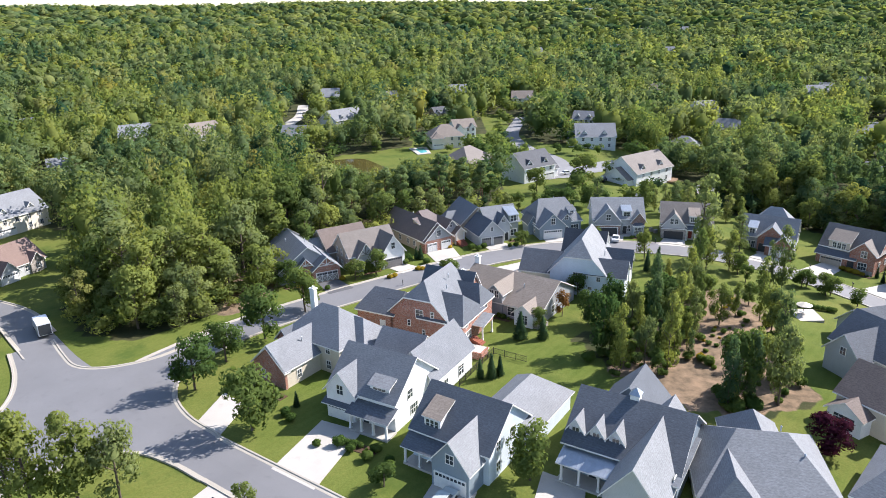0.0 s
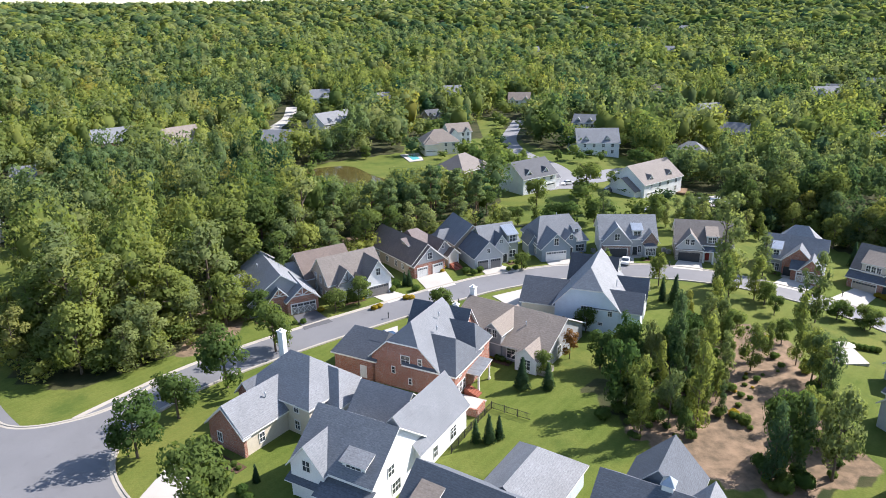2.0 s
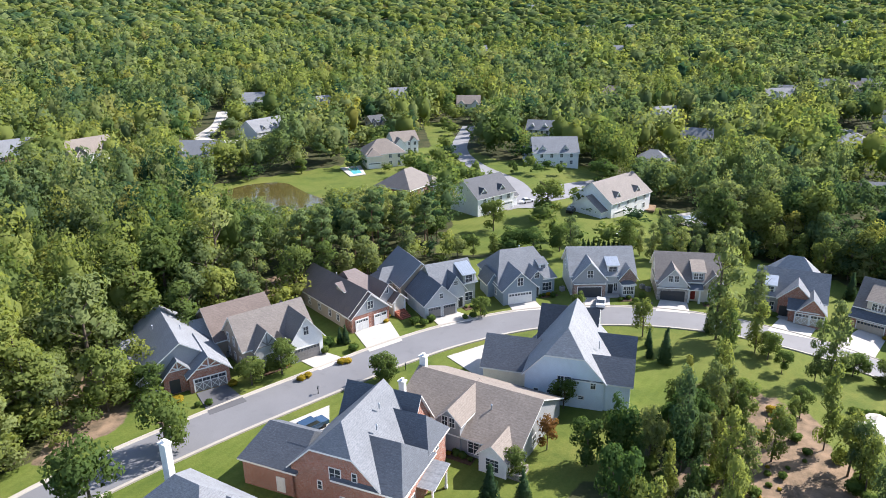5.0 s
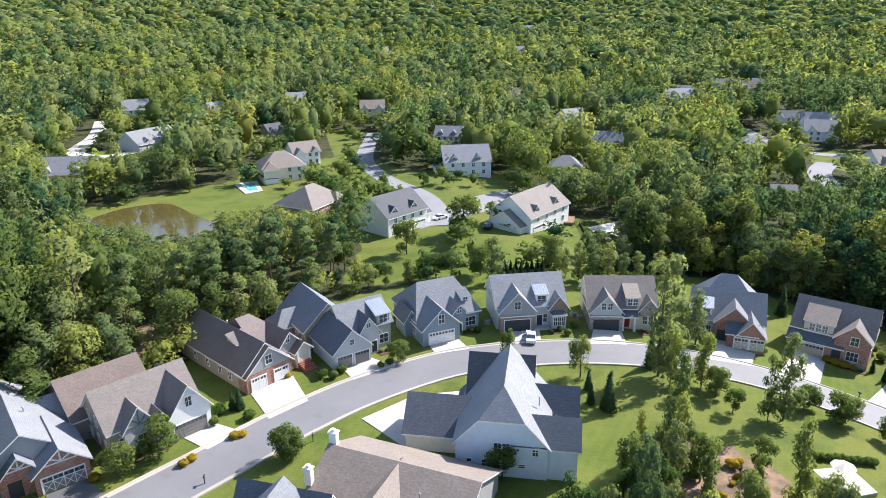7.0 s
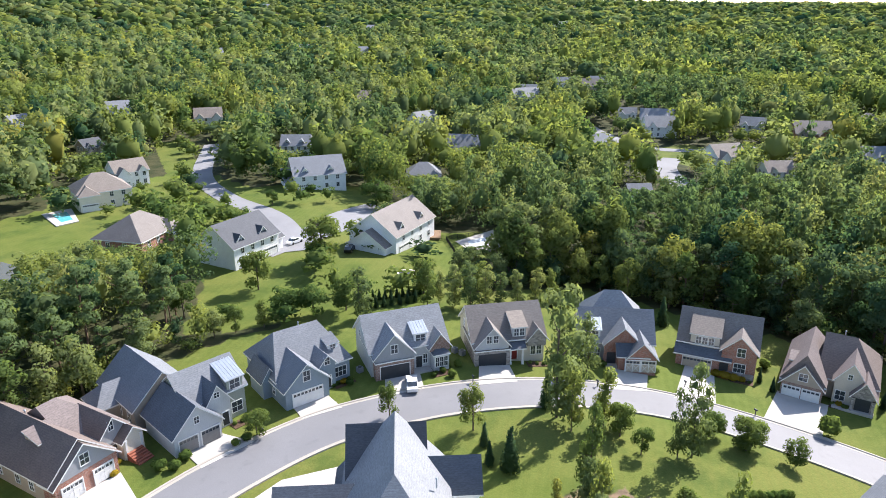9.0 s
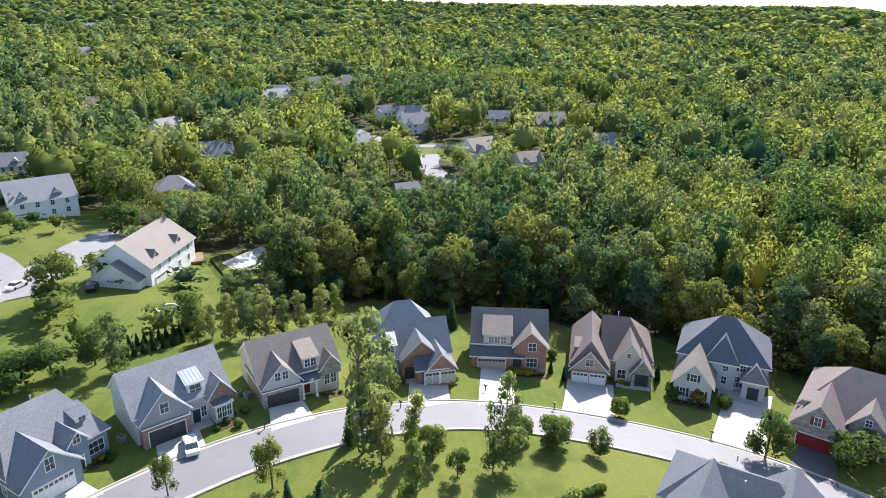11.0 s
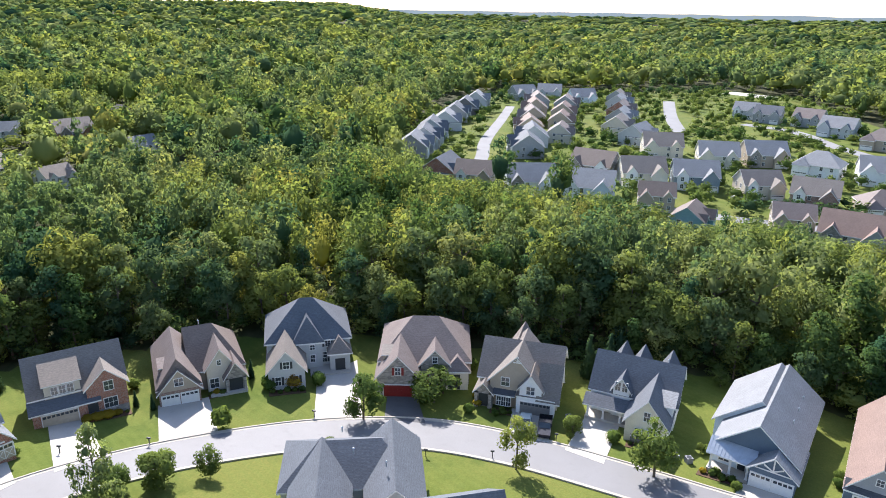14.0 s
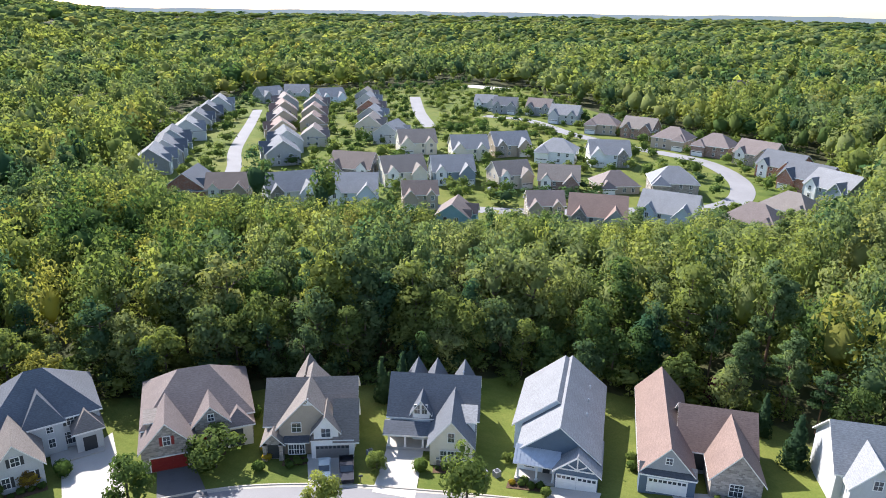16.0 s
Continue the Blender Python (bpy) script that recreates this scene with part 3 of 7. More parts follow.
def garage(h, u, plane, w=4.9, t=2.2, mat=WHITE, braces=False, side="f", glazed=True, open_door=False):
    key = (w, t, mat.name, braces, glazed)
    if key not in GARAGE:
        bm = bmesh.new()
        box(bm, -w / 2, w / 2, -0.05, 0.05, 0, t)
        cols = max(2, round(w / 0.62))
        for c in range(cols):
            for r in range(4):
                if glazed and r == 3:
                    continue
                x = -w / 2 + w * (c + 0.5) / cols
                z = t * (r + 0.5) / 4
                box(bm, x - w / cols * 0.4, x + w / cols * 0.4, -0.075, -0.04, z - t * 0.09, z + t * 0.09)
        me = bpy.data.meshes.new("garage_door")
        bm.to_mesh(me)
        bm.free()
        bm = bmesh.new()
        f = 0.14
        box(bm, -w / 2 - f, -w / 2, -0.12, 0.05, 0, t + f)
        box(bm, w / 2, w / 2 + f, -0.12, 0.05, 0, t + f)
        box(bm, -w / 2, w / 2, -0.12, 0.05, t, t + f)
        if braces:
            n = max(2, round(w / 1.25))
            for i in range(n):
                xa, xb = -w / 2 + w * i / n, -w / 2 + w * (i + 1) / n
                box(bm, xa, xa + 0.1, -0.1, -0.05, 0, t)
                for za, zb in ((0.05, t * 0.68), (t * 0.68, 0.05)):
                    vs = [bm.verts.new(p) for p in ((xa, -0.095, za - 0.07), (xb, -0.095, zb - 0.07), (xb, -0.095, zb + 0.07), (xa, -0.095, za + 0.07))]
                    bm.faces.new(vs)
            box(bm, -w / 2, w / 2, -0.1, -0.05, t * 0.7 - 0.05, t * 0.7 + 0.05)
        fr = bpy.data.meshes.new("door_frame")
        bm.to_mesh(fr)
        bm.free()
        bm = bmesh.new()
        if glazed:
            n = max(3, round(w / 0.6))
            for i in range(n):
                xa = -w / 2 + w * (i + 0.12) / n
                box(bm, xa, xa + w / n * 0.76, -0.07, -0.03, t * 0.76, t * 0.94)
        gl = bpy.data.meshes.new("pane")
        bm.to_mesh(gl)
        bm.free()
        GARAGE[key] = (me, fr, gl)
    me, fr, gl = GARAGE[key]
    ob = link("garage_door", me, mat, h, m=side_pose(side, u, 0.12, plane))
    link("door_frame", fr, WHITE, ob)
    if glazed:
        link("pane", gl, GLASS, ob)
    return ob


def door(h, u, plane, mat=DARKPAINT_SHADE, side="f", z=0.3, w=1.0):
    bm = bmesh.new()
    box(bm, -w / 2, w / 2, -0.06, 0.03, 0, 2.1)
    for zz in (0.25, 1.1):
        for x in (-w / 4, w / 4):
            box(bm, x - w * 0.16, x + w * 0.16, -0.085, -0.05, zz, zz + 0.7)
    ob = part("front_door", bm, mat, h, m=side_pose(side, u, z, plane))
    bm = bmesh.new()
    for a in ((-w / 2 - 0.14, -w / 2, 0, 2.24), (w / 2, w / 2 + 0.14, 0, 2.24), (-w / 2, w / 2, 2.1, 2.24)):
        box(bm, a[0], a[1], -0.1, 0.03, a[2], a[3])
    part("door_frame", bm, WHITE, ob)
    return ob


def post(h, x, y, z1, r=0.14, mat=WHITE, z0=-0.4):
    bm = bmesh.new()
    box(bm, x - r, x + r, y - r, y + r, z0, z1)
    box(bm, x - r * 1.5, x + r * 1.5, y - r * 1.5, y + r * 1.5, z0, 0.45)
    box(bm, x - r * 1.4, x + r * 1.4, y - r * 1.4, y + r * 1.4, z1 - 0.18, z1)
    part("porch_post", bm, mat, h)


def slab(h, x0, x1, y0, y1, z1, mat=CONCRETE, name="porch_floor"):
    bm = bmesh.new()
    box(bm, x0, x1, y0, y1, -0.8, z1)
    part(name, bm, mat, h)


def shaded_opening(h, u, plane, w, t, side="f", z=0.1):
    """An open doorway: a flat near-black panel on the wall, painted as its inner shade."""
    bm = bmesh.new()
    box(bm, -w / 2, w / 2, -0.03, 0.02, 0, t)
    part("doorway", bm, DARKPAINT_SHADE, h, "open doorway, its inner shade a flat near-black panel", side_pose(side, u, z, plane))


def chimney(h, x, y, z0, z1, wall="brick", r=0.5):
    bm = bmesh.new()
    box(bm, x - r, x + r, y - r * 0.75, y + r * 0.75, z0, z1)
    c = part("chimney", bm, WALL[wall], h)
    bm = bmesh.new()
    box(bm, x - r - 0.12, x + r + 0.12, y - r * 0.75 - 0.12, y + r * 0.75 + 0.12, z1, z1 + 0.2)
    box(bm, x - 0.2, x + 0.2, y - 0.2, y + 0.2, z1 + 0.2, z1 + 0.55)
    part("chimney_cap", bm, WHITE, c)


def vent(h, x, y, z, t=0.7, r=0.09):
    bm = bmesh.new()
    bmesh.ops.create_cone(bm, cap_ends=True, segments=10, radius1=r, radius2=r, depth=t, matrix=pose(x, y, z))
    bmesh.ops.create_cone(bm, cap_ends=True, segments=10, radius1=r * 1.8, radius2=r * 0.6, depth=0.14, matrix=pose(x, y, z + t / 2 + 0.07))
    part("roof_vent", bm, METALROOF, h)


def truss(h, u, plane, z, w, rise, mat=WHITE):
    """White timber braces in a gable, a little proud of it."""
    bm = bmesh.new()
    box(bm, u - w / 2, u + w / 2, plane - 0.12, plane - 0.02, z, z + 0.16)
    box(bm, u - 0.09, u + 0.09, plane - 0.12, plane - 0.02, z, z + rise)
    for s in (-1, 1):
        vs = [bm.verts.new(p) for p in ((u, plane - 0.11, z + 0.1), (u, plane - 0.11, z + 0.32), (u + s * w * 0.27, plane - 0.11, z + rise * 0.55), (u + s * w * 0.27, plane - 0.11, z + rise * 0.4))]
        bm.faces.new(vs)
    part("gable_truss", bm, mat, h)


# ---- houses along the curved street ----
def house_grey_brick_gables():
    h = house("house", -31.1, 147.6, 27, "grey shingle-roofed house with brick gables and white trusses")
    wing(h, -6.5, 7, 1.5, 19, 3.2, 4.8, "y", "grey", "grey")
    wing(h, 0.6, 7, -1.2, 8, 3.1, 2.7, "y", "brick", "grey")
    wing(h, -3, 1.6, 0.2, 8, 3.2, 2.5, "y", "brick", "bluegrey")
    wing(h, -9, -5, 9, 17, 3, 2.4, "x", "grey", "grey", hip=(2, 0))
    wing(h, 4, 10, 10, 18, 3, 2.8, "x", "grey", "light", hip=(0, 2.5))
    garage(h, 3.8, -1.2, 5.0, 2.2, GREYDOOR, True)
    truss(h, 3.8, -1.25, 3.9, 4.6, 1.9)
    truss(h, -0.7, 0.15, 4.0, 3.2, 1.6)
    shaded_opening(h, -1.4, 0.2, 1.6, 2.4)
    window(h, "f", -4.6, 0.9, 1.5, 1.4, 1.5)
    for u in (4, 9, 14):
        window(h, "l", u, 1.0, -6.5, 1.0, 1.4)
    vent(h, -2, 12, 7.2)
    vent(h, 2, 9, 7.4)


def house_tan_white_gable():
    h = house("house", -16.2, 155.4, 33, "taupe-roofed house with stuccoed walls and white garage gable")
    wing(h, -6.6, 6.4, 1.5, 10.5, 4.2, 4.4, "x", "tan", "taupe")
    wing(h, 0.8, 7.0, -1.0, 8, 4.0, 4.0, "y", "white", "taupe")
    wing(h, -4.8, -0.6, 0.6, 7, 4.0, 2.8, "y", "palegrey", "taupe")
    wing(h, -1.2, 1.4, -0.4, 4, 3.6, 1.6, "y", "palegrey", "taupe")
    wing(h, -8.5, 3, 9, 20, 3.6, 4.2, "x", "tan", "brown", hip=(0, 0))
    garage(h, 3.8, -1.0, 4.9, 2.3, GREYDOOR, False)
    window(h, "f", 3.9, 4.8, -1.0, 0.9, 1.6)
    truss(h, -2.7, 0.55, 4.1, 3.6, 2.4, GREYDOOR)
    truss(h, 3.9, -1.05, 6.3, 2.4, 1.4)
    window(h, "f", -4.5, 0.9, 1.5, 1.6, 1.6)
    window(h, "f", -2.4, 0.9, 0.6, 1.4, 1.6)
    for u in (3, 5.5, 8):
        window(h, "l", u, 3.4, -6.6, 0.7, 1.6)
        window(h, "l", u, 0.8, -6.6, 0.7, 1.4)


def house_brown_porch():
    h = house("house", -0.6, 170.2, 35, "brown-roofed house with brick double garage and arched porch")
    wing(h, -6, 2.6, 0, 20, 3.4, 3.9, "y", "tan", "brown")
    wing(h, -6, 2.6, -1.0, 1.5, 3.2, 3.7, "y", "brick", "brown", gable="grey")
    wing(h, 0, 7.4, 3.5, 17, 3.4, 4.4, "x", "tan", "mauve", hip=(0, 5))
    wing(h, 2.4, 6.0, 1.6, 8, 4.6, 1.9, "y", "grey", "brown")
    wing(h, 4.4, 7.6, 0.2, 6, 3.1, 1.4, "y", "cream", "brown")
    shed(h, -3.6, -1.0, 5.0, 8.0, 4.4, 6.0, 6.9, "tan", "mauve")
    window(h, "f", -2.4, 4.7, 5.0, 1.6, 0.9)
    garage(h, -3.8, -1.0, 2.7, 2.2, WHITE, True)
    garage(h, 0.5, -1.0, 2.7, 2.2, WHITE, True)
    window(h, "f", -1.7, 4.0, -1.02, 1.2, 1.5)
    window(h, "f", 4.0, 4.7, 1.6, 0.7, 1.3)
    window(h, "f", 3.7, 1.0, 1.6, 1.6, 1.4)
    for i in range(6):
        slab(h, 4.6, 7.0, -2.4 + 0.4 * i, -2.0 + 0.4 * i, 0.18 * (i + 1), TILEBRICK, "brick_step")
    post(h, 4.8, 0.2, 3.0)
    post(h, 7.2, 0.2, 3.0)
    for u in (4, 7, 11, 15):
        window(h, "l", u, 1.0, -6, 0.9, 1.3)
    vent(h, -1, 12, 7.0)


def house_greygreen_two_garages():
    h = house("house", 14.8, 173.6, 21, "grey-green house with dark gables and two garage doors")
    wing(h, -2.6, 6.5, 2.2, 10.5, 5.0, 3.4, "x", "green", "bluegrey")
    wing(h, -6.4, 0.6, -1, 8, 3.3, 3.4, "y", "palegrey", "slate")
    wing(h, -0.6, 3.4, 1.0, 7, 4.4, 2.8, "y", "palegrey", "slate")
    wing(h, -7.4, 2, 9, 21, 3.8, 4.2, "y", "tan", "bluegrey")
    wing(h, -10.5, -5, 14, 19, 3.2, 2.2, "x", "tan", "bluegrey", hip=(2, 0))
    shed(h, 3.6, 6.2, 2.0, 6.6, 4.6, 6.7, 8.3, "green", metal=True)
    window(h, "f", 4.9, 5.0, 2.0, 1.6, 1.5)
    garage(h, -4.4, -1, 2.7, 2.2, GREYDOOR)
    garage(h, -1.1, -1, 2.7, 2.2, GREYDOOR)
    window(h, "f", -2.9, 4.0, -1, 0.7, 1.0)
    window(h, "f", 1.4, 5.3, 1.0, 0.8, 0.8)
    door(h, 2.4, 1.0)
    window(h, "f", 5.0, 0.9, 2.2, 1.7, 1.7)
    for u in (11, 14, 17):
        window(h, "l", u, 1.0, -7.4, 0.9, 1.6)


def house_bluegrey_barn_doors():
    h = house("house", 31.8, 178.0, 12, "blue-grey sided house with white crossed garage doors")
    wing(h, -6.4, 6.4, 2, 14, 3.8, 4.9, "x", "blue", "bluegrey", hip=(2.5, 2.5))
    wing(h, -6.6, 0.8, -1.2, 9, 3.4, 3.4, "y", "blue", "bluegrey")
    wing(h, 0.2, 3.0, 0.6, 7, 4.6, 1.5, "y", "blue", "grey")
    shed(h, 3.4, 5.2, 3.6, 6.2, 4.6, 6.2, 6.9, "white", "slate")
    wing(h, -8, -5.6, 4, 9, 3.4, 1.8, "y", "blue", "slate")
    garage(h, -2.9, -1.2, 5.0, 2.3, WHITE, True)
    window(h, "f", -2.9, 4.0, -1.2, 1.1, 1.7)
    window(h, "f", 1.6, 4.5, 0.6, 0.9, 1.2)
    window(h, "f", 4.3, 4.9, 3.6, 0.9, 1.2)
    door(h, 1.6, 0.6)
    window(h, "f", 4.6, 0.8, 2, 2.2, 1.7, cols=3)
    for u in (3, 7, 11):
        window(h, "l", u, 1.0, -6.6, 0.9, 1.5)
    vent(h, 1, 9, 8.6)


def house_grey_stone_baywindow():
    h = house("house", 47.4, 177.6, -5, "grey house with light shingle roof and brick-faced garage")
    wing(h, -6.8, 6.6, 1.2, 11.5, 4.6, 4.4, "x", "palegrey", "light")
    wing(h, -6.4, 0.2, -0.4, 8, 3.0, 0.05, "y", "brownbrick", "light", over=0.1)
    wing(h, -6.4, 0.2, -0.2, 8, 4.2, 3.6, "y", "grey", "light", z0=3.0)
    shed(h, 0.9, 3.1, 1.6, 6.4, 4.4, 6.5, 8.0, "white", metal=True)
    wing(h, 3.3, 6.8, 0.2, 6, 4.2, 2.2, "y", "brownbrick", "light", z0=3.2)
    wing(h, 3.6, 6.3, -0.8, 2, 3.0, 0.6, "x", "palegrey", "slate", hip=(0.8, 0.8), over=0.2)
    shaded_opening(h, -3.1, -0.42, 4.9, 2.3)
    garage(h, -3.1, -0.3, 5.0, 2.3, DARKPAINT_SHADE, False)
    window(h, "f", -3.1, 4.5, -0.2, 1.1, 1.5)
    window(h, "f", 2.0, 4.8, 1.6, 1.6, 1.4)
    for u in (4.2, 4.95, 5.7):
        window(h, "f", u, 0.9, -0.8, 0.62, 1.7)
    door(h, 1.6, 1.2, DARKPAINT_SHADE, w=1.1)
    window(h, "f", 2.7, 0.9, 1.2, 0.7, 1.7)
    slab(h, 0.2, 3.4, -0.6, 1.4, 0.25)
    for u in (4, 8):
        window(h, "l", u, 4.4, -6.8, 0.9, 1.3)


def house_beige_red_door():
    h = house("house", 64.4, 174.2, -15, "beige house with dark open garage and red front door")
    wing(h, -6.4, 6.4, 1.0, 11.5, 4.4, 4.3, "x", "beige", "taupe")
    wing(h, -6.4, -0.2, -0.6, 8, 3.0, 0.05, "y", "stone", "taupe", over=0.1)
    wing(h, -6.2, -0.4, -0.4, 8, 4.0, 3.2, "y", "palegrey", "taupe", z0=3.0)
    shed(h, 0.6, 3.0, 1.0, 6.0, 4.4, 6.4, 8.0, "palegrey", "tan")
    wing(h, 3.2, 6.6, 0.4, 6, 4.2, 2.0, "y", "stone", "taupe", z0=2.8)
    shaded_opening(h, -3.3, -0.63, 4.9, 2.4)
    window(h, "f", -3.9, 4.5, -0.4, 0.8, 1.3)
    window(h, "f", -2.7, 4.5, -0.4, 0.8, 1.3)
    window(h, "f", 1.3, 4.8, 1.0, 0.8, 1.3)
    window(h, "f", 2.3, 4.8, 1.0, 0.8, 1.3)
    door(h, 1.0, 1.0, REDPAINT)
    post(h, 0.0, -0.2, 2.9)
    post(h, 2.2, -0.2, 2.9)
    wing(h, -0.2, 2.6, -0.4, 2, 2.9, 0.7, "x", "white", "slate", z0=2.7, over=0.2)
    window(h, "f", 4.4, 0.9, 1.0, 0.8, 1.6)
    window(h, "f", 5.5, 0.9, 1.0, 0.8, 1.6)
    for u in (4, 8):
        window(h, "l", u, 4.2, -6.4, 0.9, 1.3)


def house_grey_brick_centre():
    h = house("house", 83.3, 168.6, -32, "grey-roofed house with brick centre gable and two garages")
    wing(h, -6.6, 6.4, 1.6, 11, 4.0, 4.3, "x", "grey", "bluegrey")
    wing(h, -5.6, 5.8, 8, 17, 4.4, 4.9, "x", "grey", "light", hip=(4.2, 4.2))
    wing(h, -2.2, 4.2, 0.2, 8, 4.2, 3.0, "y", "brick", "bluegrey")
    wing(h, 1.6, 6.4, -2.2, 6, 3.0, 2.6, "y", "brick", "bluegrey")
    wing(h, 0, 5, -1.8, 2, 3.0, 1.3, "x", "brick", "slate")
    shed(h, -4.8, -3.0, 2.0, 6.2, 4.0, 6.0, 7.5, "white", metal=True)
    window(h, "f", -3.9, 4.3, 2.0, 1.1, 1.4)
    for u in (-5.5, -4.4, -3.3):
        window(h, "f", u, 0.8, 1.6, 0.8, 1.7)
    shaded_opening(h, -1.0, 0.18, 1.6, 2.4)
    garage(h, 2.4, -2.2, 2.4, 2.2, TANDOOR, True)
    garage(h, 5.1, -2.2, 2.4, 2.2, TANDOOR, True)
    for u in (4, 8, 13):
        window(h, "r", u, 1.0, 6.4, 0.9, 1.4)
    slab(h, -2.4, 0.6, -1.4, 0.4, 0.3)


def house_brick_shed_dormer():
    h = house("house", 100.6, 162.0, -50, "red brick house with wide shed dormer and tan garage door")
    wing(h, -6.8, 6.6, 1.2, 10.5, 4.8, 4.6, "x", "brick", "taupe")
    wing(h, 0.8, 6.6, -0.4, 8, 5.0, 2.7, "y", "brick", "taupe")
    wing(h, -6.9, 2.2, -0.6, 3, 3.0, 1.1, "x", "brick", "slate")
    shed(h, -4.8, 0.2, 0.9, 5.6, 4.0, 6.5, 8.9, "beige", "tan")
    for u in (-3.3, -2.2, -1.1):
        window(h, "f", u - 0.1, 4.7, 0.9, 0.85, 1.3)
    garage(h, -3.2, -0.62, 4.9, 2.2, TANDOOR)
    shaded_opening(h, 1.4, -0.64, 1.5, 2.3)
    window(h, "f", 4.0, 4.0, -0.4, 1.3, 1.6)
    window(h, "f", 4.0, 0.9, -0.4, 1.9, 1.7, cols=3)
    slab(h, 0.4, 6.5, -0.75, -0.3, 0.85, WALL["stone"], "stone_plinth")
    for i in range(4):
        slab(h, 0.6, 2.4, -2.2 + 0.4 * i, -1.8 + 0.4 * i, 0.16 * (i + 1), TILEBRICK, "brick_step")
    for u in (3, 7):
        window(h, "r", u, 1.2, 6.6, 0.9, 1.4)
        window(h, "r", u, 4.2, 6.6, 0.9, 1.4)


def house_brown_double_hip():
    h = house("house", 110.0, 146.6, -58, "brown hip-roofed house with twin white garage doors")
    wing(h, -7, -0.6, 0, 16, 3.6, 4.6, "y", "tan", "mauve", hip=(0, 3.2))
    wing(h, -7, -0.6, -0.8, 4, 2.9, 3.6, "y", "brownbrick", "mauve", gable="tan")
    wing(h, -1.5, 7, 3, 16, 3.8, 5.2, "x", "tan", "brown", hip=(0, 4))
    wing(h, 0.8, 5.4, 1.4, 9, 4.6, 3.2, "y", "beige", "mauve")
    wing(h, 3.6, 7.0, 0.2, 6, 3.0, 2.4, "y", "stone", "mauve")
    shed(h, -6.4, -3.2, 3.0, 5.4, 4.2, 5.4, 6.1, "tan", "mauve")
    garage(h, -5.3, -0.8, 2.6, 2.1, WHITE)
    garage(h, -2.3, -0.8, 2.6, 2.1, WHITE)
    window(h, "f", -3.8, 3.7, -0.84, 1.3, 1.3)
    window(h, "f", 2.9, 4.9, 1.4, 0.6, 0.9)
    window(h, "f", 1.9, 0.8, 1.4, 1.4, 1.7)
    shaded_opening(h, 5.3, 0.18, 2.2, 2.4)
    post(h, 3.8, 0.0, 2.6, 0.2, WALL["stone"])
    post(h, 6.8, 0.0, 2.6, 0.2, WALL["stone"])
    slab(h, 1.0, 7, -0.6, 1.4, 0.3)
    vent(h, 1, 11, 9.0)


def house_bluegrey_hip():
    h = house("house", 118.4, 130.8, -70, "large grey-green hip-roofed house with dark slate roof")
    wing(h, -7.4, 7.4, 5, 17, 5.8, 5.4, "x", "palegrey", "slate", hip=(6.2, 6.2))
    wing(h, -7.2, -1.0, -2, 9, 3.6, 3.6, "y", "palegrey", "taupe")
    wing(h, -2.6, 2.4, 4.4, 10, 5.8, 3.4, "y", "palegrey", "slate", hip=(2.4, 0))
    wing(h, 3.6, 7.2, 2.6, 8, 4.0, 2.0, "y", "palegrey", "taupe", hip=(1.6, 0))
    window(h, "f", -4.1, 4.0, -2, 1.0, 1.3, shutters=DARKPAINT_SHADE)
    window(h, "f", -5.6, 0.9, -2, 0.9, 1.6, shutters=DARKPAINT_SHADE)
    window(h, "f", -2.6, 0.9, -2, 0.9, 1.6, shutters=DARKPAINT_SHADE)
    window(h, "f", 0.6, 3.9, 4.4, 0.8, 0.9)
    window(h, "f", 0.6, 1.4, 4.4, 0.8, 1.4)
    window(h, "f", 3.4, 4.0, 5, 0.9, 1.4, shutters=DARKPAINT_SHADE)
    window(h, "f", 2.9, 0.9, 5, 1.7, 2.0, cols=3)
    shaded_opening(h, 5.4, 2.58, 1.8, 2.5)
    for u in (7, 10, 13):
        window(h, "r", u, 3.8, 7.4, 0.9, 1.4)
    slab(h, 0, 7, 1.4, 5, 0.3)


def house_brown_red_garage():
    h = house("house", 117.4, 110.6, -83, "brown hip-roofed stone house with dark red garage door")
    wing(h, -7.6, 8, 3, 17, 4.8, 5.0, "x", "stone", "mauve", hip=(5.5, 5.5))
    wing(h, -7.8, -0.6, -1.4, 9, 3.8, 3.9, "y", "stone", "mauve")
    wing(h, -0.4, 4.4, 1.6, 8, 4.8, 2.6, "y", "stone", "mauve", hip=(0, 0))
    wing(h, 4.0, 7.8, 1.2, 7, 3.9, 1.6, "y", "cream", "mauve", hip=(1.5, 0))
    shed(h, -7.0, -4.6, 2.4, 5.0, 4.6, 6.0, 6.6, "tan", "taupe")
    garage(h, -4.2, -1.4, 4.9, 2.2, REDPAINT, glazed=False)
    window(h, "f", -4.2, 4.2, -1.4, 0.9, 1.4, shutters=REDPAINT)
    window(h, "f", 2.0, 5.0, 1.6, 0.8, 1.1)
    window(h, "f", 1.8, 0.9, 1.6, 1.2, 1.6, shutters=REDPAINT)
    shaded_opening(h, 5.4, 1.18, 2.0, 2.9)
    window(h, "f", 7.3, 1.2, 3, 0.8, 1.6)
    vent(h, -3, 11, 8.6)


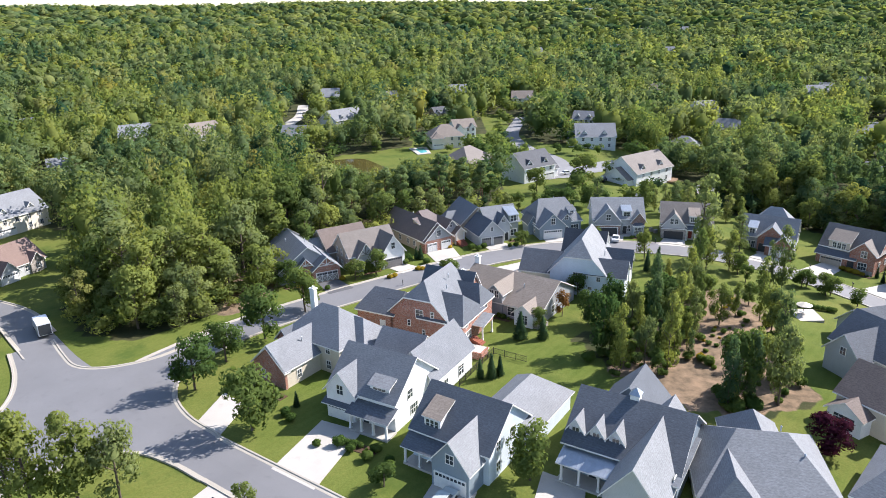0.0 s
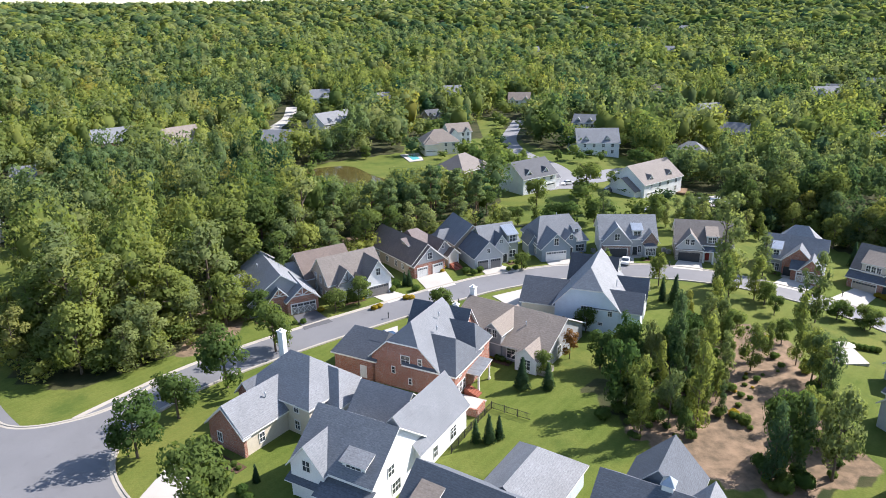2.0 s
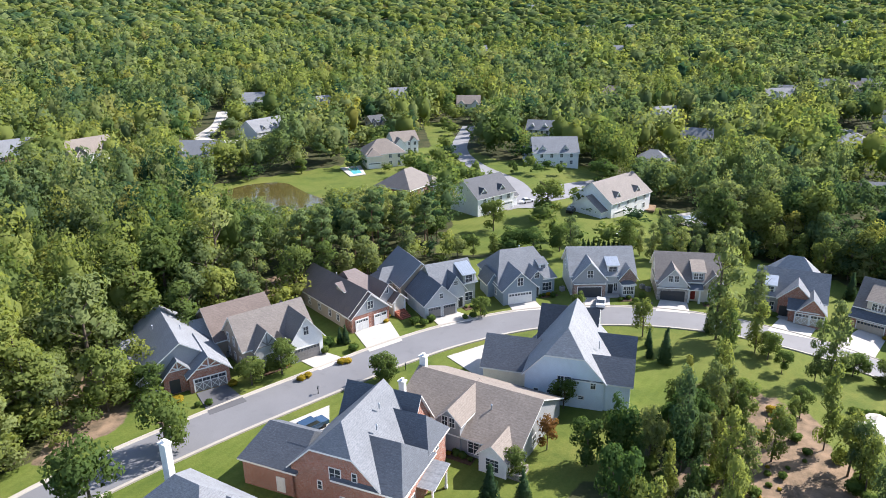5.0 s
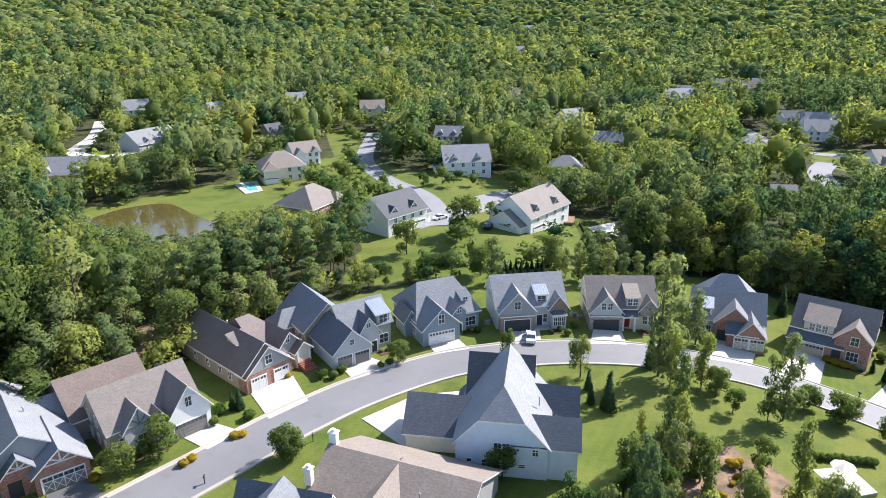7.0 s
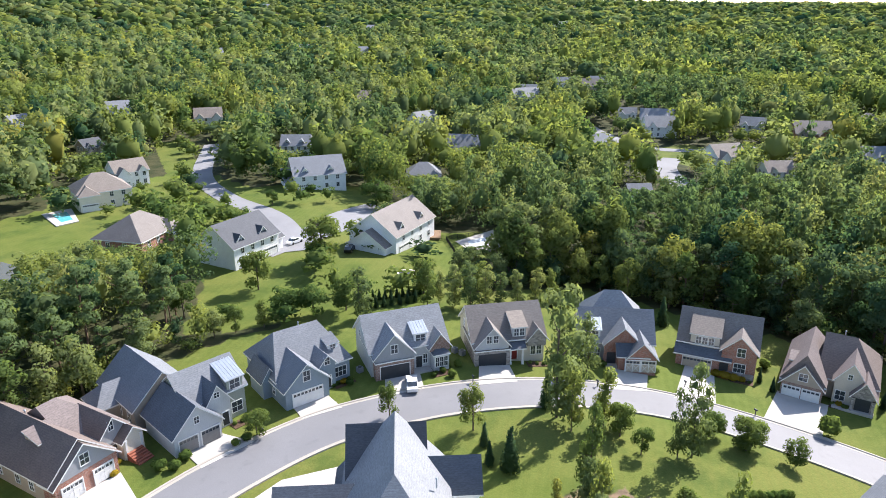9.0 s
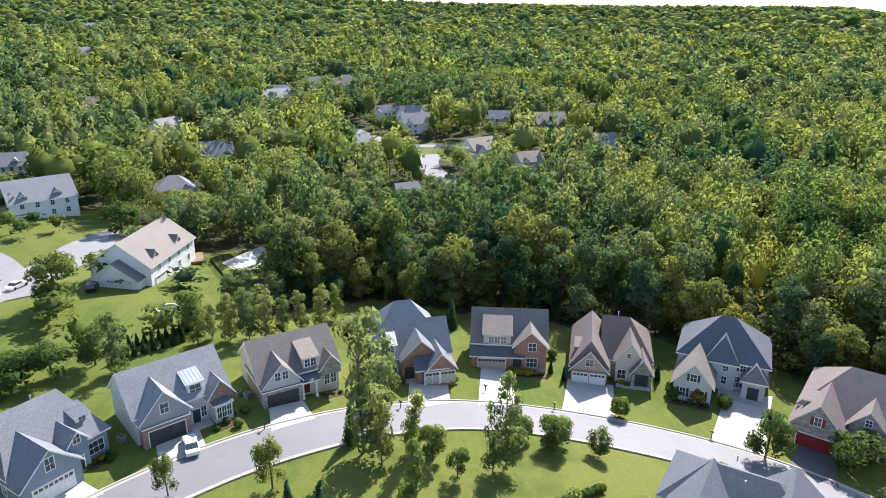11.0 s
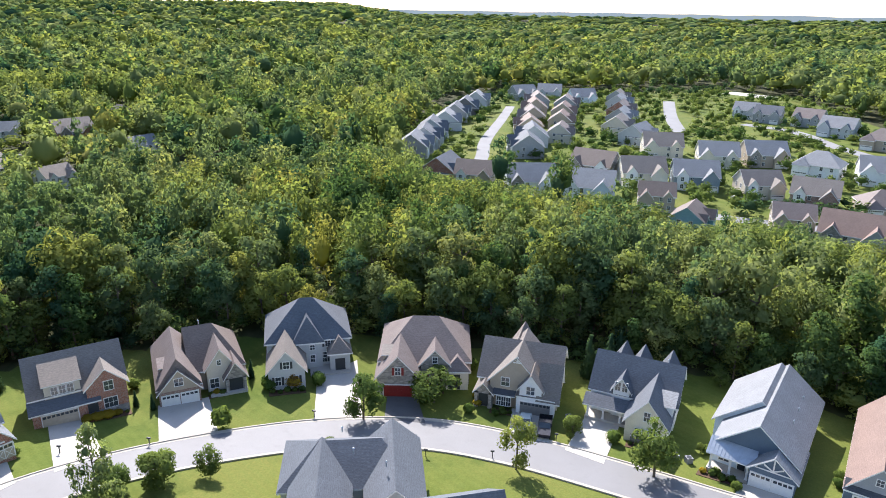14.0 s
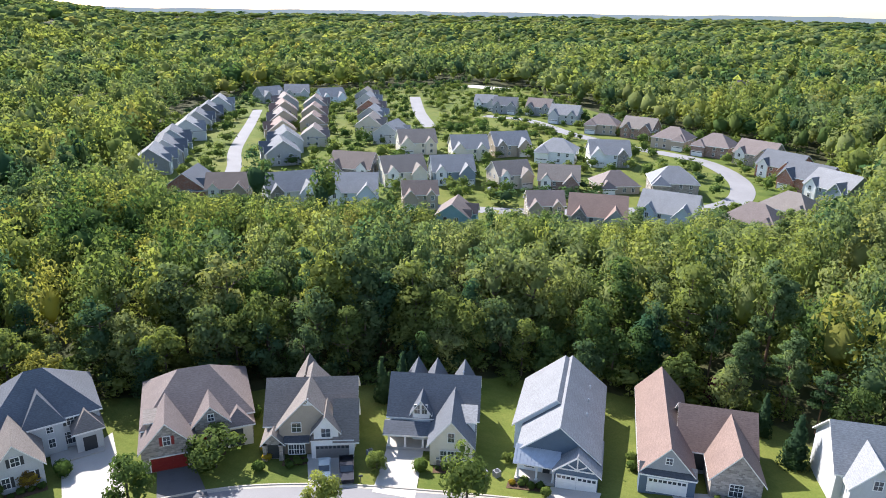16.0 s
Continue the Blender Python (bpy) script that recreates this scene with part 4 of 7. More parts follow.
def house_beige_white_garage():
    h = house("house", 114.6, 94.6, -99, "beige stucco house with white garage front and steep gables")
    wing(h, -6.6, 6.6, 1.6, 12, 4.6, 4.6, "x", "beige", "taupe")
    wing(h, -4.6, 4.0, 0.4, 11, 4.8, 4.6, "y", "tan", "taupe")
    wing(h, -3.4, 0.6, 9, 15, 5.4, 3.4, "y", "beige", "taupe")
    wing(h, 0.2, 6.4, -1.0, 6, 3.0, 0.05, "y", "white", "taupe", over=0.1)
    wing(h, 0.6, 4.2, -0.7, 6, 4.7, 2.3, "y", "white", "taupe", z0=3.0)
    wing(h, 3.8, 6.8, -0.8, 6, 3.2, 4.6, "x", "white", "taupe", z0=2.9)
    wing(h, -6.8, -4.0, -0.6, 4, 2.8, 1.5, "y", "stone", "taupe")
    shed(h, -3.6, -0.4, -0.5, 1.0, 2.5, 2.7, 3.3, "navy", "dark")
    garage(h, 3.3, -1.0, 4.9, 2.2, GREYDOOR)
    window(h, "f", 2.4, 3.6, -0.72, 1.3, 1.4)
    window(h, "f", -2.0, 3.9, 0.4, 1.3, 1.5)
    for u in (-2.8, -2.0, -1.2):
        window(h, "f", u, 0.7, -0.52, 0.7, 1.6)
    shaded_opening(h, -5.4, -0.63, 1.6, 2.3)
    post(h, -6.6, -0.8, 2.6, 0.25, WALL["stone"])
    post(h, -4.2, -0.8, 2.6, 0.25, WALL["stone"])
    truss(h, -0.1, 0.35, 8.4, 1.5, 1.2)


def house_slate_three_gables():
    h = house("house", 109.6, 77.6, -108, "pale house with dark slate roof and three small gables")
    wing(h, -6.6, 6.8, 4.6, 14, 4.4, 4.5, "x", "white", "slate")
    for u in (-3.4, -0.2, 4.4):
        wing(h, u - 1.5, u + 1.5, 9, 15.5, 5.6, 2.6, "y", "white", "slate")
    wing(h, 0.2, 6.4, -1.5, 10, 3.8, 3.8, "y", "cream", "slate")
    wing(h, -3.0, -0.4, 4.2, 9, 5.4, 1.9, "y", "white", "slate")
    wing(h, 1.2, 6.6, -1.7, 0, 1.2, 0.05, "y", "stone", "slate", over=0.05)
    shed(h, 4.2, 6.6, 2.0, 5.0, 3.6, 5.4, 6.4, "white", "light")
    wing(h, -6.8, 0.4, 2.2, 5.4, 2.7, 0.9, "x", "white", "slate", z0=2.5)
    for x in (-6.4, -3.9, -1.2):
        post(h, x, 2.3, 2.6)
    slab(h, -6.8, 0.4, 2.0, 4.8, 0.35)
    window(h, "f", -2.3, 5.0, 4.2, 0.8, 1.5)
    window(h, "f", -1.2, 5.0, 4.2, 0.8, 1.5)
    window(h, "f", 3.3, 4.2, -1.5, 0.9, 1.5)
    for u in (2.2, 3.3, 4.4):
        window(h, "f", u, 1.3, -1.72, 0.85, 1.5)
    door(h, -1.0, 4.6, REDPAINT)
    window(h, "f", -3.6, 0.9, 4.6, 0.9, 1.5)
    window(h, "f", -5.2, 0.9, 4.6, 0.9, 1.5)
    vent(h, 4.4, 10, 9.0)


def house_navy_metal_porch():
    h = house("house", 98.4, 62.4, -118, "long navy and white house with blue metal porch roof")
    wing(h, -5.4, 5.6, 2.4, 23, 3.7, 4.5, "y", "paleblue", "grey", gable="navy")
    wing(h, -7.0, 5.0, 9, 22.4, 3.4, 5.0, "y", "paleblue", "grey")
    wing(h, 0.0, 5.8, 0, 8, 3.1, 2.4, "y", "navy", "grey")
    truss(h, 2.9, -0.05, 3.3, 4.6, 1.9)
    garage(h, 1.5, 0, 2.5, 2.2, WHITE)
    garage(h, 4.3, 0, 2.5, 2.2, WHITE)
    shed(h, -5.6, 0.2, 0.4, 2.6, 2.7, 2.9, 4.2, "white", metal=True)
    for x in (-5.2, -2.6, -0.3):
        post(h, x, 0.6, 2.8)
    slab(h, -5.6, 0.2, 0.2, 2.6, 0.35)
    door(h, -1.4, 2.4)
    window(h, "f", -3.8, 0.9, 2.4, 1.4, 1.6)
    for u in (5, 9, 14, 19):
        window(h, "r", u, 1.2, 5.6, 0.9, 1.5)
    for y in (9, 13, 17):
        vent(h, 3.4, y, 6.6, 0.5)


def house_rust_long_roof():
    h = house("house", 91.6, 44.8, -117, "long low house with rust-brown roof and stone gable")
    wing(h, -7.4, -0.6, 0, 22, 3.1, 3.8, "y", "grey", "rust")
    wing(h, -2, 8, 6, 15, 3.4, 4.2, "x", "grey", "rust")
    wing(h, 1.6, 8, 0.2, 10, 3.4, 3.8, "y", "stone", "rust")
    wing(h, -7.6, -0.4, -0.6, 2, 2.7, 0.9, "x", "navy", "dark", over=0.15)
    garage(h, -4.0, -0.62, 4.9, 2.2, WHITE, True)
    window(h, "f", -4.0, 4.4, -0.0, 0.8, 0.9)
    window(h, "f", 4.8, 0.8, 0.2, 1.6, 1.8, cols=3)
    shaded_opening(h, 0.6, 5.98, 1.8, 2.6)
    for u in (4, 9, 14):
        window(h, "l", u, 1.0, -7.4, 0.9, 1.4)
    vent(h, -2, 12, 6.6, 0.5)


def house_light_end():
    h = house("house", 81, 24, -117, "pale grey house with light shingle roof and gables")
    wing(h, -6.6, 6.6, 2, 12, 4.4, 4.4, "x", "palegrey", "light")
    wing(h, -5.6, 0.2, -0.6, 8, 4.2, 3.2, "y", "palegrey", "light")
    wing(h, 1.4, 5.2, 0.8, 8, 4.4, 2.4, "y", "palegrey", "light")
    garage(h, -2.7, -0.6, 4.9, 2.2, WHITE)
    window(h, "f", -2.7, 4.2, -0.6, 1.0, 1.3)
    window(h, "f", 3.3, 1.0, 0.8, 1.6, 1.6)


# ---- houses inside the bend ----
def house_red_brick_large():
    h = house("house", -7.0, 114.0, -28, "large red brick house with steep grey and slate roof")
    wing(h, -13.5, -5.4, 3.5, 12, 4.1, 3.0, "x", "brick", "slate", hip=(1.6, 0))
    clipped(h, -5.9, 6.4, 3.5, 17, 5.0, 5.9, 0.53, "brick", "bluegrey")
    wing(h, 0.4, 9.3, 3.53, 12.4, 4.8, 3.6, "x", "brick", "slate", hip=(0, 2.0))
    wing(h, 0.6, 9.0, 11.5, 17.5, 5.4, 3.0, "x", "brick", "slate", hip=(0, 1.4))
    wing(h, -5.0, 5.4, 13.5, 20.5, 4.6, 5.0, "x", "brick", "slate")
    wing(h, -7.6, -5.0, 4.6, 7.4, 4.6, 1.3, "x", "brick", "slate")
    shed(h, 9.2, 11.4, 8.0, 12.6, 2.7, 3.0, 3.6, "brick", "grey")
    window(h, "f", 0.5, 4.6, 3.5, 1.5, 1.5)
    window(h, "f", 3.2, 5.0, 3.5, 0.6, 1.1, cols=1)
    window(h, "f", -1.8, 2.6, 3.5, 0.55, 1.1, cols=1)
    window(h, "f", 1.3, 1.2, 3.5, 0.5, 1.0, cols=1)
    for u in (6.6, 7.35, 8.1):
        window(h, "f", u, 1.9, 3.53, 0.6, 0.6, cols=1)
    door(h, -7.7, 3.5, WHITE)
    window(h, "r", 5.4, 3.6, 9.3, 0.8, 1.3)
    for u in (4.6, 5.6, 6.6):
        window(h, "r", u, 0.9, 9.3, 0.8, 1.7)
    window(h, "r", 14.5, 3.8, 9.0, 0.9, 1.4)
    for y in (8.2, 12.4):
        post(h, 11.2, y, 2.9, 0.12)
    for i in range(6):
        slab(h, 9.6 + 0.4 * i, 10.0 + 0.4 * i, 6.2, 7.8, 1.1 - 0.18 * i, TILEBRICK, "brick_step")
    slab(h, 9.4, 13.6, 1.6, 6.0, 0.15, CONCRETE, "patio")
    bm = bmesh.new()
    box(bm, 8.6, 14.2, 1.0, 1.25, -1.2, 1.3)
    box(bm, 14.0, 14.25, 1.25, 4.0, -1.2, 1.3)
    part("garden_wall", bm, WALL["brick"], h)
    vent(h, 3.4, 9, 9.2)
    vent(h, 2.2, 12, 10.2)


def house_tan_ranch():
    h = house("house", 9.8, 127.2, -35, "low house with tan shingle roof and dormer")
    wing(h, -9.5, 10, 0.6, 16, 2.9, 3.8, "x", "grey", "tan")
    wing(h, -1.8, 1.6, 0.2, 9, 5.0, 1.6, "y", "grey", "tan")
    for u in (-0.75, 0.4):
        window(h, "f", u, 4.0, 0.2, 0.8, 1.4)
    wing(h, 5.4, 9.4, -1.6, 3, 2.8, 1.6, "y", "white", "tan")
    window(h, "f", -1.6, 0.9, 0.6, 1.0, 1.4)
    window(h, "f", 3.5, 0.6, 0.6, 1.6, 1.8)
    window(h, "f", 7.4, 0.6, -1.6, 1.8, 1.8, cols=3)
    window(h, "r", 6, 0.9, 10, 1.2, 1.5)
    slab(h, 8.8, 11.2, -1.2, 1.6, 0.9, WALL["stone"], "patio")
    chimney(h, -9.5, 9, 5, 8.2, "white", 0.5)
    chimney(h, -9.8, 3.5, 2, 6.6, "white", 0.45)
    vent(h, 4, 5, 5.6)


def house_white_tall():
    h = house("house", 29.6, 136.6, -22, "tall white sided house with slate and grey steep roofs")
    clipped(h, -7.4, 4.6, 0, 15, 5.0, 6.6, 0.5, "paleblue", "light")
    wing(h, -1, 8.4, 0.3, 6, 5.0, 2.6, "x", "paleblue", "slate")
    wing(h, 2, 8.4, 9, 14, 4.4, 3.0, "x", "white", "slate")
    wing(h, -7, 2, 11, 19, 5.4, 4.6, "x", "white", "dark")
    wing(h, -15, -6.6, 4, 12.5, 2.9, 3.6, "x", "cream", "slate")
    wing(h, -8.6, -5.2, 9, 16, 3.0, 1.8, "y", "white", "slate")
    for u in (-1.9, -0.8):
        window(h, "f", u, 3.6, 0, 0.9, 1.5)
    window(h, "f", 3.0, 3.6, 0, 0.7, 1.2)
    window(h, "f", -5.6, 1.4, 0, 0.6, 1.0, cols=1)
    window(h, "f", -3.6, 1.4, 0, 0.6, 1.0, cols=1)
    for u in (4.6, 5.7, 6.8):
        window(h, "f", u, 0.6, 0.58, 0.85, 1.7)
    window(h, "r", 4, 3.0, 8, 0.9, 1.4)
    window(h, "f", 1.3, 1.6, 0, 0.8, 0.5, cols=1)
    vent(h, 3.2, 6, 8.0, 1.2)
    vent(h, 5.5, 4, 6.8)


def house_beige_chimney():
    h = house("house", -24.4, 105.0, -35, "beige and brick house with hip roof and tall chimney")
    wing(h, -7, 6, 2.5, 13, 5.2, 4.4, "x", "beige", "grey", hip=(4.5, 4.5))
    wing(h, -5.8, 1.4, -5.5, 6, 3.6, 3.4, "y", "beige", "grey")
    wing(h, -5.9, 1.5, -5.7, -5.2, 3.4, 3.3, "y", "brick", "grey")
    wing(h, 3, 8.5, 6, 13, 4.6, 3.2, "x", "cream", "grey", hip=(0, 3))
    wing(h, -7.6, -4.4, 1.2, 5, 4.4, 1.8, "y", "brick", "slate")
    chimney(h, -7.4, 10.5, 0, 10.4, "white", 0.55)
    window(h, "f", -3.6, 0.9, -5.7, 0.9, 1.5)
    window(h, "r", -2.5, 0.9, 1.4, 0.9, 1.4)
    window(h, "f", 3.4, 3.6, 2.5, 0.9, 1.4)
    window(h, "f", 3.4, 0.8, 2.5, 0.9, 1.4)
    window(h, "f", -6, 2.6, 1.2, 0.8, 1.3)
    for u in (5, 9):
        window(h, "r", u, 3.4, 6, 0.9, 1.3)
    vent(h, -0.6, 0.5, 6.2)


def house_white_farm():
    h = house("house", -12.9, 89.0, -30, "white sided farmhouse with slate roof and front porch")
    wing(h, -6, 5.8, 0.4, 12, 5.0, 4.6, "x", "white", "bluegrey")
    wing(h, -6, -0.8, -0.4, 6, 5.0, 3.0, "y", "white", "bluegrey")
    wing(h, -0.8, 6.6, 10, 23, 4.0, 4.2, "y", "white", "bluegrey")
    wing(h, -7, 1, 13, 21, 4.0, 3.4, "x", "white", "bluegrey")
    shed(h, 1.0, 4.4, 1.2, 5.2, 5.0, 6.5, 8.0, "white", "grey")
    window(h, "f", 2.7, 5.35, 1.2, 2.2, 0.9, cols=3)
    window(h, "f", -3.4, 4.4, -0.4, 1.1, 1.5)
    shed(h, -1.0, 6.0, -2.0, 0.6, 2.8, 2.9, 4.0, "white", "slate")
    shed(h, -6.2, -1.2, -1.0, 0.6, 2.6, 2.7, 3.4, "white", "slate")
    for x in (-0.7, 1.3, 3.4, 5.7):
        post(h, x, -1.8, 2.8)
    slab(h, -1.0, 6, -2.2, 0.4, 0.3)
    garage(h, -3.6, -0.45, 4.4, 2.2, WHITE)
    door(h, 0.6, 0.4)
    for u in (2.4, 3.6):
        window(h, "f", u, 0.8, 0.4, 0.9, 1.6)
    window(h, "r", 4.5, 3.8, 5.8, 1.3, 1.4)
    window(h, "r", 5.5, 0.8, 5.8, 1.8, 1.6, cols=3)
    window(h, "r", 14, 0.8, 6.6, 1.0, 1.6)
    window(h, "r", 19, 0.8, 6.6, 1.6, 1.8)


def house_blue_front():
    h = house("house", -0.8, 76.2, -34, "pale blue sided house with slate roof and white garage")
    wing(h, -6, 6, 1.6, 12.5, 4.8, 4.4, "x", "paleblue", "slate")
    wing(h, -0.4, 5.2, -2.0, 8, 4.0, 3.4, "y", "blue", "light")
    wing(h, -1.6, 7.4, 11, 24, 3.2, 3.6, "y", "paleblue", "grey", hip=(0, 4.5))
    shed(h, -4.4, -1.8, 2.2, 6.4, 4.8, 6.8, 8.4, "white", "tan")
    for u in (-3.8, -3.1, -2.4):
        window(h, "f", u, 5.3, 2.2, 0.55, 1.1, cols=1)
    shed(h, -6.2, -0.6, -0.4, 2.0, 2.7, 2.9, 4.2, "white", "slate")
    for x in (-6, -3.6, -1.0):
        post(h, x, -0.2, 2.8)
    slab(h, -6.2, -0.4, -0.5, 2, 0.3)
    garage(h, 2.4, -2.0, 4.6, 2.2, WHITE, True)
    window(h, "f", 2.4, 4.2, -2.0, 1.1, 1.3)
    door(h, -2.4, 1.6)
    window(h, "f", -4.4, 0.8, 1.6, 1.2, 1.5)
    for u in (4, 8):
        window(h, "r", u, 4.0, 6, 0.9, 1.4)
        window(h, "r", u, 0.9, 6, 0.9, 1.4)


def house_dormered():
    h = house("house", 19.6, 71.0, -32, "blue-grey house with row of dormers and slate roof")
    wing(h, -7, 7.6, 3, 16, 4.6, 4.8, "x", "blue", "slate")
    wing(h, 0.6, 7.4, -4, 14, 4.2, 4.4, "y", "palegrey", "light")
    wing(h, -6, 2, 14, 21, 4.2, 4.2, "y", "blue", "slate")
    for u in (-6.0, -3.2, -0.6):
        wing(h, u - 0.9, u + 0.9, 4.2, 10, 6.2, 1.3, "y", "white", "light", z0=4.8)
        window(h, "f", u, 5.0, 4.2, 0.9, 1.2)
    shed(h, -6.8, 0.8, 0.4, 3.4, 2.8, 2.9, 3.9, "white", metal=True)
    for x in (-6.4, -4.0, -1.4, 0.4):
        post(h, x, 0.6, 2.8)
    slab(h, -7, 0.8, 0.2, 3.2, 0.3)
    door(h, -3.0, 3.0)
    window(h, "f", -5.3, 0.8, 3.0, 1.0, 1.6)
    window(h, "f", -1.2, 0.8, 3.0, 1.0, 1.6)
    shed(h, 7.4, 8.0, 1, 12, 4.2, 4.4, 4.6, "white", "slate")
    bm = bmesh.new()
    box(bm, -0.6, 0.6, 9.2, 10.4, 9.2, 10.2)
    cup = part("cupola", bm, WHITE, h)
    bm = bmesh.new()
    bmesh.ops.create_cone(bm, cap_ends=True, segments=4, radius1=1.1, radius2=0.02, depth=0.9, matrix=pose(0, 9.8, 10.6, 0, 0, 45))
    part("cupola_roof", bm, METALROOF, cup)
    for u in (2, 6, 10):
        window(h, "r", u, 3.6, 7.4, 0.9, 1.3)


def house_grey_hip_near():
    h = house("house", 37.6, 66.4, -12, "single-storey house with broad grey hip roof")
    wing(h, -8, 8, 0, 15, 3.0, 4.6, "x", "white", "grey", hip=(5, 5))
    wing(h, -7.6, -1.0, -3, 8, 3.0, 3.2, "y", "white", "grey", hip=(2.4, 0))
    wing(h, -3, 4, 10, 17.5, 3.0, 3.4, "y", "white", "grey", hip=(0, 2.8))
    vent(h, 4.5, 5, 6.2)
    vent(h, 2.6, 9, 7.4)


def house_slate_yard():
    h = house("house", 76.6, 112.4, -77, "grey house with dark slate roofs and pale gables")
    wing(h, -9, 8, 7, 17, 2.8, 3.2, "x", "palegrey", "slate", hip=(4.5, 4.5))
    wing(h, -7.6, -0.6, 0, 12, 3.2, 3.1, "y", "palegrey", "slate")
    wing(h, 1.6, 8.4, 2, 16, 3.0, 3.0, "y", "palegrey", "slate")
    window(h, "f", -4.1, 3.4, 0, 1.0, 1.0)
    window(h, "f", -4.1, 0.8, 0, 1.8, 1.5, cols=3)
    window(h, "f", 5, 0.8, 2, 1.8, 1.5, cols=3)
    vent(h, 0, 9, 6.6)
    vent(h, -1.6, 14, 6.4)
    vent(h, 4, 6, 6.6)


def house_slate_second():
    h = house("house", 66.0, 99.5, -70, "grey house with slate roof beside planted yard")
    wing(h, -7, 7, 3, 14, 4.4, 4.2, "x", "palegrey", "slate")
    wing(h, -5.4, 1.2, 0, 9, 4.2, 3.4, "y", "palegrey", "slate")
    window(h, "f", -2.1, 4.0, 0, 1.0, 1.3)
    window(h, "f", 4, 0.9, 3, 1.8, 1.5, cols=3)


def house_brown_roof_yard():
    h = house("house", 58.6, 82.5, -60, "beige house with brown roof and white screened porch")
    wing(h, -6, 6, 2, 12, 4.4, 3.6, "x", "beige", "brown")
    wing(h, -5.6, -0.6, -0.6, 6, 3.0, 1.6, "y", "white", "brown")
    window(h, "f", -3.1, 0.7, -0.6, 3.0, 1.9, cols=4)
    window(h, "f", 2.8, 3.4, 2, 1.2, 1.4)
    chimney(h, 3, 6, 6, 9.6, "brick", 0.6)


def house_grey_corner():
    h = house("house", 52.4, 62.0, -45, "grey-roofed house with brick chimney")
    wing(h, -7, 7, 0, 13, 3.4, 4.4, "x", "white", "grey", hip=(4, 4))
    chimney(h, 1, 5.4, 5, 9.6, "brick", 0.6)


for build in (house_grey_brick_gables, house_tan_white_gable, house_brown_porch, house_greygreen_two_garages, house_bluegrey_barn_doors, house_grey_stone_baywindow,
              house_beige_red_door, house_grey_brick_centre, house_brick_shed_dormer, house_brown_double_hip, house_bluegrey_hip, house_brown_red_garage,
              house_beige_white_garage, house_slate_three_gables, house_navy_metal_porch, house_rust_long_roof, house_light_end, house_red_brick_large, house_tan_ranch,
              house_white_tall, house_beige_chimney, house_white_farm, house_blue_front, house_dormered, house_grey_hip_near, house_slate_yard, house_slate_second,
              house_brown_roof_yard, house_grey_corner):
    build()

# ---- houses further off ----
WORDS = dict(dark="near-black", slate="dark slate", light="pale grey", bluegrey="blue-grey", mauve="brown-grey", taupe="grey-brown")


def far_house(x, y, head, w, floors, wall, roof, style):
    """A plainer house: a main block, a street gable, a garage wing, windows."""
    rnd = random.Random(int(x * 7 + y * 13))
    h = house("house", x, y, head, "%s %s house with %s shingle roof" % ("single-storey" if floors == 1 else "two-storey", {"brownbrick": "brown brick", "palegrey": "pale grey", "paleblue": "pale blue", "darkgrey": "dark grey"}.get(wall, wall), WORDS.get(roof, roof)))
    e = 3.1 if floors == 1 else 5.4
    d = min(14.0, w * 0.85)
    a = w / 2
    if style == "h":
        wing(h, -a, a, 0, d, e, d * 0.34, "x", wall, roof, hip=(d * 0.45, d * 0.45))
    else:
        wing(h, -a, a, 0, d, e, d * 0.36, "x", wall, roof)
    s = rnd.choice((-1, 1))
    g = w * 0.36
    c = s * (a - g / 2 - 0.2)
    if style == "g":
        wing(h, c - g / 2, c + g / 2, -1.6, d * 0.6, e - 0.6, g * 0.55, "y", wall, roof)
        wing(h, -c - g * 0.35, -c + g * 0.35, -0.5, d * 0.5, e - 0.1, g * 0.4, "y", rnd.choice((wall, "white", "stone")), roof)
    elif style == "s":
        wing(h, s * a - (3 if s < 0 else 0), s * a + (3 if s > 0 else 0), 1.5, d - 1.5, e * 0.6, d * 0.26, "x", wall, roof)
        for k in (-0.28, 0.22):
            wing(h, k * w - 0.8, k * w + 0.8, 1.2, d * 0.5, e + 1.5, 0.9, "y", "white", roof, z0=e - 0.5)
            window(h, "f", k * w, e + 0.2, 1.2, 0.9, 1.1)
    else:
        wing(h, c - g / 2, c + g / 2, -1.6, d * 0.6, e - 0.4, g * 0.4, "y", wall, roof, hip=(g * 0.4, 0))
    plane = -1.6 if style != "s" else 0
    garage(h, c if style != "s" else 0.3 * w * s, plane, min(4.9, g * 0.8), 2.2, WHITE)
    for k in range(floors):
        for u in (-0.32, -0.1, 0.12, 0.34):
            if abs(u * w - c) > g * 0.6 or style == "s" and k:
                window(h, "f", u * w, 0.9 + 2.7 * k, 0 if style != "g" or abs(u * w + c) > g * 0.5 else -0.5, 1.0, 1.4)
        for sd, pl in (("l", -a), ("r", a)):
            if style != "s":
                window(h, sd, d * 0.35, 0.9 + 2.7 * k, pl, 1.0, 1.4)
                window(h, sd, d * 0.7, 0.9 + 2.7 * k, pl, 1.0, 1.4)


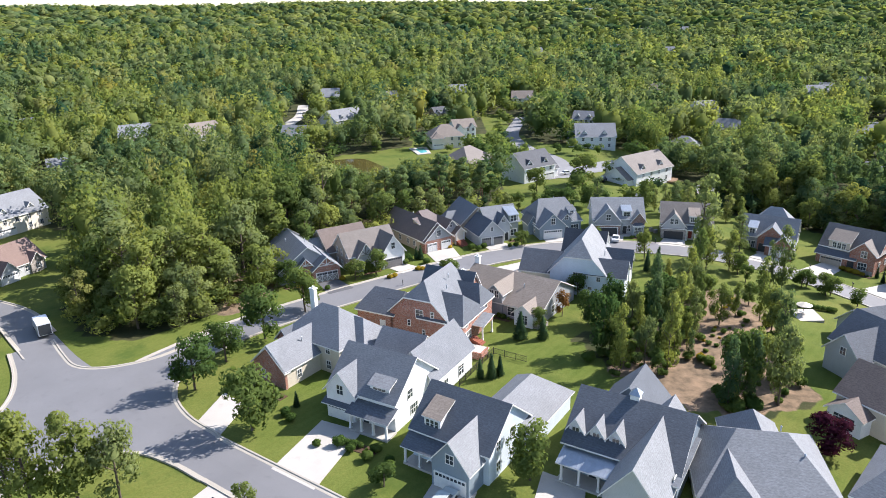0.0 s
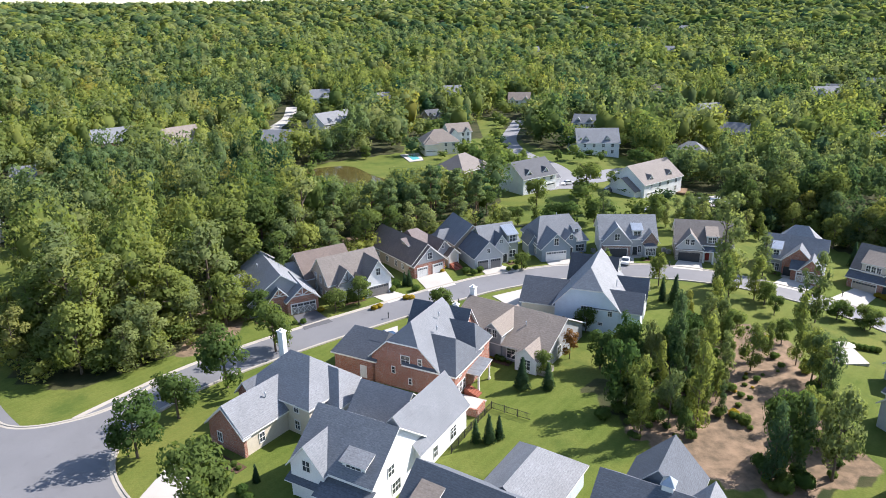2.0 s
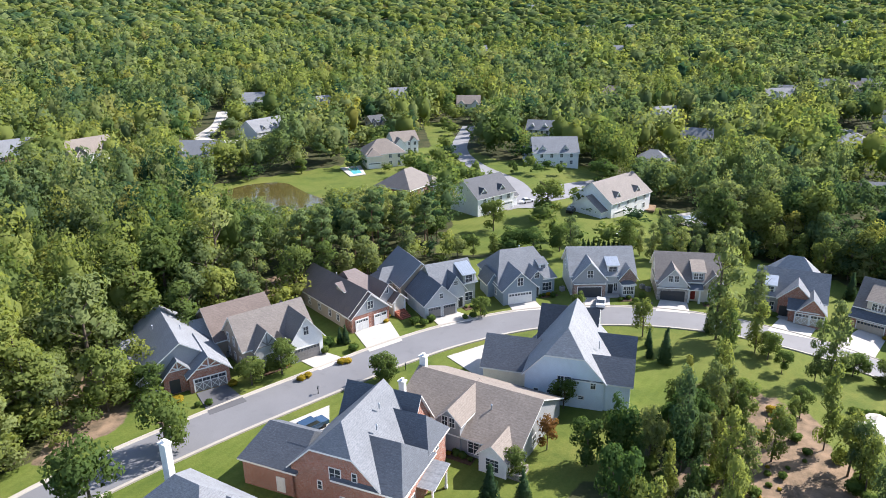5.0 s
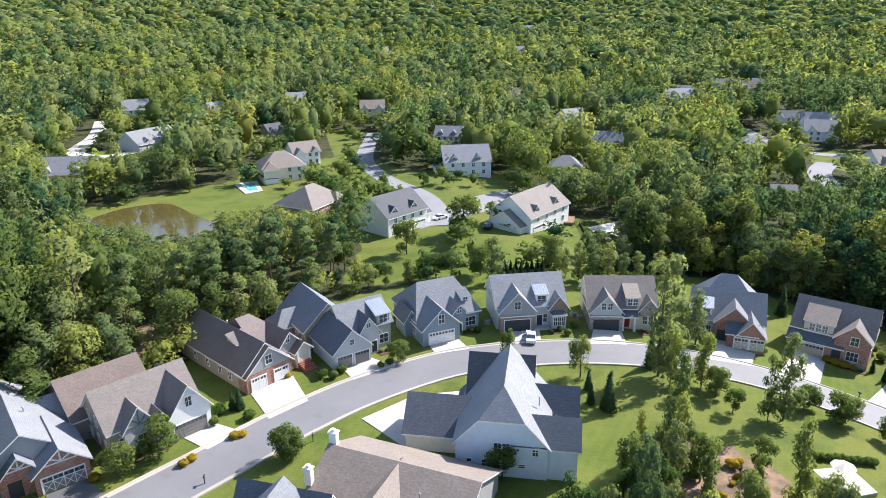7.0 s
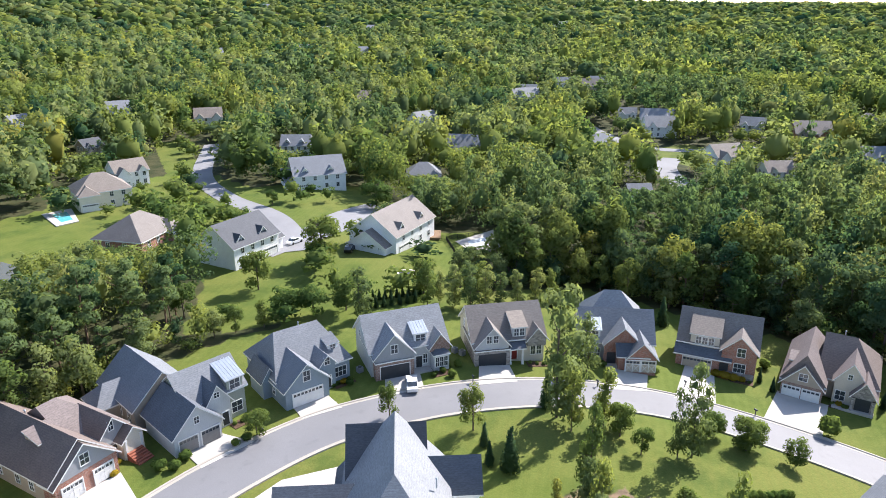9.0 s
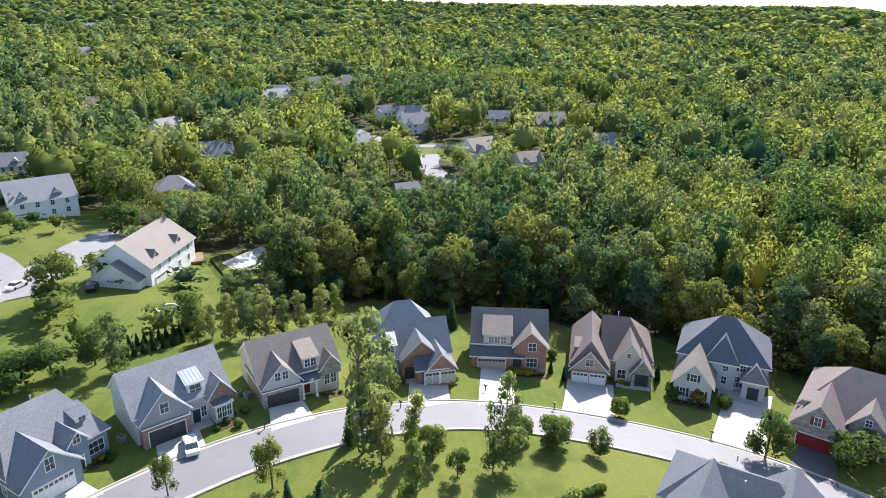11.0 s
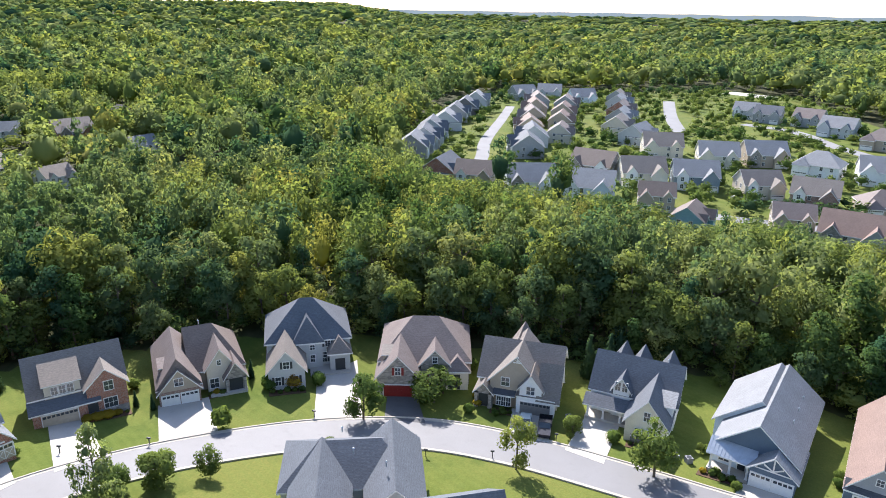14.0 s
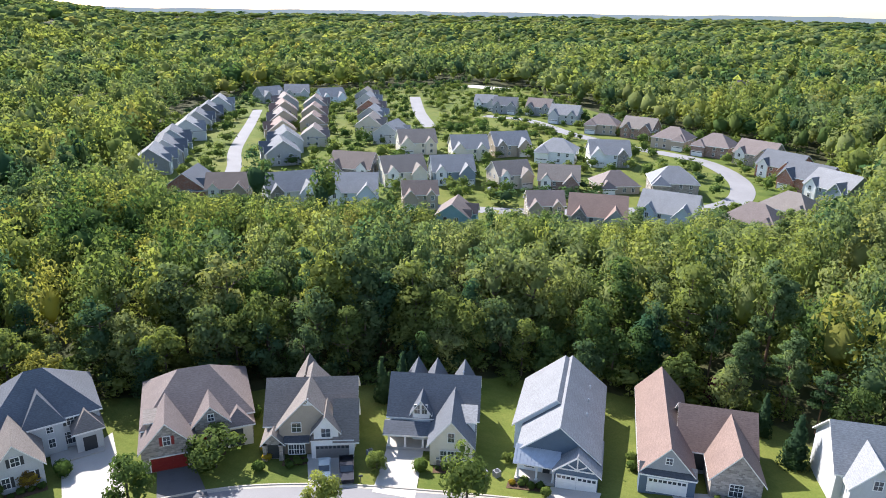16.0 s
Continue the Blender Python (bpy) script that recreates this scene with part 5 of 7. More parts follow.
far_house(-74.8, 330.6, -5, 20.3, 1, "palegrey", "grey", "s")
far_house(-51.3, 393.1, 50, 23.0, 1, "palegrey", "grey", "s")
far_house(2.6, 312.4, 11, 15.5, 2, "cream", "tan", "h")
far_house(11.5, 338.0, 18, 11.0, 2, "white", "tan", "g")
far_house(15.2, 268.7, 51, 16.7, 1, "brick", "taupe", "h")
far_house(35.1, 244.0, 35, 15.0, 2, "white", "dark", "s")
far_house(69.1, 308.2, -5, 17.6, 2, "white", "grey", "s")
far_house(76.2, 242.5, 38, 21.0, 2, "white", "taupe", "s")
far_house(13.3, 506.5, 9, 13.5, 2, "white", "grey", "g")
far_house(52.4, 454.2, -7, 13.5, 2, "white", "tan", "g")
far_house(75.2, 367.3, -23, 12.0, 2, "white", "grey", "s")
far_house(160.8, 522.2, -19, 24.0, 2, "white", "tan", "s")
far_house(165.6, 429.4, 16, 13.7, 2, "white", "grey", "g")
far_house(151.0, 360.6, -36, 20.3, 1, "palegrey", "grey", "s")
far_house(112.9, 319.8, -23, 12.9, 1, "grey", "grey", "h")
far_house(-78.8, 487.5, 11, 16.4, 2, "white", "grey", "s")
far_house(-32.8, 483.2, 35, 9.6, 2, "white", "grey", "g")
far_house(-0.4, 396.3, 31, 8.0, 2, "tan", "dark", "g")
far_house(276.5, 398.1, -39, 9.9, 2, "white", "grey", "g")
far_house(276.0, 373.5, -41, 17.3, 2, "white", "grey", "g")
far_house(214.9, 340.4, -17, 13.3, 1, "palegrey", "light", "h")
far_house(331.5, 504.8, -37, 14.6, 2, "beige", "tan", "g")
far_house(326.8, 535.5, -34, 15.2, 1, "white", "grey", "s")
far_house(286.9, 520.2, -32, 12.2, 1, "white", "grey", "s")
far_house(313.5, 1108.8, -6, 24.0, 2, "white", "grey", "s")
far_house(217.4, 876.4, -5, 22.2, 2, "white", "grey", "s")
far_house(265.1, 821.9, -9, 18.2, 2, "white", "grey", "s")
far_house(599.3, 1092.1, -20, 24.0, 2, "white", "grey", "s")
far_house(656.3, 1014.1, -24, 24.0, 2, "white", "grey", "s")
far_house(126.6, 874.6, 1, 18.6, 2, "white", "grey", "s")
far_house(372.7, 1098.4, -10, 20.8, 2, "white", "grey", "s")
far_house(344.4, 1691.6, -2, 24.0, 2, "white", "grey", "s")
far_house(-146.8, 330.7, 39, 22.2, 2, "brick", "grey", "s")
far_house(-113.9, 332.8, 49, 18.9, 2, "white", "tan", "g")
far_house(-231.7, 393.3, 31, 12.2, 1, "white", "grey", "s")
far_house(-148.7, 263.4, 29, 8.0, 2, "white", "grey", "g")
far_house(-123.1, 193.6, 67, 17.0, 2, "cream", "grey", "s")
far_house(-102.0, 155.5, 68, 13.3, 1, "palegrey", "rust", "g")
far_house(261.9, 353.9, -29, 15.2, 2, "white", "grey", "g")
far_house(236.6, 284.5, -10, 13.6, 2, "white", "tan", "g")
far_house(230.9, 255.7, -23, 10.5, 2, "white", "tan", "g")
far_house(314.0, 305.6, -35, 16.9, 2, "brick", "tan", "g")
far_house(307.0, 336.6, -51, 11.7, 2, "palegrey", "grey", "g")
far_house(264.7, 483.9, -3, 21.2, 2, "white", "grey", "g")
far_house(390.3, 330.3, -58, 10.2, 1, "white", "tan", "h")
far_house(169.1, 261.6, -23, 8.0, 1, "tan", "grey", "g")
far_house(346.5, 515.0, -38, 14.3, 2, "beige", "grey", "g")
far_house(289.3, 256.6, -30, 11.1, 2, "white", "grey", "g")
far_house(269.6, 120.0, -13, 15.8, 2, "brick", "slate", "g")
far_house(316.3, 138.6, 0, 17.0, 2, "grey", "bluegrey", "g")
far_house(336.6, 136.7, 4, 17.0, 2, "palegrey", "slate", "g")
far_house(362.1, 136.9, 3, 17.0, 2, "blue", "slate", "g")
far_house(389.9, 132.9, 2, 17.0, 2, "palegrey", "grey", "g")
far_house(419.2, 131.0, 1, 17.0, 2, "grey", "slate", "g")
far_house(449.2, 127.9, 0, 17.0, 2, "darkgrey", "slate", "g")
far_house(481.4, 123.7, -1, 17.0, 2, "palegrey", "grey", "g")
far_house(520.9, 97.1, -59, 17.0, 2, "grey", "grey", "g")
far_house(531.4, 81.5, -92, 17.0, 2, "palegrey", "grey", "g")
far_house(324.7, 102.3, -175, 17.0, 2, "grey", "slate", "g")
far_house(350.7, 100.0, -176, 16.9, 2, "palegrey", "slate", "g")
far_house(381.3, 101.1, -175, 15.3, 2, "tan", "rust", "g")
far_house(414.7, 100.4, -175, 16.3, 2, "tan", "mauve", "g")
far_house(451.9, 99.0, -176, 17.0, 2, "tan", "rust", "g")
far_house(485.7, 97.0, -176, 17.0, 2, "grey", "mauve", "g")
far_house(361.9, 73.7, -8, 13.4, 2, "beige", "mauve", "g")
far_house(401.3, 71.2, -8, 14.9, 2, "tan", "rust", "g")
far_house(436.6, 68.4, -8, 15.6, 2, "tan", "rust", "g")
far_house(473.6, 65.0, -8, 16.3, 2, "grey", "mauve", "g")
far_house(505.2, 57.5, -74, 17.0, 2, "paleblue", "grey", "g")
far_house(387.5, 41.5, -17, 17.0, 2, "beige", "taupe", "g")
far_house(418.6, 36.5, -18, 17.0, 2, "grey", "grey", "g")
far_house(450.8, 32.9, -17, 17.0, 2, "brick", "mauve", "g")
far_house(483.0, 30.6, -17, 17.0, 2, "palegrey", "grey", "g")
far_house(513.8, 28.3, -17, 15.4, 2, "grey", "taupe", "g")
far_house(359.8, 35.1, -29, 17.0, 2, "palegrey", "grey", "g")
far_house(330.3, 34.4, -91, 17.0, 2, "cream", "taupe", "g")
far_house(283.8, 71.1, -116, 16.7, 2, "stone", "brown", "g")
far_house(273.9, 50.7, -85, 16.3, 2, "cream", "taupe", "g")
far_house(271.6, 32.6, -94, 16.0, 2, "blue", "grey", "g")
far_house(313.1, 14.6, -95, 16.1, 2, "cream", "grey", "g")
far_house(318.2, -6.7, -89, 17.0, 2, "tan", "grey", "g")
far_house(262.2, 11.5, -84, 13.7, 2, "beige", "taupe", "g")
far_house(250.8, -0.8, -113, 14.6, 2, "brownbrick", "taupe", "g")
far_house(300.6, -19.3, -123, 17.0, 2, "white", "light", "h")
far_house(290.8, -41.0, -107, 17.0, 2, "white", "grey", "g")
far_house(247.6, -23.6, -97, 15.0, 1, "tan", "mauve", "h")
far_house(239.2, -40.7, -112, 16.4, 2, "stone", "grey", "h")
far_house(462.5, -36.4, -117, 14.1, 2, "palegrey", "grey", "g")
far_house(446.9, -44.6, -118, 14.8, 2, "grey", "slate", "g")
far_house(436.2, -63.1, -126, 15.4, 2, "grey", "mauve", "g")
far_house(403.1, -66.1, -128, 17.0, 2, "palegrey", "grey", "g")
far_house(366.7, -72.7, -126, 17.0, 2, "tan", "mauve", "h")
far_house(351.4, -85.5, -139, 17.0, 2, "brownbrick", "taupe", "g")
far_house(321.9, -86.7, -142, 17.0, 2, "tan", "mauve", "h")
far_house(301.7, -96.1, -145, 17.0, 2, "brownbrick", "mauve", "h")
far_house(280.9, -102.7, -153, 17.0, 2, "stone", "mauve", "g")
far_house(257.5, -96.3, -160, 17.0, 2, "brick", "slate", "g")
far_house(237.8, -91.7, -162, 17.0, 2, "brick", "slate", "g")
far_house(223.8, -90.1, -169, 17.0, 2, "blue", "grey", "g")
far_house(259.9, 114.4, -96, 13.7, 2, "tan", "brown", "g")
far_house(253.1, 92.6, -81, 17.0, 2, "white", "grey", "g")
far_house(247.7, 74.1, -101, 17.0, 2, "paleblue", "light", "g")
far_house(240.7, 51.9, -96, 11.5, 2, "tan", "brown", "g")
far_house(217.8, 41.2, -24, 11.5, 2, "teal", "brown", "g")
far_house(220.4, 15.7, -102, 11.5, 2, "tan", "mauve", "g")
far_house(205.8, 5.5, -116, 17.0, 2, "palegrey", "rust", "g")
far_house(205.2, -16.7, -132, 17.0, 2, "paleblue", "light", "g")
far_house(198.7, -40.6, -148, 17.0, 1, "stone", "mauve", "h")
far_house(209.2, -61.1, -156, 17.0, 1, "beige", "taupe", "h")
far_house(515.2, -267.0, -106, 15.5, 2, "brownbrick", "mauve", "g")
far_house(768.9, 31.8, -87, 14.2, 2, "palegrey", "grey", "g")

# ---- trees ----
rng = np.random.default_rng(11)


def leaf_quads(centres, normals, size, r):
    """Small leaf clumps: one three-cornered blade at each centre, turned at random about its normal."""
    n = len(centres)
    nr = normals + r.normal(0, 0.36, (n, 3))
    nr /= np.linalg.norm(nr, axis=1)[:, None] + 1e-9
    ref = r.normal(0, 1, (n, 3))
    u = np.cross(nr, ref)
    u /= np.linalg.norm(u, axis=1)[:, None] + 1e-9
    v = np.cross(nr, u)
    s = (size * r.uniform(0.6, 1.35, n))[:, None]
    u, v = u * s * 0.5, v * s * 0.5 * r.uniform(0.55, 1.0, n)[:, None]
    return np.stack([centres - u * 1.25 - v * 0.6, centres + u * 0.9 - v, centres + u * 0.2 + v * 1.4], 1)


def crown_points(n, lobes, r, inner=0.25):
    """Points and outward normals spread over a cluster of lobes (x, y, z, rx, rz)."""
    L = np.array(lobes)
    wgt = (L[:, 3] ** 2)
    pick = r.choice(len(L), n, p=wgt / wgt.sum())
    d = r.normal(0, 1, (n, 3))
    d[:, 2] += 0.25
    d /= np.linalg.norm(d, axis=1)[:, None]
    k = 1 - inner * r.random(n) ** 2
    sc = np.stack([L[pick, 3], L[pick, 3], L[pick, 4]], 1)
    return L[pick, :3] + d * sc * k[:, None], d


def lobes_for(kind, r):
    """Lobes of a crown for a tree one unit high and about as wide as its kind is."""
    out = []
    if kind == "oak":
        out.append((0, 0, 0.62, 0.22, 0.26))
        for i in range(13):
            a, z = r.uniform(0, 6.28), r.uniform(0.20, 0.82)
            q = 0.22 * math.sqrt(max(0.1, 1 - ((z - 0.55) / 0.42) ** 2))
            out.append((q * math.cos(a), q * math.sin(a), z, r.uniform(0.10, 0.16), r.uniform(0.09, 0.14)))
        out.append((r.uniform(-0.05, 0.05), r.uniform(-0.05, 0.05), 0.86, 0.13, 0.12))
    elif kind == "tall":
        for i in range(11):
            a, z = r.uniform(0, 6.28), 0.16 + 0.76 * i / 10
            q = r.uniform(0.02, 0.14) * (1.15 - 0.6 * abs(z - 0.6))
            out.append((q * math.cos(a), q * math.sin(a), z, r.uniform(0.09, 0.15) * (1.25 - 0.5 * z), r.uniform(0.08, 0.12)))
    elif kind == "pine":
        for i in range(13):
            a, z = r.uniform(0, 6.28), 0.48 + 0.48 * i / 12
            q = r.uniform(0.05, 0.17) * (1.5 - z)
            out.append((q * math.cos(a), q * math.sin(a), z, r.uniform(0.07, 0.11) * (1.5 - 0.7 * z), r.uniform(0.035, 0.055)))
    elif kind == "cedar":
        for i in range(12):
            z = 0.06 + 0.9 * i / 12
            out.append((r.uniform(-0.02, 0.02), r.uniform(-0.02, 0.02), z, 0.20 * (1 - z) + 0.025, 0.09))
    elif kind == "garden":
        for i in range(14):
            a, z = r.uniform(0, 6.28), r.uniform(0.20, 0.82)
            q = 0.26 * math.sqrt(max(0.08, 1 - ((z - 0.52) / 0.40) ** 2))
            out.append((q * math.cos(a), q * math.sin(a), z, r.uniform(0.12, 0.19), r.uniform(0.10, 0.15)))
        out.append((0, 0, 0.62, 0.24, 0.24))
    else:
        out.append((0, 0, 0.5, 0.5, 0.45))
        for i in range(5):
            a = r.uniform(0, 6.28)
            out.append((0.25 * math.cos(a), 0.25 * math.sin(a), r.uniform(0.4, 0.7), 0.28, 0.25))
    return out


def rounded(points, lobe_dirs, middle, r, jitter=0.22):
    """Normals that follow the swell of the lobe and of the whole crown, as massed foliage catches the light."""
    out = points - middle
    out /= np.linalg.norm(out, axis=1)[:, None] + 1e-9
    nr = 0.55 * lobe_dirs + 0.5 * out + r.normal(0, jitter, points.shape)
    nr[:, 2] += 0.18
    return nr / (np.linalg.norm(nr, axis=1)[:, None] + 1e-9)


def mesh_of(name, leaves, core_v, core_f, normals):
    """A mesh of loose leaf triangles and of the cores inside the crowns."""
    n = len(leaves)
    allv = np.vstack([leaves.reshape(-1, 3), core_v])
    loops = np.concatenate([np.arange(3 * n), (core_f + 3 * n).ravel()])
    me = bpy.data.meshes.new(name)
    me.vertices.add(len(allv))
    me.vertices.foreach_set("co", allv.astype(np.float32).ravel())
    me.loops.add(len(loops))
    me.loops.foreach_set("vertex_index", loops.astype(np.int32))
    me.polygons.add(len(loops) // 3)
    me.polygons.foreach_set("loop_start", (np.arange(len(loops) // 3) * 3).astype(np.int32))
    me.update(calc_edges=True)
    me.validate()
    at = me.attributes.new("custom_normal", "FLOAT_VECTOR", "POINT")
    at.data.foreach_set("vector", normals.astype(np.float32).ravel())
    return me


bm_ = bmesh.new()
bmesh.ops.create_icosphere(bm_, subdivisions=1, radius=1.0)
bm_.verts.ensure_lookup_table()
ICO_V = np.array([v.co[:] for v in bm_.verts])
ICO_F = np.array([[v.index for v in f.verts] for f in bm_.faces])
bm_.free()


def cores(lobes, k, r):
    vs, fs = [], []
    for i, (x, y, z, a, b) in enumerate(lobes):
        w = ICO_V * np.array([a, a, b]) * k * r.uniform(0.8, 1.15, (len(ICO_V), 1)) + np.array([x, y, z])
        vs.append(w)
        fs.append(ICO_F + i * len(ICO_V))
    return np.vstack(vs), np.vstack(fs)


def trunk_mesh(kind, r):
    """A tapered, slightly bent trunk with limbs that reach into the crown, for a tree one unit high."""
    bm = bmesh.new()

    def limb(p0, p1, r0, r1, seg=6):
        d = (Vector(p1) - Vector(p0))
        m = Matrix.Translation((Vector(p0) + Vector(p1)) / 2) @ d.to_track_quat("Z", "Y").to_matrix().to_4x4()
        bmesh.ops.create_cone(bm, cap_ends=True, segments=seg, radius1=r0, radius2=r1, depth=d.length, matrix=m)
    bx, by = r.uniform(-0.02, 0.02, 2)
    w = {"garden": 0.022, "oak": 0.02}.get(kind, 0.013)
    limb((0, 0, -0.05), (bx, by, 0.4), w, w * 0.75, 8)
    limb((bx, by, 0.39), (bx * 1.5, by * 0.4, 0.88 if kind in ("tall", "pine", "cedar") else 0.7), w * 0.75, w * 0.25, 8)
    for i in range(6 if kind != "cedar" else 0):
        a, z = r.uniform(0, 6.28), r.uniform(0.36, 0.68)
        q = r.uniform(0.08, 0.2)
        limb((bx, by, z), (bx + q * math.cos(a), by + q * math.sin(a), z + r.uniform(0.05, 0.18)), w * 0.4, w * 0.15, 5)
    me = bpy.data.meshes.new("trunk")
    bm.to_mesh(me)
    bm.free()
    return me


def variants(kind, count, n, size, mats, core=0.42):
    out = []
    for i in range(count):
        r = np.random.default_rng(100 + 17 * i + sum(map(ord, kind)))
        lb = lobes_for(kind, r)
        c, d = crown_points(n, lb, r, 0.35)
        cv, cf = cores(lb, core, r)
        mid = np.array([0, 0, np.array(lb)[:, 2].mean() - 0.06])
        nl = rounded(c, d, mid, r)
        nc = rounded(cv, np.tile(ICO_V, (len(lb), 1)), mid, r, 0.1)
        me = mesh_of("crown", leaf_quads(c, d, size, r), cv, cf, np.vstack([np.repeat(nl, 3, axis=0), nc]))
        me.materials.append(mats[i % len(mats)])
        tr = trunk_mesh(kind, r)
        tr.materials.append(PINEBARK if kind == "pine" else BARK)
        out.append((tr, me))
    return out


TREES = {
    "oak": variants("oak", 5, 2000, 0.036, [LEAF["oak"], LEAF["woods"]]),
    "tall": variants("tall", 5, 1800, 0.031, [LEAF["woods"], LEAF["oak"], LEAF["woods"]]),
    "pine": variants("pine", 4, 1900, 0.028, [LEAF["pine"]], 0.45),
    "cedar": variants("cedar", 3, 1300, 0.036, [LEAF["cedar"]], 0.8),
    "garden": variants("garden", 5, 1900, 0.046, [LEAF["garden"]]),
    "bush": variants("bush", 4, 520, 0.12, [LEAF["shrub"]], 0.85),
    "goldbush": variants("bush", 2, 450, 0.12, [LEAF["gold"]], 0.85),
    "purple": variants("garden", 1, 1800, 0.05, [LEAF["purple"]]),
    "turning": variants("oak", 2, 1300, 0.045, [LEAF["autumn"]]),
}
TREE_LABEL = {
    "oak": ("broad leafy green tree at the wood's edge", "tree"), "tall": ("tall slender green woodland tree", "tree"), "pine": ("tall pine with high needled crown and bare trunk", "pine tree"),
    "cedar": ("dark green conical evergreen beside a lawn", "evergreen"), "garden": ("small round-crowned green garden tree on the lawn", "tree"), "bush": ("rounded green shrub in a planting bed", "shrub"),
    "goldbush": ("low golden-yellow shrub in a planting bed", "shrub"), "purple": ("purple-leaved ornamental tree beside a house", "tree"), "turning": ("small tree with leaves turning orange", "tree")}


def tree(kind, x, y, height, wide=1.0, which=None, group=""):
    r = random.Random(int(x * 31 + y * 57))
    tr, me = TREES[kind][which if which is not None else r.randrange(len(TREES[kind]))]
    shrub = kind in ("bush", "goldbush")
    ob = new("shrub" if shrub else "tree")
    ob.empty_display_size = 0.3
    ob.matrix_basis = pose(x, y, float(terrain(x, y)) - (0.1 if shrub else 0.0), 0, 0, r.uniform(0, 360)) @ Matrix.Diagonal((height * wide, height * wide, height, 1))
    lab, cat = TREE_LABEL[kind]
    tagged(ob, lab, cat, group)
    if not shrub:
        o = new("trunk", tr)
        o.parent = ob
    o = new("crown", me)
    o.parent = ob


# ---- woods ----
def open_ground(x, y, margin=0.0):
    hit = np.zeros(np.shape(x), bool)
    for poly in CLEARINGS:
        hit |= inside(x, y, poly)
    for pts, w in [(ROAD_A, 4), (ROAD_B, 4)] + [v for v in LANES.values()]:
        hit |= near_line(x, y, pts) < w + 4
    return hit


def low_growth(x, y, tall):
    """Lower growth on the downhill side of houses, lanes and the pond."""
    for hx, hy, half, lift in VIEWS:
        for ex, ey in (((0, 0), (2, 30)) if hx < -40 else ((1, 25), (5, 70)) if hx < 120 else ((20, 94),)):
            dist = math.hypot(hx - ex, hy - ey)
            ux, uy = (ex - hx) / dist, (ey - hy) / dist
            s = (x - hx) * ux + (y - hy) * uy
            side = np.abs((x - hx) * uy - (y - hy) * ux)
            hit = (s > -2) & (s < 75) & (side < half)
            tall = np.where(hit, np.minimum(tall, lift + s * 57 / dist), tall)
    return tall


def scatter(r0, r1, step, az0=-43, az1=143):
    n = int(2 * r1 / step) + 1
    g = (np.arange(n) - n / 2) * step
    x, y = np.meshgrid(g, g)
    x = x.ravel() + rng.uniform(-0.42, 0.42, n * n) * step + 12
    y = y.ravel() + rng.uniform(-0.42, 0.42, n * n) * step + 75
    r, az = np.hypot(x - 12, y - 75), np.degrees(np.arctan2(x - 12, y - 75))
    ok = (r >= r0) & (r < r1) & (az > az0) & (az < az1)
    x, y = x[ok], y[ok]
    ok = ~open_ground(x, y)
    for hx, hy in HOUSE_SPOTS:
        ok &= np.hypot(x - hx, y - hy) > 10
    x, y = x[ok], y[ok]
    tall = rng.uniform(9, 24, len(x))
    tall = np.minimum(tall, 10 + 0.8 * near_line(x, y, CLEARINGS[0]))
    tall = low_growth(x, y, tall)
    ok = tall > 2.2
    return x[ok], y[ok], tall[ok]


HOUSE_SPOTS = [(o.matrix_basis.translation.x + 5 * -math.sin(o.rotation_euler.z), o.matrix_basis.translation.y + 5 * math.cos(o.rotation_euler.z)) for o in scene.objects if o.name.startswith("house") and o.parent is None]

VIEWS = [(hx, hy, 7.5, 1.5 if hy < 345 and -20 < hx < 90 else 3.2) for hx, hy in HOUSE_SPOTS if math.hypot(hx - 12, hy - 75) > 135]
for pts, w in LANES.values():
    VIEWS += [(px, py, 5.0, 2.5) for px, py in dense(pts, 14)]
VIEWS += [(-26, 262, 9, 0.5), (-38, 274, 9, 0.5), (-46, 282, 7, 0.5), (-8, 285, 14, 0.5), (60, 235, 10, 0.5), (30, 225, 8, 0.5), (92, 243, 8, 0.5)]


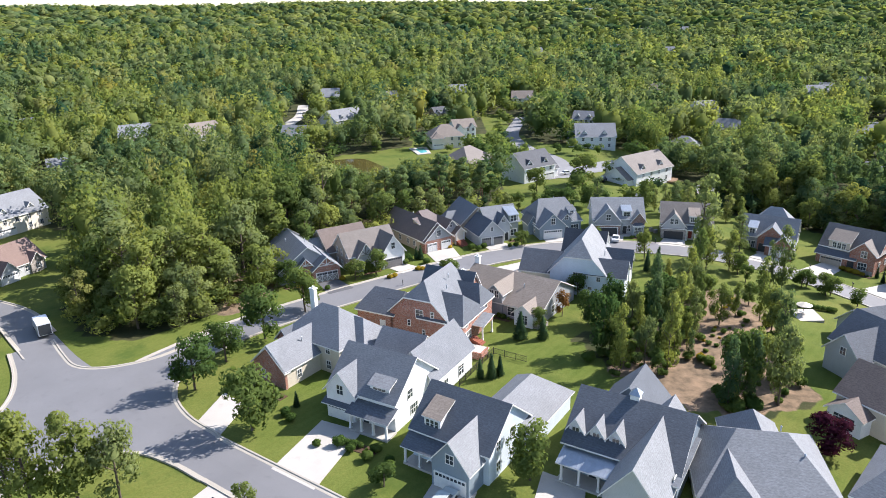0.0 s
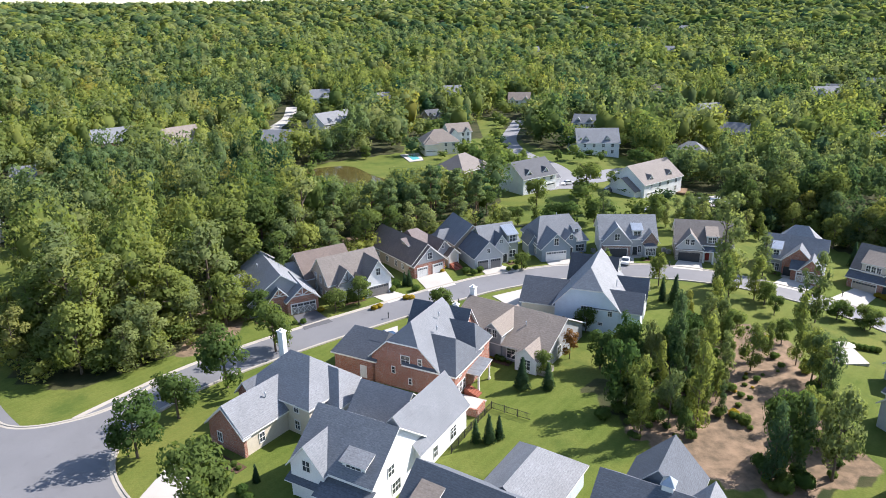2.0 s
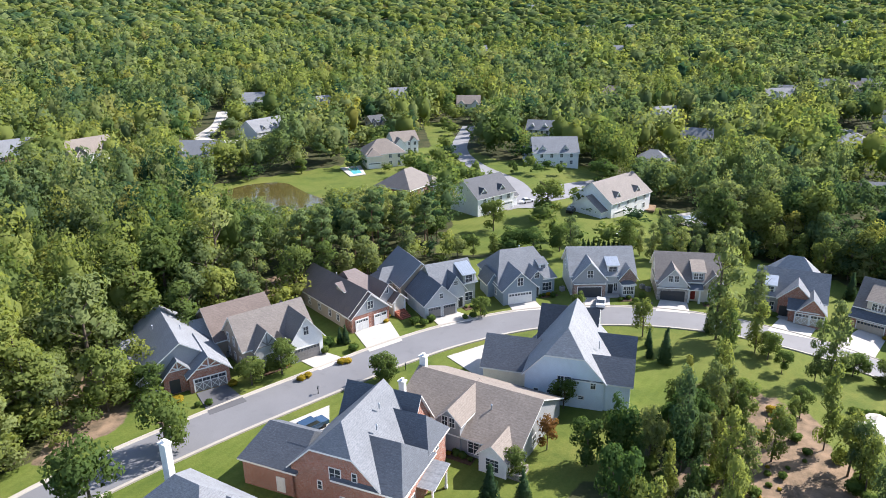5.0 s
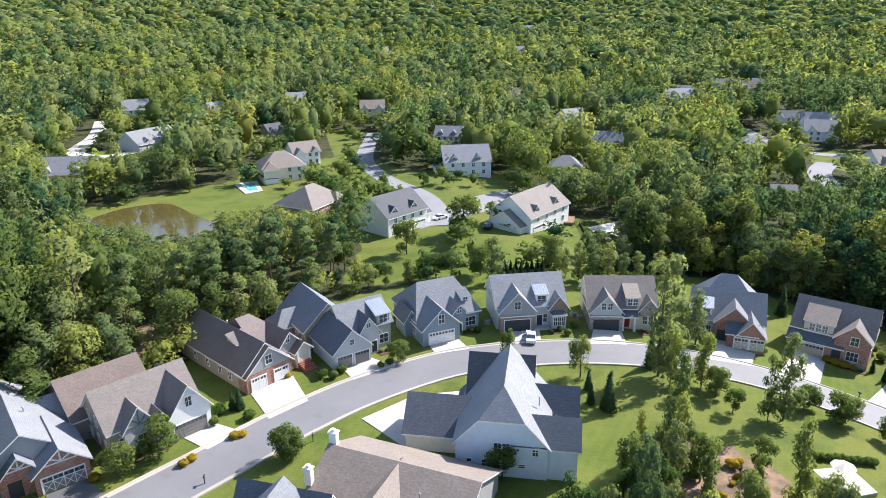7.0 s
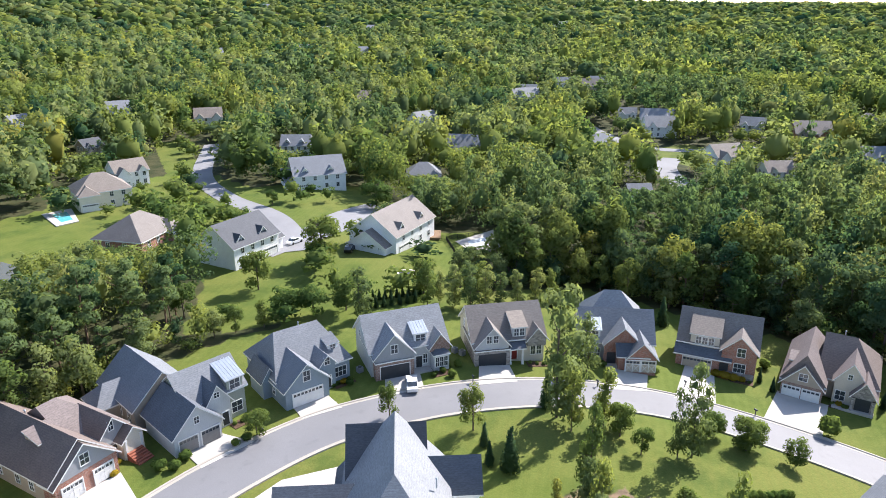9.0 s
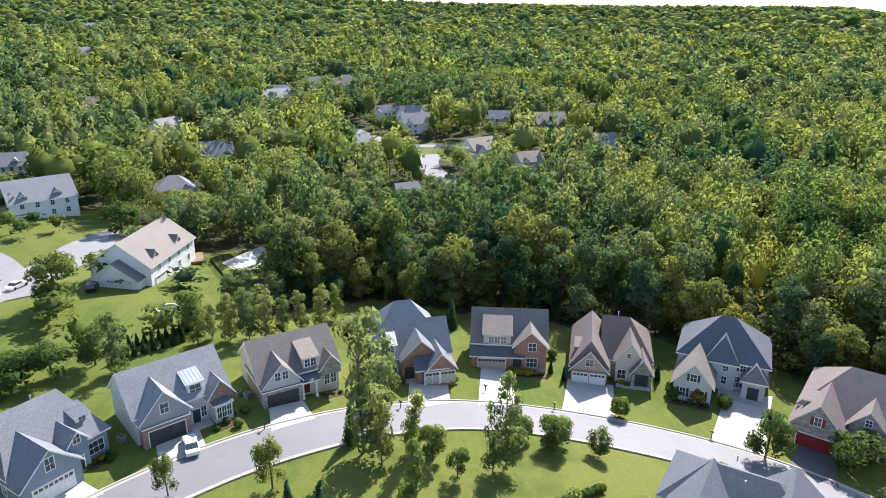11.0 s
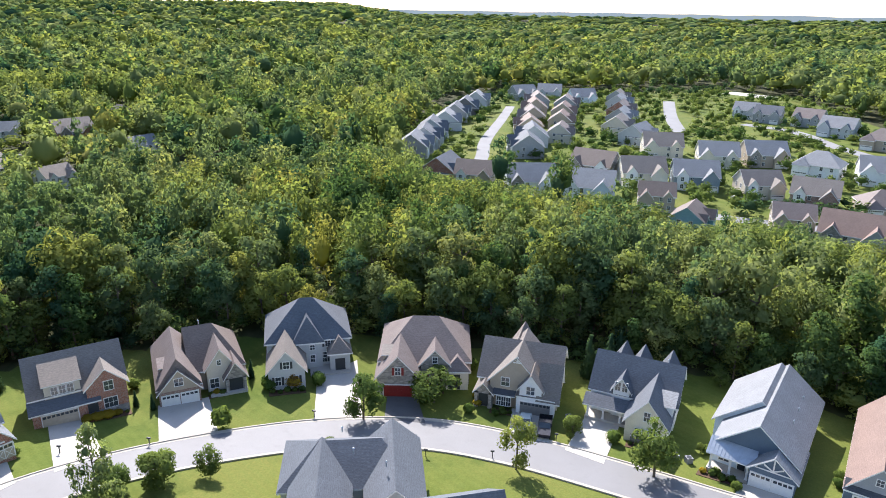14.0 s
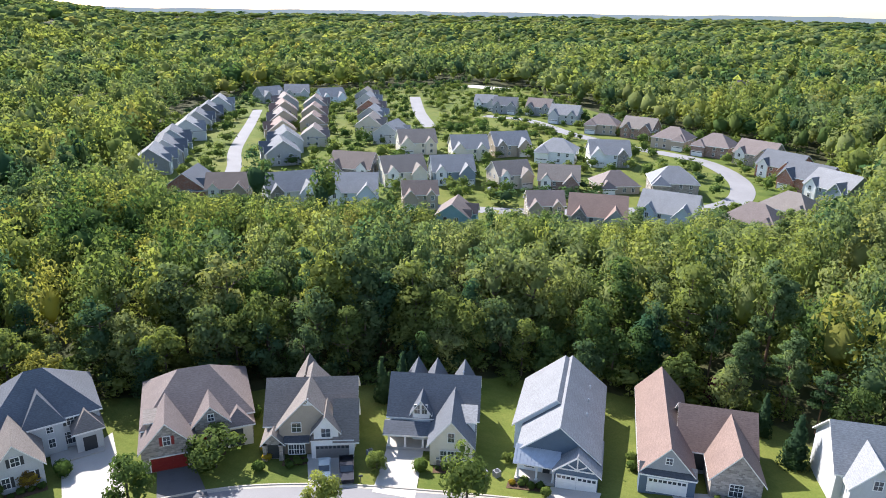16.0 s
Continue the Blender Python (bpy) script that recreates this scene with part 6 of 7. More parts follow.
def woods(name, xs, ys, nq, size, core_on, mat, label, kinds=("oak", "oak", "oak", "tall", "pine"), tall=None, wide=1.0):
    """Far trees joined in one mesh."""
    r = np.random.default_rng(len(xs))
    tmpl = []
    for k in kinds:
        for i in range(3):
            lb = lobes_for(k, r)
            c, d = crown_points(nq, lb, r, 0.3)
            q = leaf_quads(c, d, size, r)
            L = np.array(lb)
            lo, hi = L[:, 2].min(), L[:, 2].max()
            cv = ICO_V * np.array([0.30, 0.30, (hi - lo) * 0.5 + 0.06]) * core_on * (0.28 if k == "pine" else 0.9) * r.uniform(0.75, 1.2, (len(ICO_V), 1)) + np.array([0, 0, (lo + hi) / 2])
            mid = np.array([0, 0, (lo + hi) / 2 - 0.1])
            tmpl.append((q, cv, np.repeat(rounded(c, d, mid, r), 3, axis=0), rounded(cv, ICO_V, mid, r, 0.1)))
    Q, V, F, off = [], [], [], 0
    NQ, NV = [], []
    mi = np.zeros(len(xs), np.int32)
    zz = terrain(xs, ys)
    for i in range(len(xs)):
        stand = noise.noise(Vector((xs[i] * 0.011, ys[i] * 0.011, 7))) + r.normal(0, 0.16)
        mi[i] = 1 if stand > 0.36 else (2 if stand < -0.06 else 0)
        q, cv, nq_, nv_ = tmpl[r.integers(max(3, len(tmpl) - 3)) if mi[i] != 1 else len(tmpl) - 1 - r.integers(3)]
        a = r.uniform(0, 6.28)
        h = tall[i]
        w = (0.4 * h + 8.2) * wide * r.choice((0.8, 1.0, 1.15, 1.4))
        m = np.array([[math.cos(a) * w, -math.sin(a) * w, 0], [math.sin(a) * w, math.cos(a) * w, 0], [0, 0, h]])
        t = np.array([xs[i], ys[i], zz[i]])
        Q.append(q @ m.T + t)
        V.append(cv @ m.T + t)
        F.append(ICO_F + off)
        off += len(ICO_V)
        turn = np.array([[math.cos(a), -math.sin(a), 0], [math.sin(a), math.cos(a), 0], [0, 0, 1]])
        NQ.append(nq_ @ turn.T)
        NV.append(nv_ @ turn.T)
    me = mesh_of(name, np.concatenate(Q), np.concatenate(V), np.concatenate(F), np.vstack(NQ + NV))
    for q in (mat, LEAF["pine"] if mat is LEAF["woods"] else LEAF["cedar"], LEAF["oak"] if mat is LEAF["woods"] else mat):
        me.materials.append(q)
    at = me.attributes.new("tint", "FLOAT", "POINT")
    tint = r.random(len(xs)).astype(np.float32)
    at.data.foreach_set("value", np.concatenate([np.repeat(tint, nq * 3), np.repeat(tint, len(ICO_V))]))
    me.polygons.foreach_set("material_index", np.concatenate([np.repeat(mi, nq), np.repeat(mi, len(ICO_F))]).astype(np.int32))
    return tagged(new(name, me), label, "woods", kind="stuff")


x, y, tall = scatter(0, 250, 6.0, -80)
edge = near_line(x, y, CLEARINGS[0]) + np.where((y < 10) | (x < -95), 500, 0)
order = np.argsort(edge)
near, rest = order[:200], order[200:]
for i in near:
    px, py = float(x[i]), float(y[i])
    patchy = noise.noise(Vector((px * 0.02, py * 0.02, 3)))
    if inside(px, py, [(-62, 196), (-40, 250), (0, 245), (20, 215), (0, 196), (-30, 186)]) or (100 < px < 135 and py < 25):
        k = "pine"
    else:
        k = "pine" if patchy > 0.45 else ("oak" if rng.random() < 0.45 else "tall")
    tree(k, px, py, float(tall[i]), 1.0 if k != "tall" else 1.25, group="woodland trees")
woods("woods_near", x[rest], y[rest], 540, 0.041, 0.52, LEAF["woods"], "dense mixed green woodland behind the houses", tall=tall[rest])
x, y, tall = scatter(250, 520, 8.4)
woods("woods_middle", x, y, 165, 0.068, 0.7, LEAF["woods"], "dense mixed green woodland around far houses", tall=tall, wide=1.12)
x, y, tall = scatter(520, 1000, 12)
woods("woods_far", x, y, 46, 0.125, 0.75, LEAF["woods"], "continuous green forest canopy on rising land", ("oak", "oak", "pine"), tall, 1.4)
x, y, tall = scatter(1000, 2300, 25)
woods("woods_hills", x, y, 16, 0.2, 0.95, LEAF["woods"], "distant green forest on the hills", ("oak",), tall, 2.2)
x, y, tall = scatter(2300, 4300, 75)
woods("woods_horizon", x, y, 8, 0.28, 1.0, LEAF["woods"], "faint forest along the horizon", ("oak",), tall, 5.5)


gx, gy = np.meshgrid(np.arange(-120, 150, 3.6), np.arange(20, 235, 3.6))
gx, gy = gx.ravel() + rng.uniform(-1.6, 1.6, gx.size), gy.ravel() + rng.uniform(-1.6, 1.6, gy.size)
rim = CLEARINGS[0][:20] + [CLEARINGS[0][20]]
ok = (near_line(gx, gy, rim) < 6) & ~inside(gx, gy, CLEARINGS[0]) & ~open_ground(gx, gy)
ok |= (near_line(gx, gy, [(-90, 144), (-80, 137), (-70, 125), (-59, 121), (-52, 129), (-44, 140)]) < 4) & ~open_ground(gx, gy)
gx, gy = gx[ok], gy[ok]
woods("wood_edge", gx, gy, 330, 0.07, 0.6, LEAF["oak"], "bushy undergrowth along the edge of the woods", ("garden", "oak"), rng.uniform(2.5, 8, len(gx)), 0.62)


def yard_trees(name, poly, step, label, h0, h1, clear, wide=0.6, share=0.75):
    """Small garden trees between far houses."""
    P = np.array(poly)
    gx, gy = np.meshgrid(np.arange(P[:, 0].min(), P[:, 0].max(), step), np.arange(P[:, 1].min(), P[:, 1].max(), step))
    gx, gy = gx.ravel() + rng.uniform(-0.45, 0.45, gx.size) * step, gy.ravel() + rng.uniform(-0.45, 0.45, gy.size) * step
    ok = inside(gx, gy, poly) & (rng.random(gx.size) < share)
    for hx, hy in HOUSE_SPOTS:
        ok &= np.hypot(gx - hx, gy - hy) > clear
    for pts, w in LANES.values():
        ok &= near_line(gx, gy, pts) > w + 2.5
    for cx, cy, cr in ((-36, 268, 30), (-8, 285, 20), (60, 224, 13), (92, 243, 14), (30, 226, 12)):
        ok &= np.hypot(gx - cx, gy - cy) > cr
    gx, gy = gx[ok], gy[ok]
    tall = low_growth(gx, gy, rng.uniform(h0, h1, len(gx)))
    ok = tall > 1.8
    woods(name, gx[ok], gy[ok], 110, 0.1, 0.8, LEAF["garden"], label, ("oak", "garden", "garden"), tall[ok], wide)


yard_trees("garden_trees_east", CLEARINGS[7], 8, "small garden trees between the far houses", 3.5, 8, 9.3, 0.8, 0.62)
yard_trees("garden_trees_north", CLEARINGS[2], 7.6, "garden trees between the houses by the pond", 5, 11, 10, 0.85, 0.38)

# the young woodlot inside the bend
P = np.array(WOODLOT)
k = 0
lot = np.random.default_rng(5)
while k < 52:
    px, py = lot.uniform(P[:, 0].min(), P[:, 0].max()), lot.uniform(P[:, 1].min(), P[:, 1].max())
    if not inside(px, py, WOODLOT) or (inside(px, py, STRIP) and lot.random() < 0.88) or min(math.hypot(px - hx, py - hy) for hx, hy in HOUSE_SPOTS) < 9:
        continue
    tree(("tall", "garden", "tall", "oak")[k % 4], px, py, float(lot.uniform(5, 15)), 0.6, group="young woodlot trees")
    for _ in range(2):
        tree("bush", px + lot.uniform(-3, 3), py + lot.uniform(-3, 3), float(lot.uniform(0.8, 2.4)), 1.1, group="woodlot shrubs")
    k += 1
for px, py, h in ((44.6, 126.8, 9), (42.9, 121.2, 8), (48.4, 128.8, 11), (53.0, 130.0, 8), (52.6, 120.6, 9), (57.6, 125.0, 7), (62.6, 130.5, 6), (61.0, 117.0, 10), (41.2, 128.2, 6), (44.6, 132.6, 7)):
    tree(("tall", "oak", "garden")[int(px) % 3], px, py, h, 0.75, group="young woodlot trees")
for _ in range(90):
    px, py = lot.uniform(38, 64), lot.uniform(92, 140)
    if inside(px, py, STRIP):
        tree("goldbush" if lot.random() < 0.15 else "bush", px, py, float(lot.uniform(0.4, 1.1)), 1.3, group="woodlot shrubs")

# ---- cars ----
def car_paint(name, c):
    return Nodes(name, 0.25, 0.3, 0.6).colour(c)


PAINT = {k: car_paint("car_" + k, c) for k, c in dict(white=(0.75, 0.75, 0.75), silver=(0.50, 0.55, 0.55), black=(0.02, 0.02, 0.025), blue=(0.04, 0.08, 0.14), red=(0.3, 0.03, 0.02)).items()}


def car(name, x, y, head, paint, label, kind="sedan", lift=0.12):
    ob = new(name)
    ob.matrix_basis = pose(x, y, float(terrain(x, y)) + lift, 0, 0, head)
    tagged(ob, label, "truck" if kind in ("pickup", "box") else "car")
    L, W = {"sedan": (4.7, 1.8), "suv": (4.8, 1.9), "pickup": (5.6, 2.0), "box": (7.5, 2.4)}[kind]
    a, w = L / 2, W / 2
    bm = bmesh.new()
    side = {"sedan": [(-a, 0.3), (a, 0.3), (a, 0.72), (a * 0.55, 0.92), (-a * 0.7, 0.98), (-a, 0.85)],
            "suv": [(-a, 0.35), (a, 0.35), (a, 0.9), (a * 0.5, 1.08), (-a, 1.1)],
            "pickup": [(-a, 0.5), (a, 0.5), (a, 1.05), (a * 0.35, 1.15), (-a * 0.15, 1.15), (-a * 0.15, 0.75), (-a * 0.95, 0.75), (-a * 0.95, 1.15), (-a, 1.15)],
            "box": [(a * 0.45, 0.5), (a, 0.5), (a, 1.25), (a * 0.85, 1.45), (a * 0.75, 2.2), (a * 0.45, 2.2)]}[kind]
    prism(bm, side, "y", -w, w)
    part("body", bm, paint, ob)
    if kind == "pickup":
        for s in (-1, 1):
            bm = bmesh.new()
            box(bm, -a, -a * 0.1, s * w - 0.06, s * w + 0.06, 0.6, 1.16)
            part("bed_side", bm, paint, ob)
    if kind == "box":
        bm = bmesh.new()
        box(bm, -a, a * 0.42, -w, w, 0.7, 3.0)
        part("cargo_box", bm, PAINT["white"], ob)
        # the open rear: a thin dark sheet paints the shade inside the box
        bm = bmesh.new()
        box(bm, -a - 0.04, -a - 0.01, -w + 0.15, w - 0.15, 0.8, 2.85)
        part("rear_shade_panel", bm, DARKPAINT_SHADE, ob)
    else:
        cab = {"sedan": [(-a * 0.75, 0.93), (a * 0.45, 0.9), (a * 0.12, 1.42), (-a * 0.42, 1.44)], "suv": [(-a * 0.97, 1.05), (a * 0.42, 1.05), (a * 0.15, 1.7), (-a * 0.85, 1.72)],
               "pickup": [(-a * 0.12, 1.1), (a * 0.4, 1.1), (a * 0.2, 1.8), (-a * 0.08, 1.82)]}[kind]
        bm = bmesh.new()
        prism(bm, cab, "y", -w * 0.86, w * 0.86)
        part("cabin_glass", bm, GLASS, ob)
        bm = bmesh.new()
        box(bm, cab[3][0] - 0.02, cab[2][0] + 0.02, -w * 0.84, w * 0.84, cab[3][1] - 0.03, cab[3][1] + 0.03)
        part("car_roof", bm, paint, ob)
    for sx in (-0.62, 0.62):
        for sy in (-1, 1):
            bm = bmesh.new()
            bmesh.ops.create_cone(bm, cap_ends=True, segments=14, radius1=0.34, radius2=0.34, depth=0.22, matrix=pose(sx * a, sy * (w - 0.08), 0.34, 90))
            part("wheel", bm, RUBBER, ob)


car("car", 45.6, 173.6, 70, PAINT["white"], "white sedan parked on a concrete driveway")
car("car", 109.6, 93.0, 175, PAINT["silver"], "pale silver sedan parked before the garage")
car("pickup_truck", 108.6, 89.9, 175, PAINT["black"], "black pickup truck parked before the garage", "pickup")
car("car", 46.4, 253.4, 30, PAINT["white"], "white car parked by the lane")
car("car", 57.4, 241.4, 60, PAINT["black"], "dark car parked beside the house", "suv")
car("box_truck", -79.6, 123.6, 128, PAINT["white"], "white box truck with open rear parked on the street", "box")
car("car", -0.8, 70.6, 60, PAINT["silver"], "silver car parked on the driveway", "suv")
car("car", -30.2, 69.6, 62, PAINT["black"], "dark car parked on the driveway")
car("car", -9.6, 134.6, 40, PAINT["blue"], "dark blue sport utility car on the drive", "suv")
car("car", 262, 20, 100, PAINT["white"], "white car parked between far houses", "suv")
car("car", 320, 98, 10, PAINT["white"], "white car on the far lane")

# ---- small things ----
def mailbox(x, y):
    ob = new("mailbox")
    ob.matrix_basis = pose(x, y, float(terrain(x, y)))
    tagged(ob, "dark mailbox on a post at the kerb", "mailbox")
    bm = bmesh.new()
    box(bm, -0.06, 0.06, -0.06, 0.06, -0.2, 1.1)
    part("post", bm, DARKPAINT_SHADE, ob)
    bm = bmesh.new()
    prism(bm, [(-0.12, 1.1), (0.12, 1.1), (0.12, 1.25), (0.06, 1.33), (-0.06, 1.33), (-0.12, 1.25)], "y", -0.28, 0.28)
    part("box", bm, DARKPAINT_SHADE, ob)


for q in ((94.4, 147.6), (98.2, 107.2), (4.6, 150.8), (106.8, 126.6), (74.4, 162.6), (-43.0, 100.4), (106.0, 88.2), (55.2, 170.6), (21.0, 170.6), (-9.6, 144.6), (90.0, 158.6), (99.4, 97.6)):
    mailbox(*q)


def sheet(name, pts, z, mat, label, category):
    bm = bmesh.new()
    top = [bm.verts.new((px, py, z)) for px, py in pts]
    f = bm.faces.new(top)
    f.normal_update()
    if f.normal.z < 0:
        f.normal_flip()
    g = bmesh.ops.extrude_edge_only(bm, edges=list(bm.edges))
    for v in g["geom"]:
        if isinstance(v, bmesh.types.BMVert):
            v.co.z -= 0.6
    me = bpy.data.meshes.new(name)
    bm.to_mesh(me)
    me.materials.append(mat)
    return tagged(new(name, me), label, category, kind="structure")


pond = dense([(-55.6, 277.3), (-50, 286), (-43.9, 290.7), (-33.8, 290.8), (-24.3, 275), (-14.6, 260), (-13.0, 242), (-23.3, 240), (-37.5, 258), (-50, 270), (-55.6, 277.3)], 3)[:-1]
sheet("pond_water", pond.tolist(), 1.22, WATER, "still greenish-brown pond beside a lawn", "pond")
sheet("pool_deck", [(84, 233), (87.5, 245), (104, 250), (99.5, 236)], float(terrain(92, 243)) + 0.35, CONCRETE, "pale concrete pool terrace behind a house", "terrace")
sheet("pool_cover", [(90.5, 238.5), (92.5, 244), (98.5, 245.5), (96.5, 239.5)], float(terrain(92, 243)) + 0.37, COVER, "swimming pool under a pale taut cover", "pool")
sheet("pool_deck_pond", [(-15.3, 312.8), (-10.7, 297.3), (-5, 300), (-7.4, 316)], 1.35, CONCRETE, "pale pool terrace beside a beige house", "terrace")
sheet("pool_water_pond", [(-12.5, 311), (-9.6, 301), (-6.6, 302.5), (-8.6, 312.5)], 1.37, POOL, "turquoise swimming pool water", "pool")


def fence(name, pts, label, height=1.3, gap=2.2):
    """Posts with two rails and thin pickets."""
    ob = new(name)
    tagged(ob, label, "fence")
    for (x1, y1), (x2, y2) in zip(pts[:-1], pts[1:]):
        n = max(1, round(math.hypot(x2 - x1, y2 - y1) / gap))
        for i in range(n):
            ax, ay = x1 + (x2 - x1) * i / n, y1 + (y2 - y1) * i / n
            m = pose(ax, ay, float(terrain(ax, ay)), 0, 0, math.degrees(math.atan2(y2 - y1, x2 - x1)))
            l = math.hypot(x2 - x1, y2 - y1) / n
            bm = bmesh.new()
            box(bm, -0.05, 0.05, -0.05, 0.05, -0.2, height + 0.1)
            part("fence_post", bm, FENCE, ob, m=m)
            bm = bmesh.new()
            xs = [0.05]
            for j in range(1, 12):
                xs += [l * j / 12 - 0.012, l * j / 12 + 0.012]
            xs.append(l - 0.05)
            zs = [0.1, 0.2, 0.25, height - 0.15, height - 0.1, height]
            lattice(bm, xs, zs, -0.015, 0.015, {(i, j) for i in range(0, len(xs) - 1, 2) for j in (0, 2, 4)})
            part("fence_panel", bm, FENCE, ob, m=m)


fence("garden_fence", [(2.0, 99.5), (5.0, 105), (8.4, 110.6), (14, 107)], "black metal picket fence round a back yard")
fence("garden_fence", [(-33.5, 160), (-29.5, 181.5), (-18, 184)], "black metal picket fence at the wood edge")
fence("garden_fence", [(83, 232), (87, 246.5), (105.5, 251.5), (100.5, 235), (83, 232)], "low fence round a pool terrace")


def parasol(x, y):
    ob = new("parasol")
    ob.matrix_basis = pose(x, y, float(terrain(x, y)))
    tagged(ob, "cream garden parasol over a terrace table", "parasol")
    bm = bmesh.new()
    bmesh.ops.create_cone(bm, cap_ends=True, segments=8, radius1=0.04, radius2=0.04, depth=2.6, matrix=pose(0, 0, 1.3))
    part("pole", bm, DECK, ob)
    bm = bmesh.new()
    bmesh.ops.create_cone(bm, cap_ends=True, segments=8, radius1=1.6, radius2=0.05, depth=0.6, matrix=pose(0, 0, 2.5))
    part("canopy", bm, CREAM, ob)
    bm = bmesh.new()
    bmesh.ops.create_cone(bm, cap_ends=True, segments=14, radius1=0.7, radius2=0.7, depth=0.06, matrix=pose(0, 0, 0.72))
    part("tabletop", bm, WHITE, ob)


def trampoline(x, y):
    ob = new("trampoline")
    ob.matrix_basis = pose(x, y, float(terrain(x, y)))
    tagged(ob, "round garden trampoline with black mat and pale rim", "trampoline")
    bm = bmesh.new()
    bmesh.ops.create_cone(bm, cap_ends=True, segments=24, radius1=1.8, radius2=1.8, depth=0.03, matrix=pose(0, 0, 0.8))
    part("jumping_mat", bm, DARKPAINT_SHADE, ob)
    for i in range(24):
        if i == 0:
            bm = bmesh.new()
            rings = [[bm.verts.new((q * math.cos(math.tau * k / 24), q * math.sin(math.tau * k / 24), z)) for k in range(24)] for q, z in ((1.8, 0.78), (2.2, 0.78), (2.2, 0.86), (1.8, 0.86))]
        for m in range(4):
            p, q = rings[m], rings[(m + 1) % 4]
            bm.faces.new((p[i], p[(i + 1) % 24], q[(i + 1) % 24], q[i]))
    bmesh.ops.recalc_face_normals(bm, faces=bm.faces)
    part("rim_pad", bm, CREAM, ob)
    for i in range(6):
        a = math.tau * i / 6
        bm = bmesh.new()
        bmesh.ops.create_cone(bm, cap_ends=True, segments=8, radius1=0.04, radius2=0.04, depth=0.85, matrix=pose(2.1 * math.cos(a), 2.1 * math.sin(a), 0.4))
        part("leg", bm, METALROOF, ob)


trampoline(64.2, 220.3)
parasol(72.4, 127.4)
parasol(81.6, 251)
tagged(sheet("terrace_yard", [(68.5, 124), (70, 130), (75.5, 129.5), (75, 124)], float(terrain(72, 127)) + 0.2, CONCRETE, "pale stone terrace behind a house", "terrace"))
sheet("terrace_farm", [(81, 248), (84, 254), (88, 252), (85, 246)], float(terrain(84, 250)) + 0.9, DECK, "brown timber deck behind a house", "deck")


def heat_pump(x, y):
    ob = new("air_conditioner")
    ob.matrix_basis = pose(x, y, float(terrain(x, y)), 0, 0, 20)
    tagged(ob, "grey outdoor air conditioner unit beside a house", "air conditioner")
    bm = bmesh.new()
    box(bm, -0.45, 0.45, -0.45, 0.45, -0.1, 0.95)
    part("case", bm, plain("unit_metal", (0.25, 0.25, 0.25), 0.5) if "unit_metal" not in bpy.data.materials else bpy.data.materials["unit_metal"], ob)
    bm = bmesh.new()
    bmesh.ops.create_cone(bm, cap_ends=True, segments=16, radius1=0.36, radius2=0.36, depth=0.05, matrix=pose(0, 0, 0.97))
    part("fan_grille", bm, DARKPAINT_SHADE, ob)


for q in ((58.0, 180), (57.2, 181.4), (39.6, 182), (-26.0, 160.6), (-26.6, 159.4), (103.5, 71.0), (103.0, 69.2), (112.5, 86.0)):
    heat_pump(*q)

# ---- planting beds in front of the houses ----
def bed(x, y, head, u0, u1, v):
    m = pose(x, y, 0, 0, 0, head)
    q = [tuple((m @ Vector(p))[:2]) for p in ((u0, v - 1.7, 0), (u1, v - 1.5, 0), (u1, v + 0.2, 0), (u0, v + 0.2, 0))]
    patch("planting_bed", q, MULCH, "brown mulch bed along a house front", "planting bed", 0.08, 4)
    r = random.Random(int(x * 10 + u0))
    n = max(3, int((u1 - u0) / 1.05))
    for i in range(n):
        u = u0 + (u1 - u0) * (i + 0.5) / n
        p = m @ Vector((u, v - 0.6 + r.uniform(-0.3, 0.2), 0))
        tree("goldbush" if r.random() < 0.14 else "bush", p.x, p.y, r.uniform(0.6, 1.3), r.uniform(0.9, 1.4), group="foundation shrubs")


for q in ((-31.1, 147.6, 27, -6.2, -1.8, 0.0), (-16.2, 155.4, 33, -6.4, 0.4, -0.2), (14.8, 173.6, 21, 2.8, 6.5, 0.9), (31.8, 178, 12, 2.6, 6.4, 1.4), (47.4, 177.6, -5, 3, 7, -1.0), (64.4, 174.2, -15, 3, 6.6, 0.2),
          (83.3, 168.6, -32, -6.6, -2.6, 1.2), (100.6, 162, -50, 2.8, 6.6, -1.0), (110, 146.6, -58, 0.6, 3.4, 1.0), (118.4, 130.8, -70, -7.2, -1, -2.4), (117.4, 110.6, -83, 0, 3.6, 1.2), (114.6, 94.6, -99, -4, 0, -0.8),
          (109.6, 77.6, -108, 0.8, 6.4, -1.9), (98.4, 62.4, -118, -6.4, -1.2, 0.0), (91.6, 44.8, -117, 2, 8, -0.2), (-13.8, 87.2, -30, 0.5, 6, -2.4), (-23.6, 103, -35, -5.6, 1.4, -6.0), (9.8, 127.2, -35, -8, 4, 0.2)):
    bed(*q)

